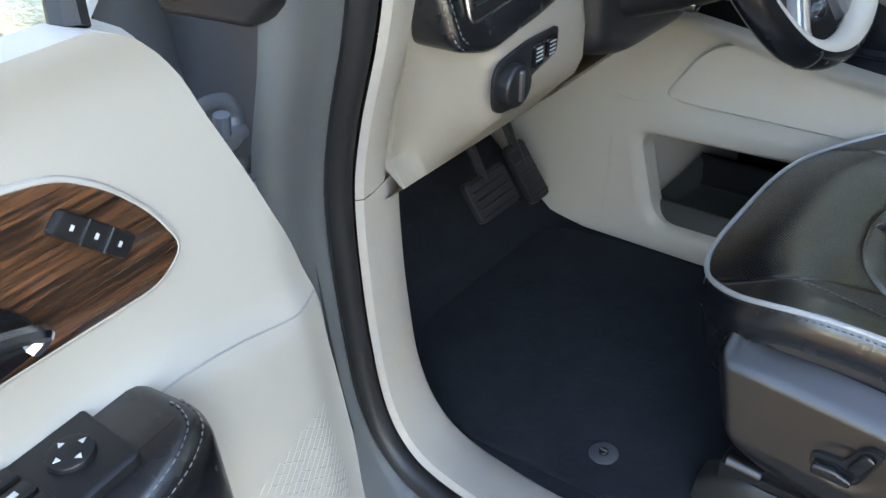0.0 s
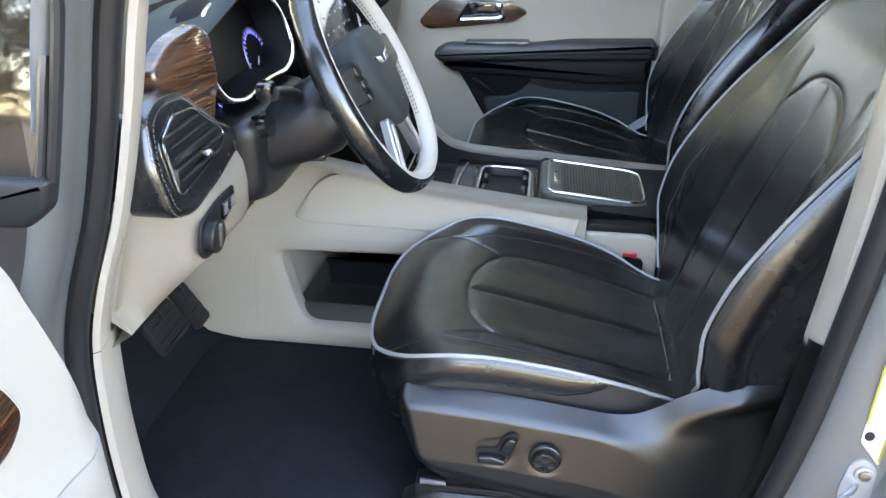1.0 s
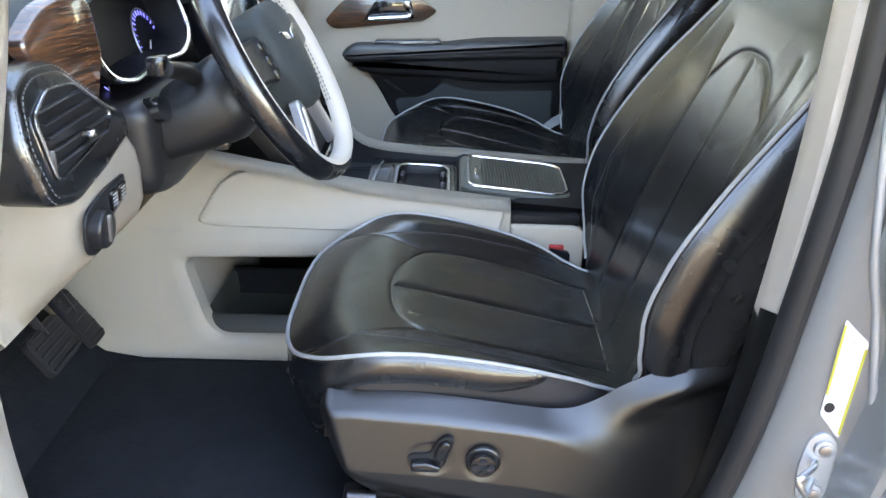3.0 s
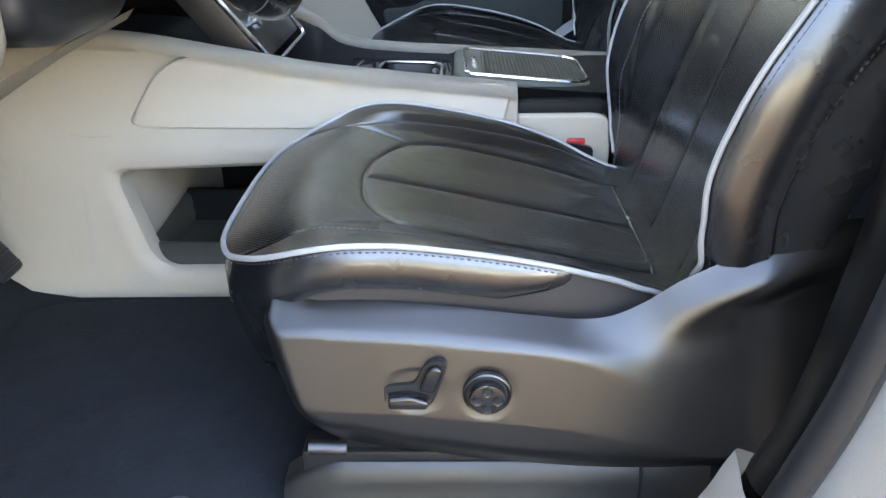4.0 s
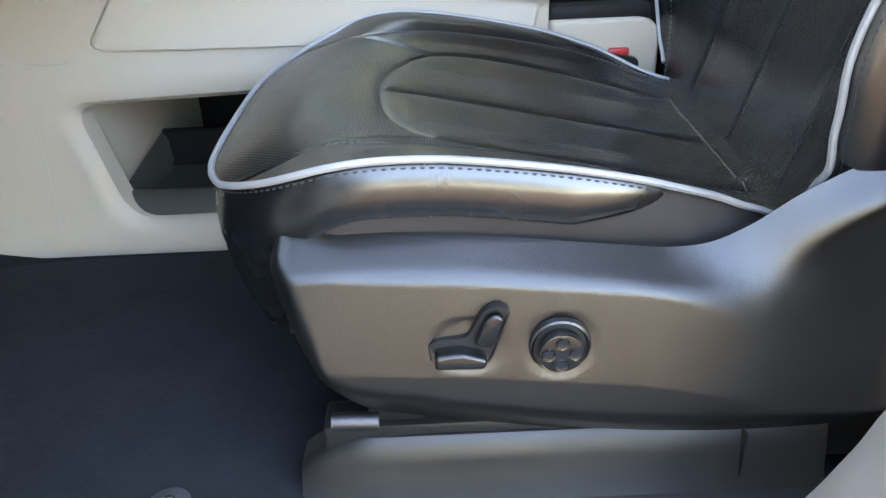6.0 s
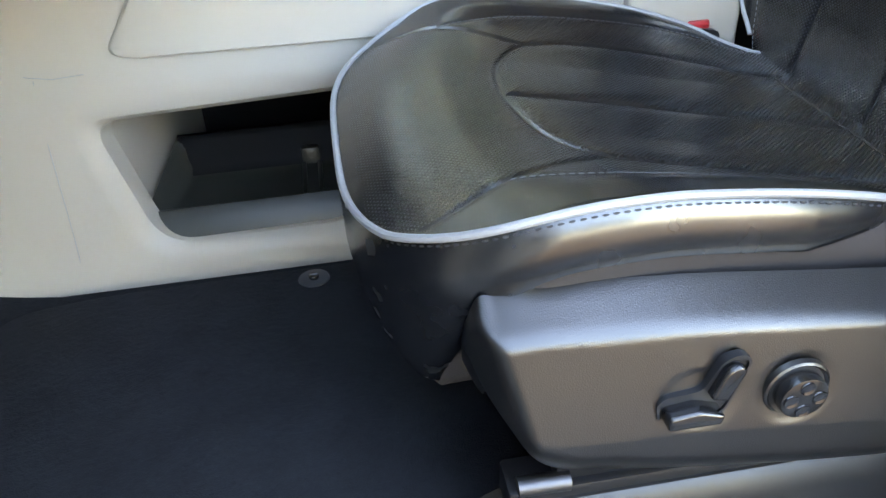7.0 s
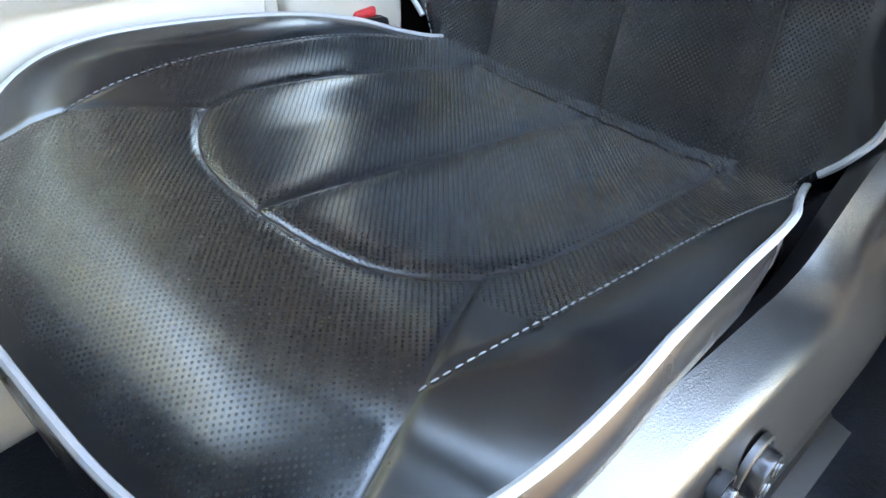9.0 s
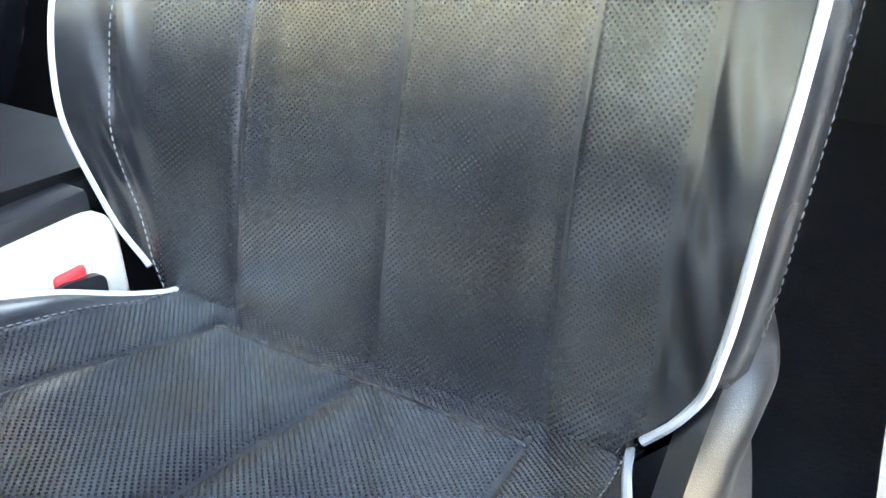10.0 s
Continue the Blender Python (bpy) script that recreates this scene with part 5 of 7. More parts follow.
pod_ob = part("vent_pod", bm, PLAIN_HIDE, dash, "black leather covered vent pod", 50)
for ins in (0.0035, 0.0105):
    line = []
    for k, p in enumerate(pod):
        a, b = pod[k - 1], pod[(k + 1) % len(pod)]
        t = Vector((b[0] - a[0], b[1] - a[1])).normalized()
        nrm = Vector((-t.y, t.x)) * (1 if turn_of(pod) > 0 else -1)
        if (p[0] < -0.30 and p[1] > 1.0) or p[1] > 1.085:
            u, v = p[0] + nrm.x * ins, p[1] + nrm.y * ins
            line.append(Vector((POD_X(u, v) - 0.014 + math.sqrt(max(0, 0.014 ** 2 - (0.014 - ins) ** 2)) + 0.0009, u, v)))
    bm = bmesh.new()
    stitches(bm, line, r=0.0008)
    part("pod_stitching", bm, THREAD, pod_ob)
VENT = rounded([(-0.362, 1.027), (-0.362, 1.098), (-0.318, 1.118), (-0.262, 1.112), (-0.196, 1.062), (-0.21, 1.046)], 0.012, 5)
AT = lambda u, v, w: Vector((POD_X(u, v) + w, u, v))
bm = bmesh.new()
prism(bm, VENT, lambda u, v, w: AT(u, v, w), 0.0015)
part("vent_hollow", bm, SMOOTH_BLACK, pod_ob, "dark inside of the air vent")
bm = bmesh.new()
tube(bm, [AT(p[0], p[1], 0.003) for p in VENT], 0.0019, 8, closed=True)
part("vent_frame", bm, CHROME, pod_ob, "chrome vent frame")
for k in range(5):
    z = 1.045 + 0.014 * k
    u1 = -0.205 - 0.018 * abs(k - 1)
    bm = bmesh.new()
    tube(bm, [AT(-0.355, z, 0.004), AT(-0.28, z + 0.002, 0.006), AT(u1, z, 0.004)], 0.0042, 6, flat=0.4)
    part("slat", bm, SMOOTH_BLACK, pod_ob)
part("vent_tab", boxed(-0.302, -0.282, -0.288, -0.274, 1.055, 1.063, bevel=0.003), CHROME, pod_ob, "chrome vent tab")
part("vent_wheel", boxed(-0.304, -0.294, -0.360, -0.3555, 1.040, 1.062, bevel=0.0015), GUNMETAL, pod_ob)
# lamp switch panel
FACE = lambda u, v, w: Vector((-0.2915 + 0.06 * (0.95 - v) * -1 + w, u, v))
bm = bmesh.new()
prism(bm, rounded([(-0.337, 0.922), (-0.337, 0.978), (-0.275, 0.988), (-0.215, 0.988), (-0.215, 0.958), (-0.268, 0.945), (-0.28, 0.918)], [0.022, 0.022, 0.012, 0.006, 0.006, 0.012, 0.02], 6), FACE, 0.004, 0.0015)
lamp = part("lamp_switch", bm, SMOOTH_BLACK, dash, "black headlamp switch panel")
bm = bmesh.new()
prism(bm, [(-0.308 + 0.0235 * math.cos(a), 0.950 + 0.0235 * math.sin(a)) for a in (2 * math.pi * k / 36 for k in range(36))], FACE, 0.018, 0.004, 3)
knob = part("lamp_knob", bm, SMOOTH_BLACK, lamp, "round black headlamp knob")
bm = bmesh.new()
tube(bm, [FACE(-0.308 + 0.0215 * math.cos(a), 0.950 + 0.0215 * math.sin(a), 0.0155) for a in (2 * math.pi * k / 36 for k in range(36))], 0.0012, 6, closed=True)
part("knob_ring", bm, CHROME, knob, "thin bright ring")
bm = bmesh.new()
prism(bm, rounded([(-0.311, 0.934), (-0.305, 0.934), (-0.305, 0.968), (-0.311, 0.968)], 0.002), lambda u, v, w: FACE(u, v, w + 0.0175), 0.004, 0.001)
part("knob_grip", bm, STEEL, knob)
for k in range(2):
    bm = bmesh.new()
    y0 = -0.268 + 0.026 * k
    prism(bm, rounded([(y0, 0.955 + 0.004 * k), (y0 + 0.02, 0.957 + 0.004 * k), (y0 + 0.02, 0.981), (y0, 0.980)], 0.003), lambda u, v, w: FACE(u, v, w + 0.0035), 0.004, 0.001)
    b = part("thumb_wheel", bm, PIANO, lamp)
    for j in range(4):
        bm = bmesh.new()
        prism(bm, [(y0 + 0.004, 0.961 + 0.0045 * j), (y0 + 0.016, 0.961 + 0.0045 * j), (y0 + 0.016, 0.963 + 0.0045 * j), (y0 + 0.004, 0.963 + 0.0045 * j)], lambda u, v, w: FACE(u, v, w + 0.0073), 0.0005)
        part("mark", bm, GREY_MARK, b, "small pale mark")
# instrument cluster
CL = lambda u, v, w: Vector((-0.305 - 0.33 * (v - 1.08) + w, u, v))
cl_out = rounded([(-0.172, 1.100), (-0.172, 1.172), (-0.115, 1.210), (0.0, 1.218), (0.115, 1.210), (0.172, 1.172), (0.172, 1.100), (0.11, 1.078), (0.0, 1.086), (-0.11, 1.078)], 0.035, 6)
bm = bmesh.new()
rows = []
for k, w in ((1.06, -0.03), (1.06, 0.0), (1.03, 0.006), (1.0, 0.0), (0.96, -0.05)):
    rows.append([CL(p[0] * k, 1.145 + (p[1] - 1.145) * k, w) for p in cl_out])
ring_mesh(bm, rows, ends=False)
bm.faces.new([bm.verts.new(CL(p[0] * 0.962, 1.145 + (p[1] - 1.145) * 0.962, -0.0495)) for p in cl_out])
clus = part("instrument_binnacle", bm, DIAL_BLACK, dash, "black instrument cluster behind the wheel")
bm = bmesh.new()
tube(bm, [CL(p[0] * 1.01, 1.145 + (p[1] - 1.145) * 1.01, 0.004) for p in cl_out], 0.0042, 8, closed=True)
part("cluster_ring", bm, CHROME, clus, "chrome surround")
BLUE_GLOW = bpy.data.materials.new("blue lit scale")
BLUE_GLOW.use_nodes = True
gb = BLUE_GLOW.node_tree.nodes["Principled BSDF"]
gb.inputs["Base Color"].default_value = rgb(0.02, 0.03, 0.2)
gb.inputs["Emission Color"].default_value = rgb(0.12, 0.16, 1.0)
gb.inputs["Emission Strength"].default_value = 0.14
for cy in (-0.118, 0.118):
    for k in range(22):
        a = radians(225 - 270 * k / 21)
        bm = bmesh.new()
        tube(bm, [CL(cy - r * math.cos(a) * -1, 1.094 + r * math.sin(a), -0.0475) for r in (0.038, 0.045)], 0.0009, 5)
        part("scale_tick", bm, BLUE_GLOW, clus, "blue lit scale mark" if k == 0 else "")
    bm = bmesh.new()
    tube(bm, [CL(cy + 0.048 * math.cos(a), 1.094 + 0.048 * math.sin(a), -0.0475) for a in (2 * math.pi * k / 40 for k in range(40))], 0.0014, 6, closed=True)
    part("dial_ring", bm, STEEL, clus)
    bm = bmesh.new()
    tube(bm, [CL(cy, 1.094, -0.045), CL(cy - 0.03, 1.072, -0.044)], 0.0012, 5)
    part("needle", bm, WHITE_MARK, clus)
# wood trim each side of the cluster
bm = bmesh.new()
prism(bm, rounded([(-0.288, 1.158), (-0.265, 1.118), (-0.225, 1.085), (-0.178, 1.062), (-0.172, 1.12), (-0.165, 1.19), (-0.19, 1.208), (-0.24, 1.194)], 0.014, 5), lambda u, v, w: Vector((-0.362 + 0.035 * step(-0.29, -0.17, u) - 0.15 * abs(v - 1.13) + w, u, v)), 0.02, 0.008, 3)
part("wood_trim", bm, WOOD, dash, "dark striped wood trim beside the instruments")
bm = bmesh.new()
prism(bm, rounded([(0.82, 1.05), (0.84, 1.14), (WIDE - 0.06, 1.15), (WIDE - 0.05, 1.08)], 0.016, 5), lambda u, v, w: Vector((-0.345 + w, u, v)), 0.02, 0.008, 3)
part("wood_trim", bm, WOOD, dash, "dark striped wood trim on the passenger side")
# middle screen and stack
SC = lambda u, v, w: Vector((-0.285 - 0.25 * (v - 1.0) + w, u, v))
bm = bmesh.new()
prism(bm, rounded([(0.315, 0.99), (0.30, 1.19), (0.64, 1.19), (0.625, 0.99)], 0.025, 6), lambda u, v, w: SC(u, v, w - 0.05), 0.05, 0.006)
stack = part("screen_bezel", bm, PIANO, dash, "gloss black middle screen")
bm = bmesh.new()
tube(bm, [SC(p[0], p[1], 0.002) for p in rounded([(0.30, 0.985), (0.285, 1.2), (0.655, 1.2), (0.64, 0.985)], 0.03, 6)], 0.0045, 8, closed=True)
part("screen_frame", bm, CHROME, stack, "satin chrome screen frame")
for r in range(5):
    for q in range(6):
        bm = bmesh.new()
        y0, z0 = 0.345 + 0.045 * q, 1.01 + 0.033 * r
        prism(bm, [(y0, z0), (y0 + 0.012, z0), (y0 + 0.012, z0 + 0.005), (y0, z0 + 0.005)], lambda u, v, w: SC(u, v, 0.0004 + w), 0.0004)
        part("screen_mark", bm, GREY_MARK, stack)
bm = bmesh.new()
prism(bm, rounded([(0.33, 0.80), (0.315, 0.985), (0.625, 0.985), (0.61, 0.80)], 0.02, 5), lambda u, v, w: Vector((-0.285 + 0.75 * (0.985 - v) - 0.06 + w, u, v)), 0.06, 0.008)
low_stack = part("control_panel", bm, SMOOTH_BLACK, dash, "black control stack under the screen")
bm = bmesh.new()
tube(bm, [Vector((-0.28 + 0.75 * (0.985 - p[1]), p[0], p[1])) for p in rounded([(0.335, 0.795), (0.318, 0.98), (0.622, 0.98), (0.605, 0.795)], 0.02, 5)], 0.004, 8, closed=True)
part("stack_frame", bm, CHROME, low_stack, "satin chrome frame")
for y, z, r in ((0.37, 0.93, 0.018), (0.57, 0.93, 0.018), (0.40, 0.85, 0.026)):
    bm = bmesh.new()
    x0 = -0.287 + 0.75 * (0.985 - z)
    rings = [[(x0 + h * 0.8, y + rr * math.cos(a), z + h * 0.6 + rr * 0.8 * math.sin(a)) for a in (2 * math.pi * k / 28 for k in range(28))] for h, rr in ((0, r), (0.018, r * 0.95), (0.021, r * 0.85))]
    ring_mesh(bm, rings)
    part("control_knob", bm, CHROME, low_stack, "satin chrome control knob")
for r in range(2):
    for q in range(5):
        z0, y0 = 0.895 + 0.03 * r, 0.405 + 0.027 * q
        bm = bmesh.new()
        prism(bm, rounded([(y0, z0), (y0 + 0.02, z0), (y0 + 0.02, z0 + 0.015), (y0, z0 + 0.015)], 0.002, 2), lambda u, v, w: Vector((-0.286 + 0.75 * (0.985 - v) + w, u, v)), 0.004, 0.001)
        part("stack_button", bm, PIANO, low_stack)
bm = bmesh.new()
ring_mesh(bm, [[(-0.36 + 0.015 * k, y, z) for y in (0.66, 0.85, 1.1, WIDE)] for k, z in enumerate((0.70, 0.80, 0.90, 1.0, 1.05))], closed=False, ends=False)
part("glove_box", bm, BEIGE, dash, "light beige glove box side of the dashboard")

# ---- steering column and wheel ----
AX = Vector((0.8796, 0, 0.4757))
UP = Vector((-0.4757, 0, 0.8796))
WC = Vector((-0.125, -0.0145, 1.101))


def on_wheel(u, v, w):
    """u across, v up the wheel, w towards the driver."""
    p = WC + UP * v + AX * w
    return Vector((p.x, WC.y + u, p.z))


column = thing("steering_column", (-0.3, 0, 0.9), "black plastic steering column shroud with stalks", "steering column")
bm = bmesh.new()
rings = []
for w, a, b, dv in ((-0.24, 0.10, 0.040, -0.012), (-0.2, 0.098, 0.047, -0.012), (-0.13, 0.088, 0.058, -0.018), (-0.095, 0.08, 0.062, -0.018), (-0.068, 0.07, 0.058, -0.012), (-0.06, 0.06, 0.05, -0.008)):
    rings.append([on_wheel(a * math.copysign(abs(math.cos(t)) ** 0.7, math.cos(t)), dv + b * math.copysign(abs(math.sin(t)) ** 0.7, math.sin(t)), w) for t in (2 * math.pi * k / 36 for k in range(36))])
ring_mesh(bm, rings)
part("shroud", bm, SMOOTH_BLACK, column)
bm = bmesh.new()
prism(bm, rounded([(-0.15, 0.93), (-0.15, 1.06), (0.15, 1.06), (0.15, 0.93), (0.10, 0.905), (-0.06, 0.905)], 0.03), lambda u, v, w: Vector((-0.39 + w, u, v)), 0.12, 0.03, 4)
part("column_cowl", bm, SMOOTH_BLACK, column, "dark cowl round the column")
part("release_lever", boxed(-0.275, -0.19, -0.075, -0.055, 0.975, 0.99, bevel=0.005), PIANO, column, "column release lever")
bm = bmesh.new()
tube(bm, curve([on_wheel(-0.06, 0.03, -0.10), on_wheel(-0.11, 0.045, -0.09), on_wheel(-0.170, 0.060, -0.085)], 12), [0.011] * 13, 10)
part("stalk", bm, SMOOTH_BLACK, column, "black indicator stalk")
bm = bmesh.new()
box(bm, -0.246, -0.223, -0.204, -0.178, 1.107, 1.132, bevel=0.005)
part("stalk_end", bm, PIANO, column, "squared stalk end")
bm = bmesh.new()
tube(bm, [(-0.30, -0.112, 1.036), (-0.260, -0.116, 1.046)], 0.018, 20)
part("start_button", bm, PIANO, column, "round black starter button")

wheel = thing("steering_wheel", tuple(WC), "two-tone black and cream leather steering wheel with silver spokes", "steering wheel")
RAD, THICK = 0.1855, 0.016


def rim_section(theta0, theta1, a0, a1, n, swell=1.0):
    """A stretch of the rim between two angles round the wheel and two round its grip."""
    rows = []
    for k in range(n + 1):
        th = radians(theta0 + (theta1 - theta0) * k / n)
        row = []
        for j in range(13):
            al = radians(a0 + (a1 - a0) * j / 12)
            rr = RAD + THICK * swell * math.cos(al)
            flat = 1 - 0.045 * max(0, -math.sin(th) - 0.75) * 4
            row.append(on_wheel(rr * math.cos(th), rr * math.sin(th) * flat, THICK * 1.18 * swell * math.sin(al)))
        rows.append(row)
    b = bmesh.new()
    ring_mesh(b, rows, closed=False, ends=False)
    return b


part("rim_outer", rim_section(-58, 302, -160, 82, 116), PLAIN_HIDE, wheel, "black leather outer half of the rim", 60)
part("rim_inner", rim_section(-58, 302, 82, 200, 116, 1.005), CREAM, wheel, "cream leather inner half of the rim", 60)
bm = bmesh.new()
for al in (172, 186):
    ring_r = RAD + THICK * 1.02 * math.cos(radians(al))
    stitches(bm, [on_wheel(ring_r * math.cos(radians(t)), ring_r * math.sin(radians(t)), THICK * 1.2 * math.sin(radians(al))) for t in range(-40, 221, 2)], 0.0045, 0.0035, 0.0011)
part("rim_stitching", bm, BLACK_THREAD, wheel, "black cross stitching inside the rim")
for t in (62, 118, 238, 302):
    bm = bmesh.new()
    tube(bm, [on_wheel((RAD + THICK * 1.01 * math.cos(radians(al))) * math.cos(radians(t)), (RAD + THICK * 1.01 * math.cos(radians(al))) * math.sin(radians(t)) * (1 - 0.045 * max(0, -math.sin(radians(t)) - 0.75) * 4), THICK * 1.19 * math.sin(radians(al))) for al in range(-150, 82, 12)], 0.0007, 5)
    part("rim_seam", bm, BLACK_THREAD, wheel, "thin seam across the rim leather")
hub = rounded([(-0.075, 0.055), (-0.05, 0.072), (0.05, 0.072), (0.075, 0.055), (0.068, -0.02), (0.03, -0.085), (-0.03, -0.085), (-0.068, -0.02)], 0.022, 5)
bm = bmesh.new()
rows = []
for k, w in ((0.97, -0.03), (1.0, -0.01), (1.0, 0.012), (0.96, 0.021), (0.85, 0.027), (0.5, 0.031), (0.2, 0.032)):
    rows.append([on_wheel(p[0] * k, p[1] * k, w) for p in hub])
ring_mesh(bm, rows)
airbag = part("airbag_cover", bm, GREY_SOFT, wheel, "dark grey airbag cover", 50)
for s in (-1, 1):
    bm = bmesh.new()
    prism(bm, rounded([(s * 0.004, 0.010), (s * 0.012, 0.022), (s * 0.045, 0.028), (s * 0.03, 0.014)], 0.003, 3), lambda u, v, w: on_wheel(u, v, 0.029 + w), 0.004, 0.0012)
    part("badge", bm, CHROME, airbag, "plain silver wing shape")
for s in (-1, 1):
    bm = bmesh.new()
    pad = rounded([(s * 0.066, 0.04), (s * 0.165, 0.038), (s * 0.168, -0.012), (s * 0.066, -0.028)], 0.014, 4)
    prism(bm, pad, lambda u, v, w: on_wheel(u, v, -0.012 + w), 0.022, 0.005, 3)
    spoke = part("spoke", bm, SMOOTH_BLACK, wheel, "black spoke with switches")
    for q in range(3):
        bm = bmesh.new()
        prism(bm, rounded([(s * 0.085 - 0.012, 0.018 - 0.02 * q), (s * 0.085 + 0.012, 0.018 - 0.02 * q), (s * 0.085 + 0.012, 0.032 - 0.02 * q), (s * 0.085 - 0.012, 0.032 - 0.02 * q)], 0.004, 3), lambda u, v, w: on_wheel(u, v, 0.0098 + w), 0.004, 0.0015)
        part("spoke_button", bm, PIANO, spoke)
    bm = bmesh.new()
    prism(bm, rounded([(s * 0.020, -0.072), (s * 0.050, -0.060), (s * 0.088, -0.146), (s * 0.062, -0.160)], 0.006, 4), lambda u, v, w: on_wheel(u, v, -0.008 + 0.12 * (v + 0.06) + w), 0.015, 0.005, 3)
    low_spoke = part("lower_spoke", bm, SATIN, wheel, "satin silver lower spoke")
    bm = bmesh.new()
    prism(bm, rounded([(s * 0.034, -0.078), (s * 0.047, -0.074), (s * 0.078, -0.140), (s * 0.068, -0.146)], 0.004, 3), lambda u, v, w: on_wheel(u, v, 0.0065 + 0.12 * (v + 0.06) + w), 0.002, 0.0008)
    part("spoke_inlay", bm, CREAM, low_spoke, "cream inlay of the spoke")

# pedals
for name, y, x, z, a, b, lab in (("brake_pedal", 0.0, -0.555, 0.59, 0.055, 0.038, "black rubber brake pedal on its arm"), ("accelerator_pedal", 0.145, -0.58, 0.56, 0.028, 0.06, "black accelerator pedal on its arm")):
    p = thing(name, (x, y, z), lab, "pedal")
    bm = bmesh.new()
    prism(bm, rounded([(-a, -b), (a, -b), (a, b), (-a, b)], 0.012), lambda u, v, w: Vector((x - 0.55 * v + w * 0.83, y + u, z + 0.83 * v + w * 0.55)), 0.014, 0.004)
    pad = part("pad", bm, RUBBER, p)
    for k in range(5):
        bm = bmesh.new()
        v0 = -b * 0.8 + 1.6 * b * k / 4
        tube(bm, [Vector((x - 0.55 * v0 + 0.0115, y - a * 0.85, z + 0.83 * v0 + 0.008)), Vector((x - 0.55 * v0 + 0.0115, y + a * 0.85, z + 0.83 * v0 + 0.008))], 0.0025, 6)
        part("rib", bm, RUBBER, pad)
    bm = bmesh.new()
    tube(bm, curve([(x, y, z + 0.01), (x - 0.05, y, z + 0.12), (x - 0.10, y, z + 0.30)], 10), 0.009, 8)
    part("arm", bm, SMOOTH_BLACK, p)


# ---- the driver's door, standing wide open ----
D0, DD, DN = Vector((-0.312, -0.582, 0)), Vector((0.128, -0.992, 0)), Vector((0.992, 0.128, 0))


def on_door(s, z, w=0.0):
    """s along the door from its hinge edge, w out of its inner face."""
    p = D0 + DD * s + DN * w
    return Vector((p.x, p.y, z))


door = thing("driver_door", tuple(D0 + DD * 0.5 + Vector((0, 0, 0.3))), "wide open car door with pale beige panel, wood inlay and black armrest", "car door")


def door_relief(s, z):
    """The moulded shape of the inner panel."""
    crease = 0.838 + 0.04 * step(0.04, 0.2, s)
    w = 0.018 * step(crease + 0.03, crease - 0.012, z) * (0.4 + 0.6 * step(0.0, 0.12, s))
    w = w + 0.010 * np.exp(-((z - 1.135) / 0.03) ** 2)
    w = w - 0.02 * step(0.05, -0.03, s)
    return w


EDGE = [(0.47, -0.030), (0.52, -0.024), (0.60, -0.023), (0.69, -0.016), (0.774, -0.006), (0.836, 0.0), (0.894, 0.017), (0.946, 0.040), (1.003, 0.063), (1.049, 0.083), (1.086, 0.099), (1.107, 0.116), (1.123, 0.137), (1.132, 0.16)]
zs = np.concatenate([np.linspace(0.47, 1.08, 52), np.linspace(1.09, 1.132, 14)])
F, ZZ = np.meshgrid(np.linspace(0, 1, 70) ** 1.3, zs)
s0 = spline(ZZ, EDGE)
SS = s0 + (1.06 - s0) * F
WW = door_relief(SS, ZZ)
P = D0.x + DD.x * SS + DN.x * WW, D0.y + DD.y * SS + DN.y * WW
bm = bmesh.new()
sheet(bm, P[0], P[1], ZZ, back=tuple(DN * -0.045))
panel = part("inner_panel", bm, DOOR_SKIN, door, "pale beige grained door panel", 45)
# seam between upper and lower panel
bm = bmesh.new()
tube(bm, [on_door(s, z, float(door_relief(s, z)) + 0.0002) for s, z in [(p.x, p.y) for p in curve([(0.002, 0.836, 0), (0.049, 0.841, 0), (0.116, 0.862, 0), (0.172, 0.875, 0), (0.215, 0.877, 0)], 30)]], 0.0011, 5)
part("panel_seam", bm, GREY_MARK, panel, "thin dark seam")
# wood inlay
WOODEN = rounded([(0.132, 0.966), (0.150, 1.004), (0.175, 1.034), (0.205, 1.056), (0.245, 1.064), (0.34, 1.058), (0.45, 1.03), (0.50, 1.0), (0.44, 0.955), (0.30, 0.953), (0.16, 0.948)], 0.014, 4)
bm = bmesh.new()
prism(bm, WOODEN, lambda u, v, w: on_door(u, v, float(door_relief(u, v)) - 0.004 + w), 0.009, 0.004)
inlay = part("wood_inlay", bm, WOOD, door, "dark striped wood inlay")
bm = bmesh.new()
tube(bm, [on_door(p[0], p[1], float(door_relief(p[0], p[1])) + 0.001) for p in WOODEN], 0.0030, 8, closed=True)
part("inlay_border", bm, DOOR_SKIN, inlay, "raised beige border")
SW = [(0.226, 1.030), (0.212, 1.040), (0.170, 0.998), (0.184, 0.986)]
bm = bmesh.new()
prism(bm, rounded(SW, 0.004, 3), lambda u, v, w: on_door(u, v, 0.004 + w), 0.008, 0.002)
mem = part("memory_switch", bm, SMOOTH_BLACK, inlay, "black seat memory switches")
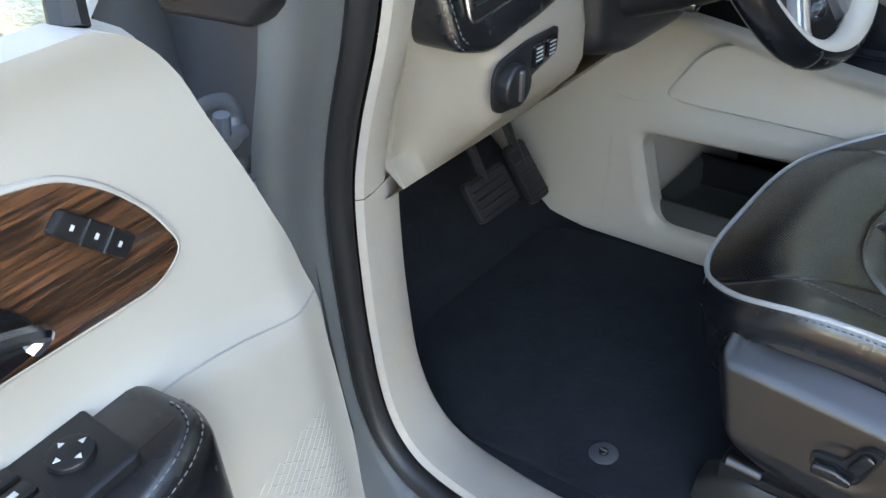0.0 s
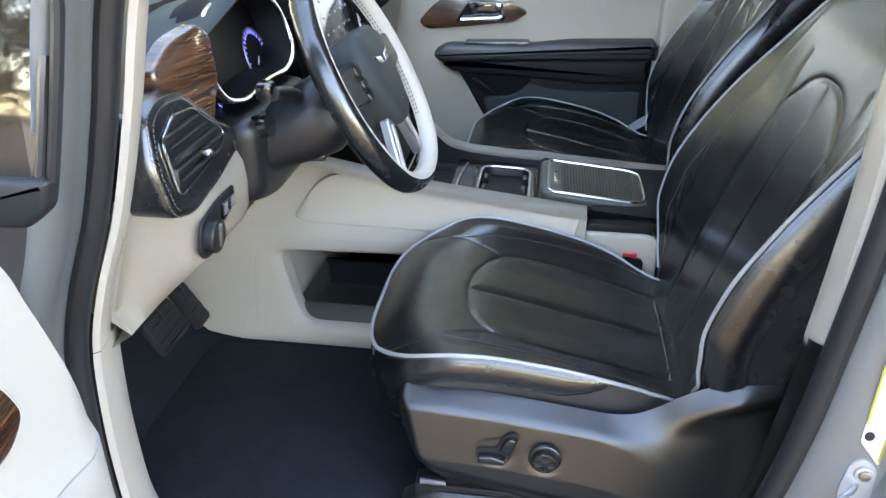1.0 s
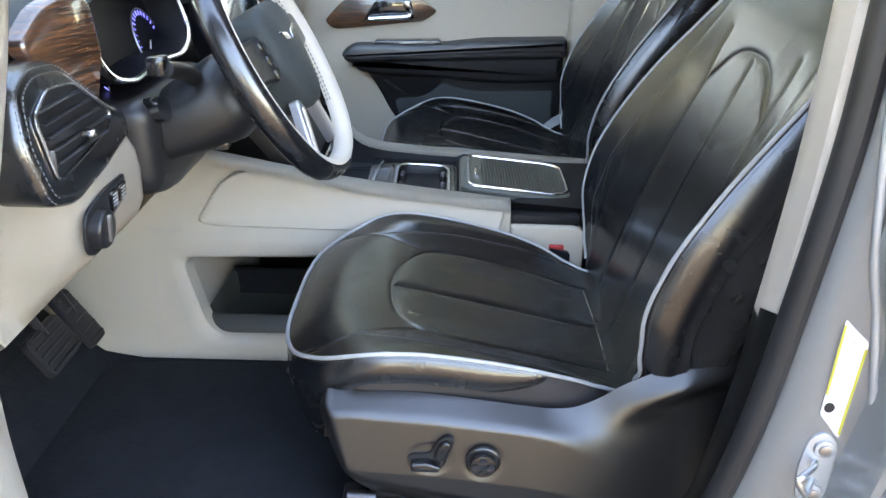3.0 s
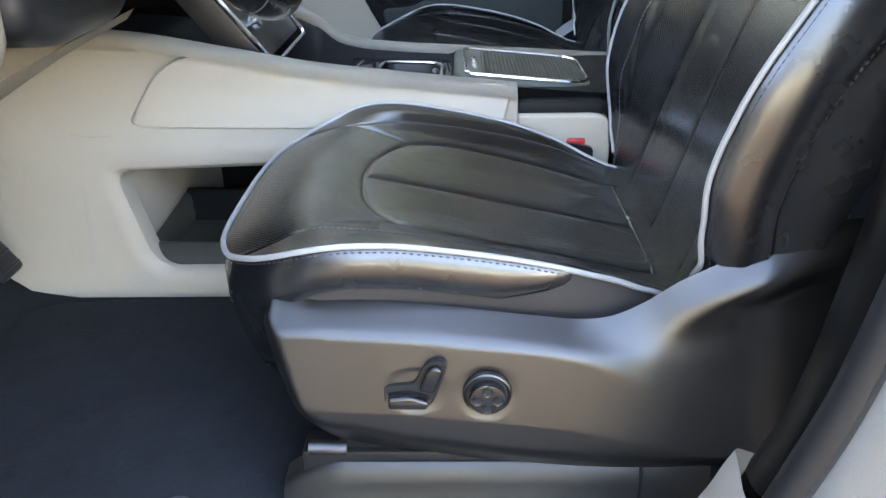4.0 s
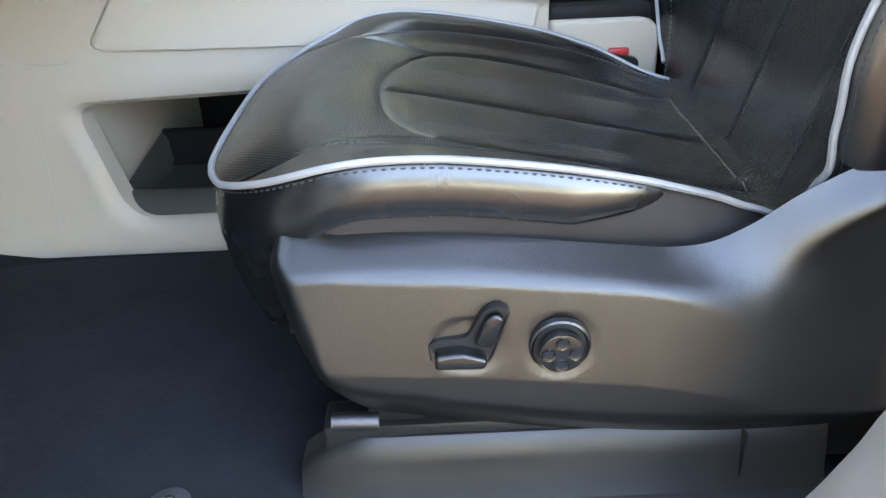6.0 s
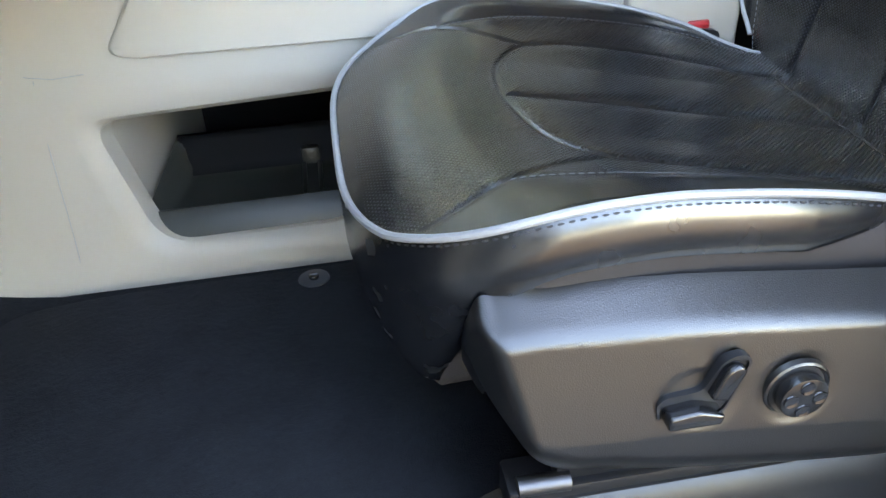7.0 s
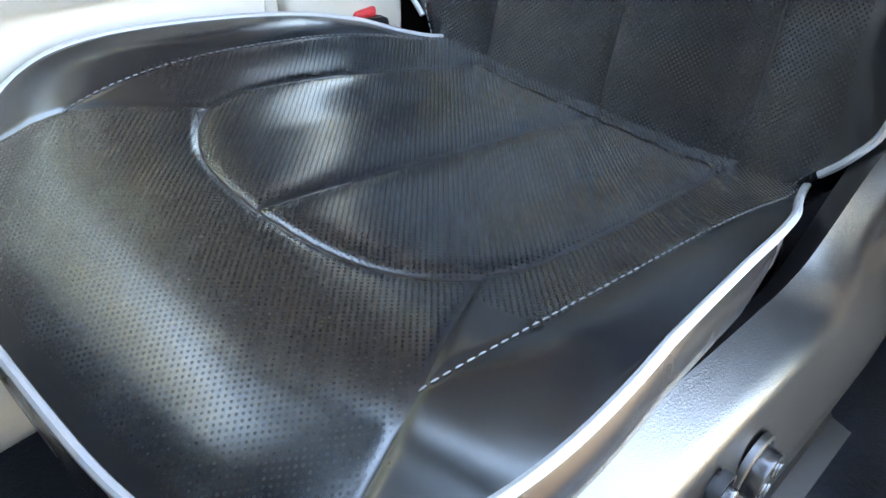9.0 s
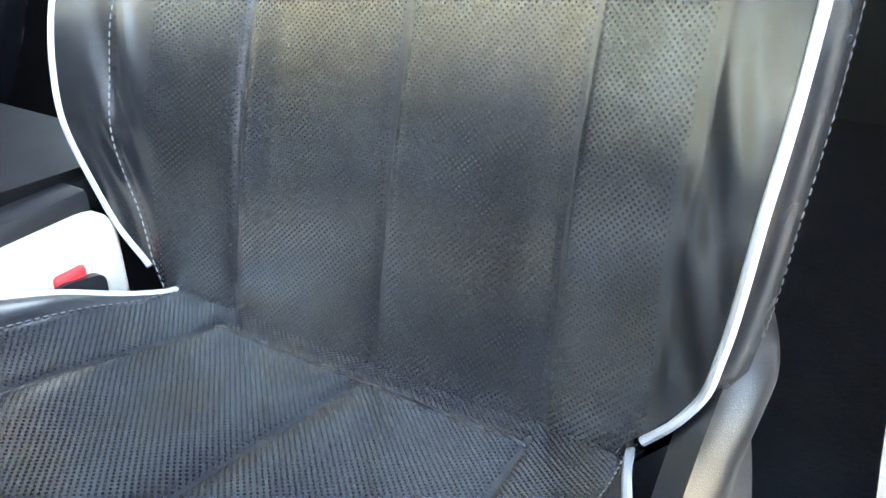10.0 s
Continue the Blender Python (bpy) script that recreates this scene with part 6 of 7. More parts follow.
for k in range(3):
    c = Vector((0.219, 1.0345)) + (Vector((0.177, 0.992)) - Vector((0.219, 1.0345))) * (0.18 + 0.32 * k)
    bm = bmesh.new()
    ax, ay = Vector((-0.70, -0.71)), Vector((0.71, -0.70))
    q = [c + ax * a + ay * b for a, b in ((-0.0012, -0.002), (0.0012, -0.002), (0.0012, 0.002), (-0.0012, 0.002))]
    prism(bm, [(p.x, p.y) for p in q], lambda u, v, w: on_door(u, v, 0.0122 + w), 0.0005)
    part("mark", bm, WHITE_MARK, mem, "small pale mark")
    if k < 2:
        c2 = c + (Vector((0.177, 0.992)) - Vector((0.219, 1.0345))) * 0.16
        bm = bmesh.new()
        q = [c2 + ax * a + ay * b for a, b in ((-0.0005, -0.009), (0.0005, -0.009), (0.0005, 0.009), (-0.0005, 0.009))]
        prism(bm, [(p.x, p.y) for p in q], lambda u, v, w: on_door(u, v, 0.0122 + w), 0.0008)
        part("switch_line", bm, STEEL, mem)
bm = bmesh.new()
prism(bm, rounded([(0.254, 0.962), (0.252, 0.985), (0.268, 1.004), (0.38, 1.02), (0.40, 0.975), (0.30, 0.958)], 0.014, 5), lambda u, v, w: on_door(u, v, 0.003 + w), 0.007, 0.002)
part("handle_cup", bm, PIANO, inlay, "black recess of the door handle")
bm = bmesh.new()
tube(bm, curve([on_door(0.262, 0.968, 0.013), on_door(0.256, 0.98, 0.02), on_door(0.30, 1.0, 0.028), on_door(0.37, 1.004, 0.02)], 20), 0.006, 8)
part("door_handle", bm, CHROME, inlay, "chrome inner door handle")
# armrest with switches
arm_out = rounded([(0.207, -0.06), (0.203, 0.055), (0.214, 0.080), (0.245, 0.100), (0.30, 0.113), (0.40, 0.118), (0.80, 0.118), (0.87, 0.09), (0.87, -0.06)], [0.03, 0.02, 0.02, 0.03, 0.03, 0.03, 0.04, 0.04, 0.03], 5)
bm = bmesh.new()
prism(bm, arm_out, lambda u, v, w: on_door(u - 0.012, 0.779 + w, v), 0.112, 0.02, 4)
arm = part("armrest", bm, PLAIN_HIDE, door, "black leather armrest with pale stitching", 50)
for ins in (0.005, 0.0135):
    line = []
    for k, p in enumerate(arm_out):
        a, b = arm_out[k - 1], arm_out[(k + 1) % len(arm_out)]
        t = Vector((b[0] - a[0], b[1] - a[1])).normalized()
        nrm = Vector((-t.y, t.x)) * (1 if turn_of(arm_out) > 0 else -1)
        if 0.03 < p[1] and p[0] < 0.6:
            u, v = p[0] + nrm.x * ins, p[1] + nrm.y * ins
            line.append(on_door(u - 0.012, 0.891 - 0.02 + math.sqrt(max(0, 0.02 ** 2 - (0.02 - ins) ** 2)) + 0.0008, v))
    bm = bmesh.new()
    stitches(bm, line)
    part("armrest_stitching", bm, THREAD, arm)
TOP = lambda u, v, w: on_door(u - 0.026, 0.890 + w, v - 0.012)
bm = bmesh.new()
prism(bm, rounded([(0.268, 0.010), (0.275, 0.082), (0.47, 0.085), (0.47, 0.010)], 0.008, 4), lambda u, v, w: TOP(u, v, w - 0.002), 0.010, 0.003)
plate = part("switch_plate", bm, SMOOTH_BLACK, arm, "black switch plate")
bm = bmesh.new()
prism(bm, [(0.300 + 0.0155 * math.cos(a), 0.044 + 0.0155 * math.sin(a)) for a in (2 * math.pi * k / 30 for k in range(30))], lambda u, v, w: TOP(u, v, w + 0.0075), 0.005, 0.002)
pad = part("mirror_pad", bm, SMOOTH_BLACK, plate, "round mirror adjuster")
for a in (0, 90, 180, 270):
    bm = bmesh.new()
    cx, cy = 0.300 + 0.0095 * math.cos(radians(a)), 0.044 + 0.0095 * math.sin(radians(a))
    prism(bm, [(cx + 0.0028 * math.cos(radians(a + k)), cy + 0.0028 * math.sin(radians(a + k))) for k in (0, 120, 240)], lambda u, v, w: TOP(u, v, w + 0.0126), 0.0004)
    part("arrow", bm, WHITE_MARK, pad, "small white arrow")
for k in range(3):
    for q in range(2):
        bm = bmesh.new()
        x0, y0 = 0.327 + 0.048 * q, 0.017 + 0.0192 * k
        prism(bm, rounded([(x0, y0), (x0 + 0.04, y0), (x0 + 0.04, y0 + 0.0145), (x0, y0 + 0.0145)], 0.003, 3), lambda u, v, w: TOP(u, v, w + 0.0075), 0.004, 0.0015)
        b = part("window_switch", bm, SMOOTH_BLACK, plate)
        bm = bmesh.new()
        prism(bm, [(x0 + 0.01, y0 + 0.005), (x0 + 0.016, y0 + 0.005), (x0 + 0.016, y0 + 0.0095), (x0 + 0.01, y0 + 0.0095)], lambda u, v, w: TOP(u, v, w + 0.0115), 0.0004)
        part("mark", bm, WHITE_MARK, b)
# speaker grille: raised lattice
bm = bmesh.new()
GR = [(0.028, 0.722), (0.075, 0.728), (0.2, 0.70), (0.34, 0.62), (0.36, 0.5), (0.004, 0.5), (0.008, 0.62)]
for k in range(46):
    for d in (1, -1):
        pts = []
        c0 = -0.35 + 0.0155 * k
        for q in range(60):
            s = 0.004 + 0.36 * q / 59
            z = 0.5 + (s - c0 - 0.0) * 0.9 if d == 1 else 0.5 + (c0 + 0.36 - s) * 0.9 + 0.0
            inside = False
            for (x1, y1), (x2, y2) in zip(GR, GR[1:] + GR[:1]):
                if (y1 > z) != (y2 > z) and s < (x2 - x1) * (z - y1) / (y2 - y1) + x1:
                    inside = not inside
            if inside:
                pts.append((s, z))
        if len(pts) > 2:
            tube(bm, [on_door(a, b, float(door_relief(a, b)) - 0.00085) for a, b in pts], 0.0011, 4)
part("speaker_grille", bm, DOOR_SKIN, door, "pale lattice speaker grille")
# outer skin, hinge end and window frame of the door
bm = bmesh.new()
SHELL = [(-0.05, 0.32), (-0.035, 0.75), (-0.015, 0.84), (0.02, 0.95), (0.055, 1.03), (0.09, 1.10), (1.1, 1.13), (1.1, 0.32)]
ring_mesh(bm, [[on_door(s, z, -0.045) for s, z in SHELL], [on_door(s - (0.012 if s < 0.5 else -0.01), z, -0.075) for s, z in SHELL], [on_door(s - (0.022 if s < 0.5 else -0.02), z, -0.135) for s, z in SHELL]])
part("door_shell", bm, PAINT, door, "grey metallic door shell")
bm = bmesh.new()
tube(bm, [on_door(0.205, 1.139, -0.02), on_door(0.5, 1.142, -0.02), on_door(1.05, 1.15, -0.02)], 0.007, 8)
tube(bm, [on_door(0.145, 1.125, -0.03), on_door(0.135, 1.16, -0.04), on_door(0.16, 1.35, -0.10), on_door(0.2, 1.52, -0.15)], 0.013, 8)
tube(bm, [on_door(0.2, 1.52, -0.15), on_door(0.6, 1.60, -0.16), on_door(1.0, 1.6, -0.16), on_door(1.06, 1.14, -0.03)], 0.013, 8)
frame_ob = part("window_frame", bm, RUBBER, door, "black window frame and belt seal")
bm = bmesh.new()
ring_mesh(bm, [[on_door(0.145, 1.13, -0.035), on_door(0.2, 1.52, -0.15)], [on_door(1.05, 1.14, -0.035), on_door(1.0, 1.6, -0.16)]], closed=False, ends=False)
pane = part("pane", bm, GLASS, frame_ob, "tinted door glass")
pane.visible_shadow = False
for z, s0 in ((0.985, 0.002), (0.914, -0.012)):
    bm = bmesh.new()
    loop = [on_door(s0 + a, z + b, -0.10 + c) for a, b, c in ((0.02, 0.012, 0.0), (-0.01, 0.014, -0.01), (-0.038, 0.006, -0.012), (-0.046, -0.012, -0.012), (-0.03, -0.026, -0.005), (0.02, -0.022, 0.0))]
    tube(bm, curve(loop, 30), 0.0085, 8, flat=0.45, up=(1, 0, 0))
    hg = part("hinge", bm, HINGE_PAINT, door, "dark grey painted door hinge")
    part("hinge_leaf", boxed(-0.445, -0.415, -0.60, -0.55, z - 0.03, z - 0.016, bevel=0.005), HINGE_PAINT, hg)
    bm = bmesh.new()
    tube(bm, [on_door(s0 - 0.012, z - 0.012, -0.097), on_door(s0 - 0.012, z + 0.008, -0.093)], 0.008, 8)
    part("hinge_bolt", bm, SHADED_PAINT, hg)
# ---- front pillar, quarter glass and wing, seen from outside ----
bm = bmesh.new()
ring_mesh(bm, [[(-0.395, y, 0.30), (-0.43, y, 0.60), (-0.44, y, 0.85), (-0.41, y, 0.98), (-0.36, y, 1.10)] for y in (-0.49, -0.51)] , closed=False, ends=False)
ring_mesh(bm, [[(-0.39, -0.49, 0.30), (-0.425, -0.49, 0.60), (-0.435, -0.49, 0.85), (-0.405, -0.49, 0.98), (-0.355, -0.49, 1.10)],
               [(-0.48, -0.50, 0.30), (-0.50, -0.50, 0.60), (-0.51, -0.50, 0.85), (-0.50, -0.50, 0.98), (-0.47, -0.50, 1.10)],
               [(-0.54, -0.52, 0.30), (-0.56, -0.52, 0.60), (-0.56, -0.52, 0.85), (-0.56, -0.52, 0.98), (-0.56, -0.52, 1.10)],
               [(-0.56, -0.60, 0.30), (-0.58, -0.60, 0.60), (-0.58, -0.60, 0.85), (-0.58, -0.60, 0.98), (-0.58, -0.58, 1.10)]], closed=False, ends=False)
bmesh.ops.solidify(bm, geom=bm.faces[:], thickness=0.003)
# Pillar's shade is put into its darker paint.
solid("hinge_pillar", bm, SHADED_PAINT, "hinge pillar behind the open door, grey paint darkened for shade", "car body")
bm = bmesh.new()
rings = []
for x in np.linspace(-1.9, -0.56, 14):
    rings.append([(x, -0.52, 1.10), (x, -0.56, 1.105), (x, -0.60, 1.06), (x, -0.615, 0.9), (x, -0.61, 0.6), (x, -0.57, 0.3)])
ring_mesh(bm, rings, closed=False, ends=False)
bmesh.ops.solidify(bm, geom=bm.faces[:], thickness=0.003)
solid("front_wing", bm, PAINT, "grey metallic front wing", "car body")
quarter = thing("window_1", (-0.5, -0.55, 1.1), "dark quarter window with black frame ahead of the door", "window", "", "structure")
DARK_GLASS = surface("dark privacy glass", (0.010, 0.012, 0.012), 0.03, grain=100, relief=0.0, spec=1.0, rough_var=0.01, coat=1.0)
bm = bmesh.new()
bm.faces.new([bm.verts.new(p) for p in ((-0.74, -0.568, 1.125), (-0.338, -0.568, 1.125), (-0.312, -0.553, 1.22), (-0.292, -0.536, 1.325), (-0.347, -0.540, 1.300))])
bmesh.ops.solidify(bm, geom=bm.faces[:], thickness=0.004)
part("pane", bm, DARK_GLASS, quarter, "dark mirroring glass", 60)
SIDE = [(-0.318, 1.125), (-0.3085, 1.16), (-0.2935, 1.22), (-0.281, 1.28), (-0.272, 1.345)]
bm = bmesh.new()
tube(bm, [(x - 0.004, -0.559 + 0.05 * max(0, z - 1.2), z) for x, z in SIDE], 0.0065, 8)
tube(bm, [(-0.80, -0.556, 1.06), (-0.347, -0.549, 1.302), (-0.27, -0.544, 1.343)], 0.008, 8)
tube(bm, [(-0.80, -0.565, 1.122), (-0.325, -0.565, 1.122)], 0.008, 8)
part("window_frame", bm, RUBBER, quarter, "black window frame")
bm = bmesh.new()
tube(bm, [(x - 0.0155, -0.5625 + 0.05 * max(0, z - 1.2), z) for x, z in SIDE[:-2]] + [(-0.3055, -0.5555, 1.245)], 0.0052, 8)
part("bright_strip", bm, GUNMETAL, quarter, "satin grey strip beside the glass")
bm = bmesh.new()
prism(bm, rounded([(-0.48, 1.07), (-0.352, 1.075), (-0.328, 1.095), (-0.318, 1.128), (-0.48, 1.13)], 0.008, 4), lambda u, v, w: Vector((u, -0.552 - w, v)), 0.024, 0.008, 3)
part("corner_cap", bm, RUBBER, quarter, "black corner cap")
bm = bmesh.new()
bar = [((-0.98, 0.965), 0.0), ((-0.347, 1.312), 0.0), ((-0.265, 1.357), 0.0), ((-0.10, 1.45), 0.0), ((0.05, 1.54), 0.0)]
rings = []
for (x, z), _ in bar:
    rings.append([(x, -0.552, z), (x - 0.006, -0.556, z + 0.012), (x - 0.016, -0.548, z + 0.034), (x - 0.026, -0.525, z + 0.058), (x - 0.036, -0.47, z + 0.085), (x - 0.03, -0.43, z + 0.09)])
ring_mesh(bm, rings, closed=False, ends=False)
bmesh.ops.solidify(bm, geom=bm.faces[:], thickness=0.003)
solid("a_pillar", bm, PAINT, "grey metallic front pillar beside the windscreen", "car body")

# ---- middle pillar behind the driver's door ----
bm = bmesh.new()
rings = []
for p in curve([(0.410, 0, 0.592), (0.418, 0, 0.61), (0.43, 0, 0.64), (0.441, 0, 0.69), (0.452, 0, 0.76), (0.462, 0, 0.84), (0.467, 0, 0.915)], 24):
    rings.append([(p.x + 0.05, -0.345, p.z + 0.004), (p.x + 0.012, -0.368, p.z - 0.004), (p.x, -0.388, p.z), (p.x - 0.006, -0.415, p.z + 0.010), (p.x - 0.008, -0.436, p.z + 0.018), (p.x - 0.002, -0.447, p.z + 0.02), (p.x + 0.02, -0.45, p.z + 0.02)])
ring_mesh(bm, rings, closed=False, ends=False)
bmesh.ops.solidify(bm, geom=bm.faces[:], thickness=0.003)
solid("b_pillar_lower_trim", bm, GRAIN_BLACK, "black grained plastic lower pillar trim", "pillar trim")
bm = bmesh.new()
rings = []
for p in curve([(0.464, 0, 0.912), (0.472, 0, 1.02), (0.477, 0, 1.139), (0.477, 0, 1.368), (0.468, 0, 1.62)], 24):
    rings.append([(p.x + 0.055, -0.34, p.z + 0.014), (p.x + 0.008, -0.385, p.z + 0.010), (p.x - 0.003, -0.40, p.z + 0.006), (p.x - 0.004, -0.42, p.z), (p.x - 0.001, -0.442, p.z - 0.006), (p.x + 0.008, -0.450, p.z - 0.01), (p.x + 0.03, -0.452, p.z - 0.01)])
ring_mesh(bm, rings, closed=False, ends=False)
bmesh.ops.solidify(bm, geom=bm.faces[:], thickness=0.003)
solid("b_pillar_upper_trim", bm, BEIGE_HIDE, "pale beige upper pillar trim", "pillar trim")
# painted outer face of the pillar
bm = bmesh.new()
rings = []
for z in np.linspace(0.28, 1.62, 60):
    b = float(spline(z, [(0.28, 0.22), (0.4, 0.29), (0.5, 0.355), (0.575, 0.397), (0.64, 0.42), (0.722, 0.445), (0.83, 0.465), (0.944, 0.478), (1.097, 0.492), (1.2, 0.495), (1.35, 0.494), (1.62, 0.485)]))
    k = float(step(0.90, 1.05, z))
    rings.append([(b + 0.004, -0.455, z), (b + 0.012, -0.468, z), (b + 0.028, -0.480, z), (b + 0.045, -0.486, z), (b + 0.085 - 0.05 * k, -0.490, z), (b + 0.092 - 0.048 * k, -0.500, z), (b + 0.095 - 0.046 * k, -0.524, z),
                  (b + 0.102 - 0.044 * k, -0.534, z), (b + 0.112 - 0.042 * k, -0.535, z), (b + 0.120 - 0.042 * k, -0.527, z), (b + 0.135 - 0.042 * k, -0.525, z), (b + 0.142 - 0.042 * k, -0.535, z), (b + 0.150 - 0.042 * k, -0.56, z), (b + 0.165 - 0.042 * k, -0.57, z), (b + 0.5, -0.58, z)])
ring_mesh(bm, rings, closed=False, ends=False)
bmesh.ops.solidify(bm, geom=bm.faces[:], thickness=0.003)
solid("b_pillar", bm, PAINT, "grey metallic middle pillar with pressed edges", "car body")
# pressed ribs of the pillar
for line in ([(0.573, -0.491, 0.79), (0.556, -0.491, 0.88), (0.541, -0.489, 0.955), (0.526, -0.487, 1.015), (0.512, -0.483, 1.112), (0.503, -0.478, 1.21), (0.499, -0.475, 1.30), (0.492, -0.472, 1.60)],
             [(0.546, -0.490, 1.0), (0.560, -0.491, 0.955), (0.574, -0.493, 0.918), (0.578, -0.493, 0.925), (0.572, -0.494, 0.975), (0.558, -0.497, 1.036), (0.546, -0.500, 1.127), (0.539, -0.502, 1.211), (0.534, -0.503, 1.271), (0.525, -0.503, 1.60)]):
    bm = bmesh.new()
    tube(bm, curve(line, 80), 0.0045, 10)
    solid("b_pillar_rib", bm, PAINT, "pressed rib of the grey metallic middle pillar", "car body")
# placard
ON = lambda u, v, w: Vector((u, -0.4868 - 0.12 * (u - 0.52) - w, v))
placard = thing("tyre_placard", (0.527, -0.489, 0.81), "white and yellow tyre pressure sticker on the painted pillar", "sticker")
lab = [(0.514, 0.953), (0.541, 0.928), (0.537, 0.812), (0.513, 0.841)]
bm = bmesh.new()
prism(bm, rounded(lab, 0.003, 2), ON, 0.0008)
part("sheet", bm, WHITE_MARK, placard)
for side in (0, 1):
    bm = bmesh.new()
    a, b = (Vector(lab[0]), Vector(lab[3])) if side == 0 else (Vector(lab[1]), Vector(lab[2]))
    a, b = a + (b - a) * 0.06, b + (a - b) * (0.22 if side == 0 else 0.05)
    o = Vector((0.0024, 0)) * (1 if side == 0 else -1)
    prism(bm, [a, b, b + o, a + o], lambda u, v, w: ON(u, v, 0.0008 + w), 0.0005)
    part("yellow_band", bm, YELLOW_MARK, placard, "yellow band")
for k in range(9):
    f = 0.12 + 0.085 * k
    a = Vector(lab[0]) + (Vector(lab[3]) - Vector(lab[0])) * f
    b = Vector(lab[1]) + (Vector(lab[2]) - Vector(lab[1])) * f
    p, q = a + (b - a) * 0.32, a + (b - a) * (0.66 - 0.1 * (k % 3 == 1))
    bm = bmesh.new()
    prism(bm, [p, q, q + Vector((0, 0.0022)), p + Vector((0, 0.0022))], lambda u, v, w: ON(u, v, 0.0008 + w), 0.0005)
    part("bar", bm, GREY_MARK, placard)
bm = bmesh.new()
prism(bm, [(0.520 + 0.005 * math.cos(a), 0.850 + 0.006 * math.sin(a)) for a in (2 * math.pi * k / 20 for k in range(20))], lambda u, v, w: ON(u, v, 0.0012 + w), 0.0005)
part("dot", bm, RUBBER, placard)
# latch striker: a painted base with a wire loop standing off it
striker = thing("door_striker", (0.520, -0.488, 0.762), "bare steel door latch striker on the painted pillar", "latch striker")
bm = bmesh.new()
prism(bm, rounded([(0.503, 0.772), (0.508, 0.812), (0.523, 0.822), (0.538, 0.808), (0.538, 0.735), (0.524, 0.722), (0.508, 0.732)], 0.012, 5), lambda u, v, w: ON(u, v, w), 0.004, 0.0015)
part("plate", bm, PAINT, striker, "grey painted striker base")
for u, v in ((0.524, 0.801), (0.523, 0.743)):
    for r, w0, name in ((0.0105, 0.0038, "washer"), (0.0065, 0.006, "screw")):
        bm = bmesh.new()
        prism(bm, [(u + r * math.cos(a), v + r * math.sin(a)) for a in (2 * math.pi * k / 18 for k in range(18))], lambda a, b, w: ON(a, b, w0 + w), 0.004, 0.0015)
        part(name, bm, STEEL if name == "screw" else PAINT, striker)
bm = bmesh.new()
tube(bm, curve([ON(0.522, 0.784, 0.0), ON(0.512, 0.784, 0.016), ON(0.494, 0.785, 0.034), ON(0.490, 0.781, 0.037), ON(0.496, 0.770, 0.036), ON(0.504, 0.760, 0.030), ON(0.514, 0.758, 0.014), ON(0.524, 0.758, 0.0)], 50), 0.0036, 10)
part("loop", bm, ZINC, striker, "bright zinc steel loop")

# ---- passenger's side of the cabin ----
PY = 2 * MID + 0.33
pdoor = thing("passenger_door", (0.1, PY, 0.4), "closed beige car door with wood inlay, chrome handle and black armrest", "car door")
bm = bmesh.new()
Xs, Zs = np.meshgrid(np.linspace(-0.34, 0.475, 40), np.linspace(0.45, 1.10, 40))
Ys = PY - 0.012 * step(0.9, 0.82, Zs) - 0.01 * np.exp(-((Zs - 1.09) / 0.03) ** 2) + 0.02 * step(-0.22, -0.34, Xs)
sheet(bm, Xs, Ys, Zs, back=(0, 0.05, 0))
part("inner_panel", bm, BEIGE, pdoor, "light beige door panel")
pw = rounded([(-0.255, 0.955), (-0.21, 1.005), (-0.165, 1.036), (-0.04, 1.042), (0.03, 1.028), (0.085, 0.992), (0.04, 0.962), (-0.10, 0.945), (-0.225, 0.932)], 0.015, 4)
PF = lambda u, v, w: Vector((u, PY - 0.0015 - w, v))
bm = bmesh.new()
prism(bm, pw, PF, 0.006, 0.002)
pin = part("wood_inlay", bm, WOOD, pdoor, "dark striped wood inlay")
bm = bmesh.new()
prism(bm, rounded([(-0.14, 0.958), (-0.10, 1.02), (0.005, 1.022), (0.015, 0.965)], 0.012, 4), lambda u, v, w: PF(u, v, 0.005 + w), 0.005, 0.002)
part("handle_cup", bm, PIANO, pin, "black handle recess")
bm = bmesh.new()
tube(bm, curve([PF(-0.12, 0.966, 0.02), PF(-0.06, 0.972, 0.026), PF(0.0, 0.978, 0.022), PF(0.004, 1.005, 0.02)], 20), 0.007, 8)
part("door_handle", bm, CHROME, pin, "chrome inner door handle")
part("lock_tab", boxed(-0.015, 0.003, PY - 0.03, PY - 0.008, 1.0, 1.02, bevel=0.003), CHROME, pin)
bm = bmesh.new()
lowp = rounded([(-0.19, 0.875), (0.465, 0.895), (0.465, 0.58), (0.02, 0.58), (-0.06, 0.70), (-0.11, 0.795)], [0.02, 0.01, 0.01, 0.05, 0.05, 0.05], 5)
prism(bm, lowp, PF, 0.030, 0.010, 3)
part("pocket_panel", bm, DECK, pdoor, "black door pocket panel", 20)
bm = bmesh.new()
prism(bm, rounded([(-0.205, 0.868), (-0.165, 0.896), (0.10, 0.903), (0.22, 0.918), (0.468, 0.927), (0.468, 0.872), (0.2, 0.862), (-0.18, 0.842)], [0.02, 0.02, 0.03, 0.03, 0.01, 0.01, 0.03, 0.02], 5), PF, 0.068, 0.018, 4)
parm = part("armrest", bm, DULL_HIDE, pdoor, "black leather armrest", 20)
bm = bmesh.new()
tube(bm, curve([PF(-0.19, 0.860, 0.064), PF(0.0, 0.872, 0.069), PF(0.2, 0.884, 0.069), PF(0.465, 0.895, 0.069)], 30), 0.003, 6)
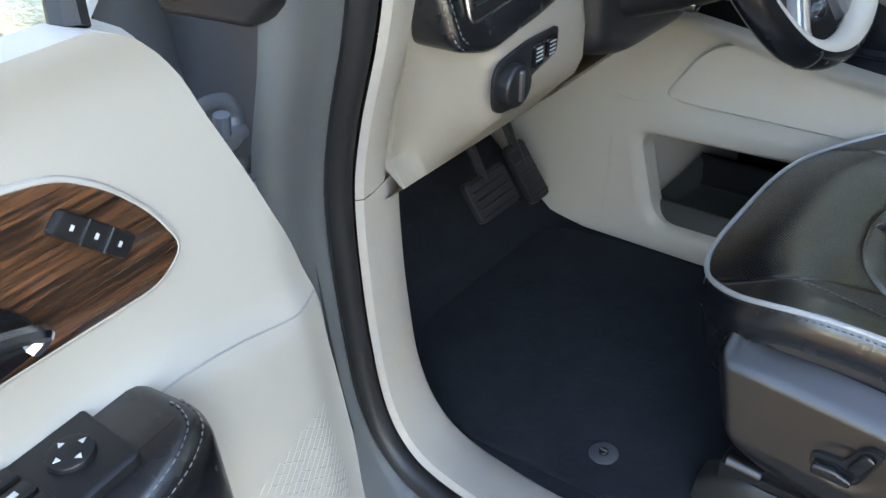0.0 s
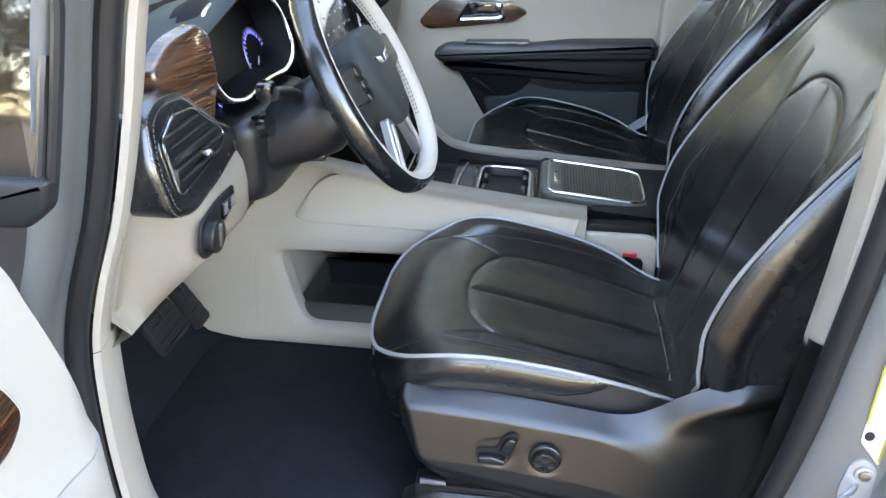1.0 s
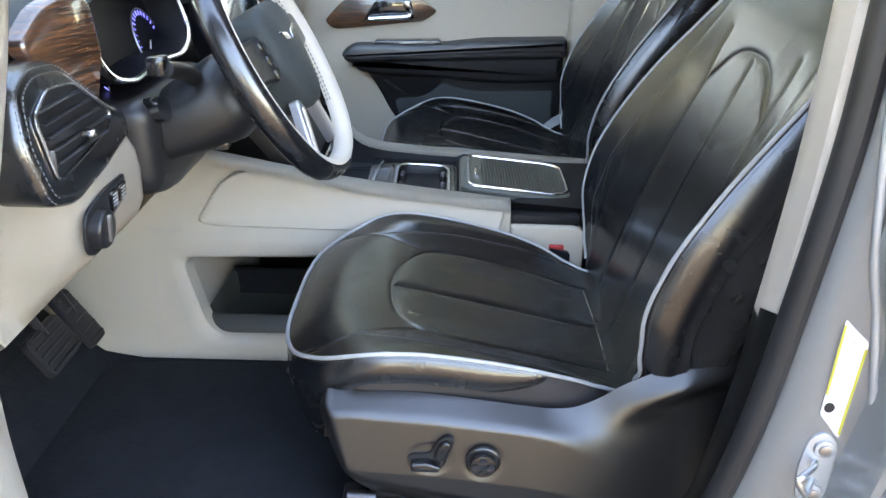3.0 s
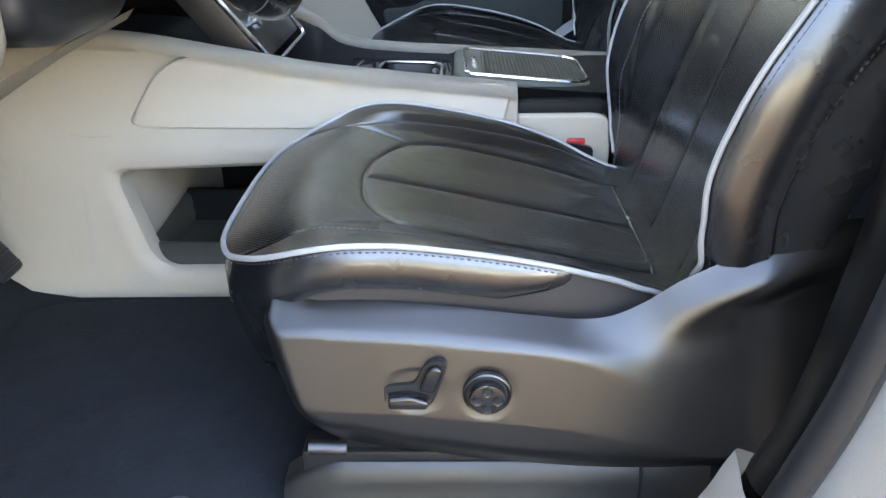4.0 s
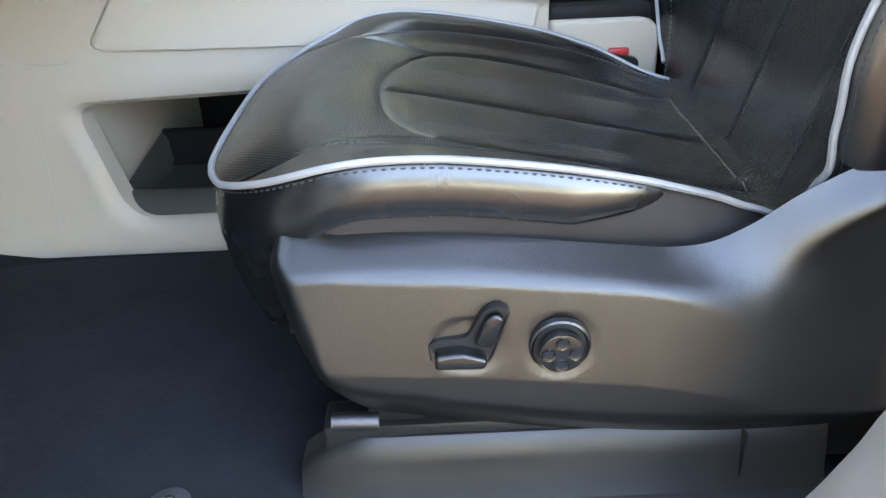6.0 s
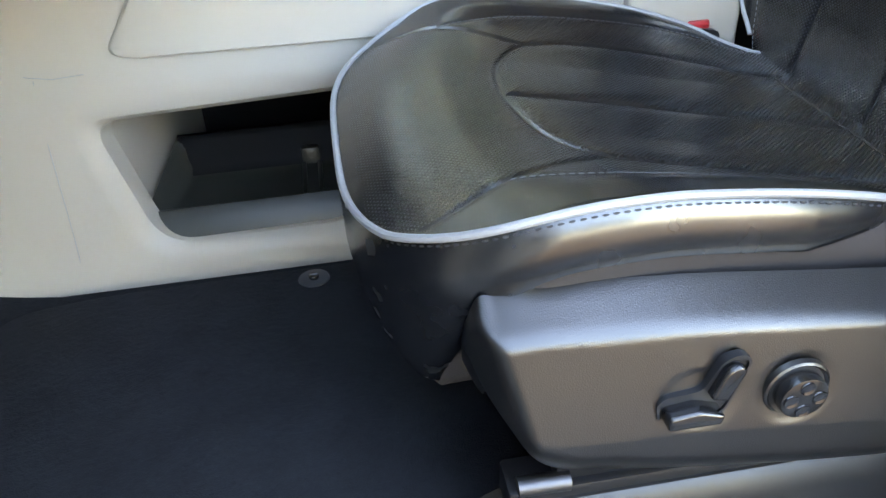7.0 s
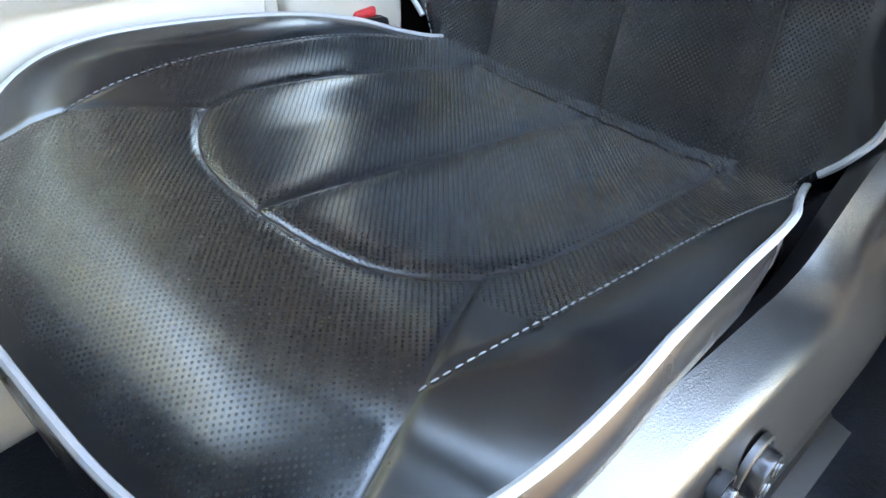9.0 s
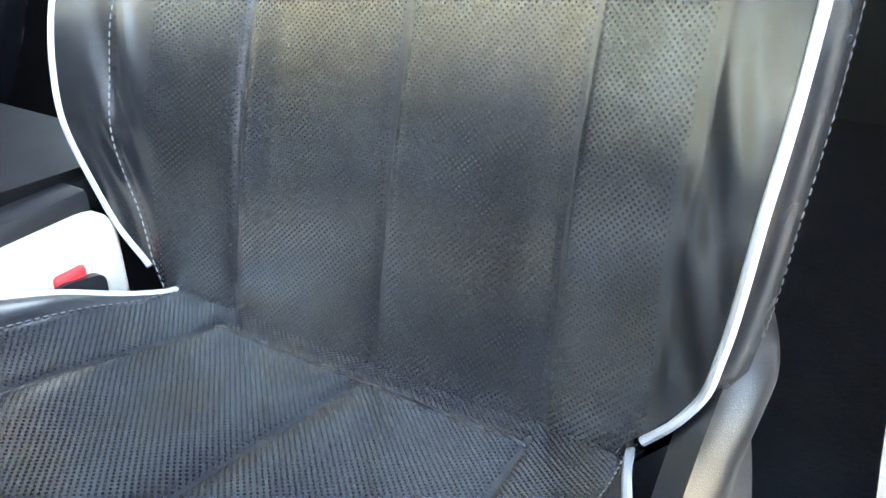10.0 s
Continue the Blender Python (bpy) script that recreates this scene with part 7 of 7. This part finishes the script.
part("arm_welt", bm, SMOOTH_BLACK, parm)
bm = bmesh.new()
prism(bm, rounded([(-0.11, 0.895), (-0.10, 0.907), (0.09, 0.913), (0.10, 0.90)], 0.005, 3), lambda u, v, w: PF(u, v, 0.004 + w), 0.04, 0.004)
part("switch_plate", bm, PIANO, parm, "black window switch plate")
bm = bmesh.new()
prism(bm, rounded([(-0.178, 0.850), (0.46, 0.878), (0.46, 0.800), (0.30, 0.790), (0.16, 0.797), (0.03, 0.806), (-0.10, 0.806), (-0.155, 0.818)], [0.01, 0.01, 0.02, 0.05, 0.05, 0.05, 0.03, 0.02], 5), PF, 0.056, 0.018, 4)
part("armrest_base", bm, DECK, parm, "dull black swelling under the armrest", 20)
# Flat blacker plate stands in for the shaded pocket opening.
bm = bmesh.new()
prism(bm, rounded([(-0.115, 0.800), (0.10, 0.803), (0.098, 0.785), (0.062, 0.750), (-0.03, 0.744), (-0.055, 0.752)], [0.01, 0.01, 0.02, 0.02, 0.03, 0.02], 5), lambda u, v, w: PF(u, v, 0.0295 + w), 0.002)
part("pocket_mouth_plate", bm, DIAL_BLACK, parm, "dark plate for the shade in the door pocket's mouth")
bm = bmesh.new()
prism(bm, rounded([(-0.085, 0.792), (-0.065, 0.792), (-0.005, 0.747), (-0.03, 0.745)], 0.006, 3), lambda u, v, w: PF(u, v, 0.031 + w), 0.006, 0.002)
part("pocket_stay", bm, DECK, parm, "slanted stay across the pocket")
bm = bmesh.new()
prism(bm, rounded([(-0.045, 0.735), (0.05, 0.741), (0.106, 0.790), (0.150, 0.770), (0.215, 0.763), (0.44, 0.772), (0.44, 0.585), (0.02, 0.585), (-0.02, 0.66)], [0.02, 0.03, 0.012, 0.03, 0.05, 0.01, 0.01, 0.03, 0.05], 5), lambda u, v, w: PF(u, v, 0.029 + w), 0.014, 0.005, 3)
part("pocket_front", bm, GREY_SOFT, pdoor, "dark grey front of the door pocket", 20)
pwin = thing("window_2", (0.1, PY + 0.05, 1.1), "closed side window of the passenger's door", "window", "", "structure")
bm = bmesh.new()
bm.faces.new([bm.verts.new(p) for p in ((-0.75, PY + 0.04, 1.10), (0.475, PY + 0.04, 1.10), (0.47, PY - 0.05, 1.70), (-0.30, PY - 0.05, 1.70))])
bmesh.ops.solidify(bm, geom=bm.faces[:], thickness=0.004)
pp = part("pane", bm, GLASS, pwin)
pp.visible_shadow = False
part("belt_seal", boxed(-0.34, 0.475, PY + 0.005, PY + 0.03, 1.095, 1.112, bevel=0.004), RUBBER, pwin, "dark belt seal")
solid("wall_passenger_pillar", boxed(0.4765, 0.66, PY - 0.03, PY + 0.06, 0.42, 1.72, bevel=0.02), BEIGE, "beige trimmed middle pillar on the passenger's side", "pillar trim")
solid("wall_passenger_rear", boxed(0.66, 1.9, PY - 0.02, PY + 0.06, 0.42, 1.10), DECK, "dark rear cabin side", "wall")
# Unseen rear window, added dark to cut sky glare on the seats.
rwin = thing("window_3", (1.28, PY + 0.03, 1.1), "unseen dark tinted rear side window, added to dim sky glare", "window", "", "structure")
bm = bmesh.new()
bm.faces.new([bm.verts.new(p) for p in ((0.66, PY + 0.03, 1.10), (1.9, PY + 0.03, 1.10), (1.9, PY - 0.05, 1.72), (0.66, PY - 0.05, 1.72))])
bmesh.ops.solidify(bm, geom=bm.faces[:], thickness=0.004)
part("pane", bm, clear_glass("privacy glass", (0.42, 0.44, 0.43)), rwin, "dark tinted glass")
solid("wall_passenger_front", boxed(-1.05, -0.34, PY, PY + 0.08, 0.30, 1.08), GREY_SOFT, "dark front cabin side under the dashboard", "wall")
solid("wall_driver_rear", boxed(0.70, 1.9, -0.44, -0.40, 0.40, 1.72), BEIGE, "light beige rear cabin side behind the driver", "wall")
bm = bmesh.new()
prism(bm, [(0.625, 0.70), (0.672, 0.70), (0.655, 1.6), (0.608, 1.6)], lambda u, v, w: Vector((u, PY - 0.045 - w, v)), 0.0025)
solid("seat_belt", bm, surface("beige belt webbing", (0.33, 0.29, 0.24), 0.8, grain=1500, relief=0.0006), "beige seat belt webbing hanging from the pillar", "seat belt", "")
mirror = thing("door_mirror", (-0.42, PY + 0.16, 1.10), "grey door mirror outside the passenger's window", "mirror")
bm = bmesh.new()
bmesh.ops.create_uvsphere(bm, u_segments=24, v_segments=14, radius=1, matrix=Matrix.LocRotScale((-0.42, PY + 0.2, 1.18), None, (0.06, 0.12, 0.08)))
part("housing", bm, PAINT, mirror)
bm = bmesh.new()
prism(bm, rounded([(PY + 0.10, 1.125), (PY + 0.30, 1.125), (PY + 0.30, 1.235), (PY + 0.10, 1.235)], 0.03), lambda u, v, w: Vector((-0.372 + w, u, v)), 0.012, 0.004)
part("glass", bm, CHROME, mirror, "mirror glass")
part("foot", boxed(-0.45, -0.39, PY + 0.04, PY + 0.16, 1.09, 1.13, bevel=0.01), RUBBER, mirror)
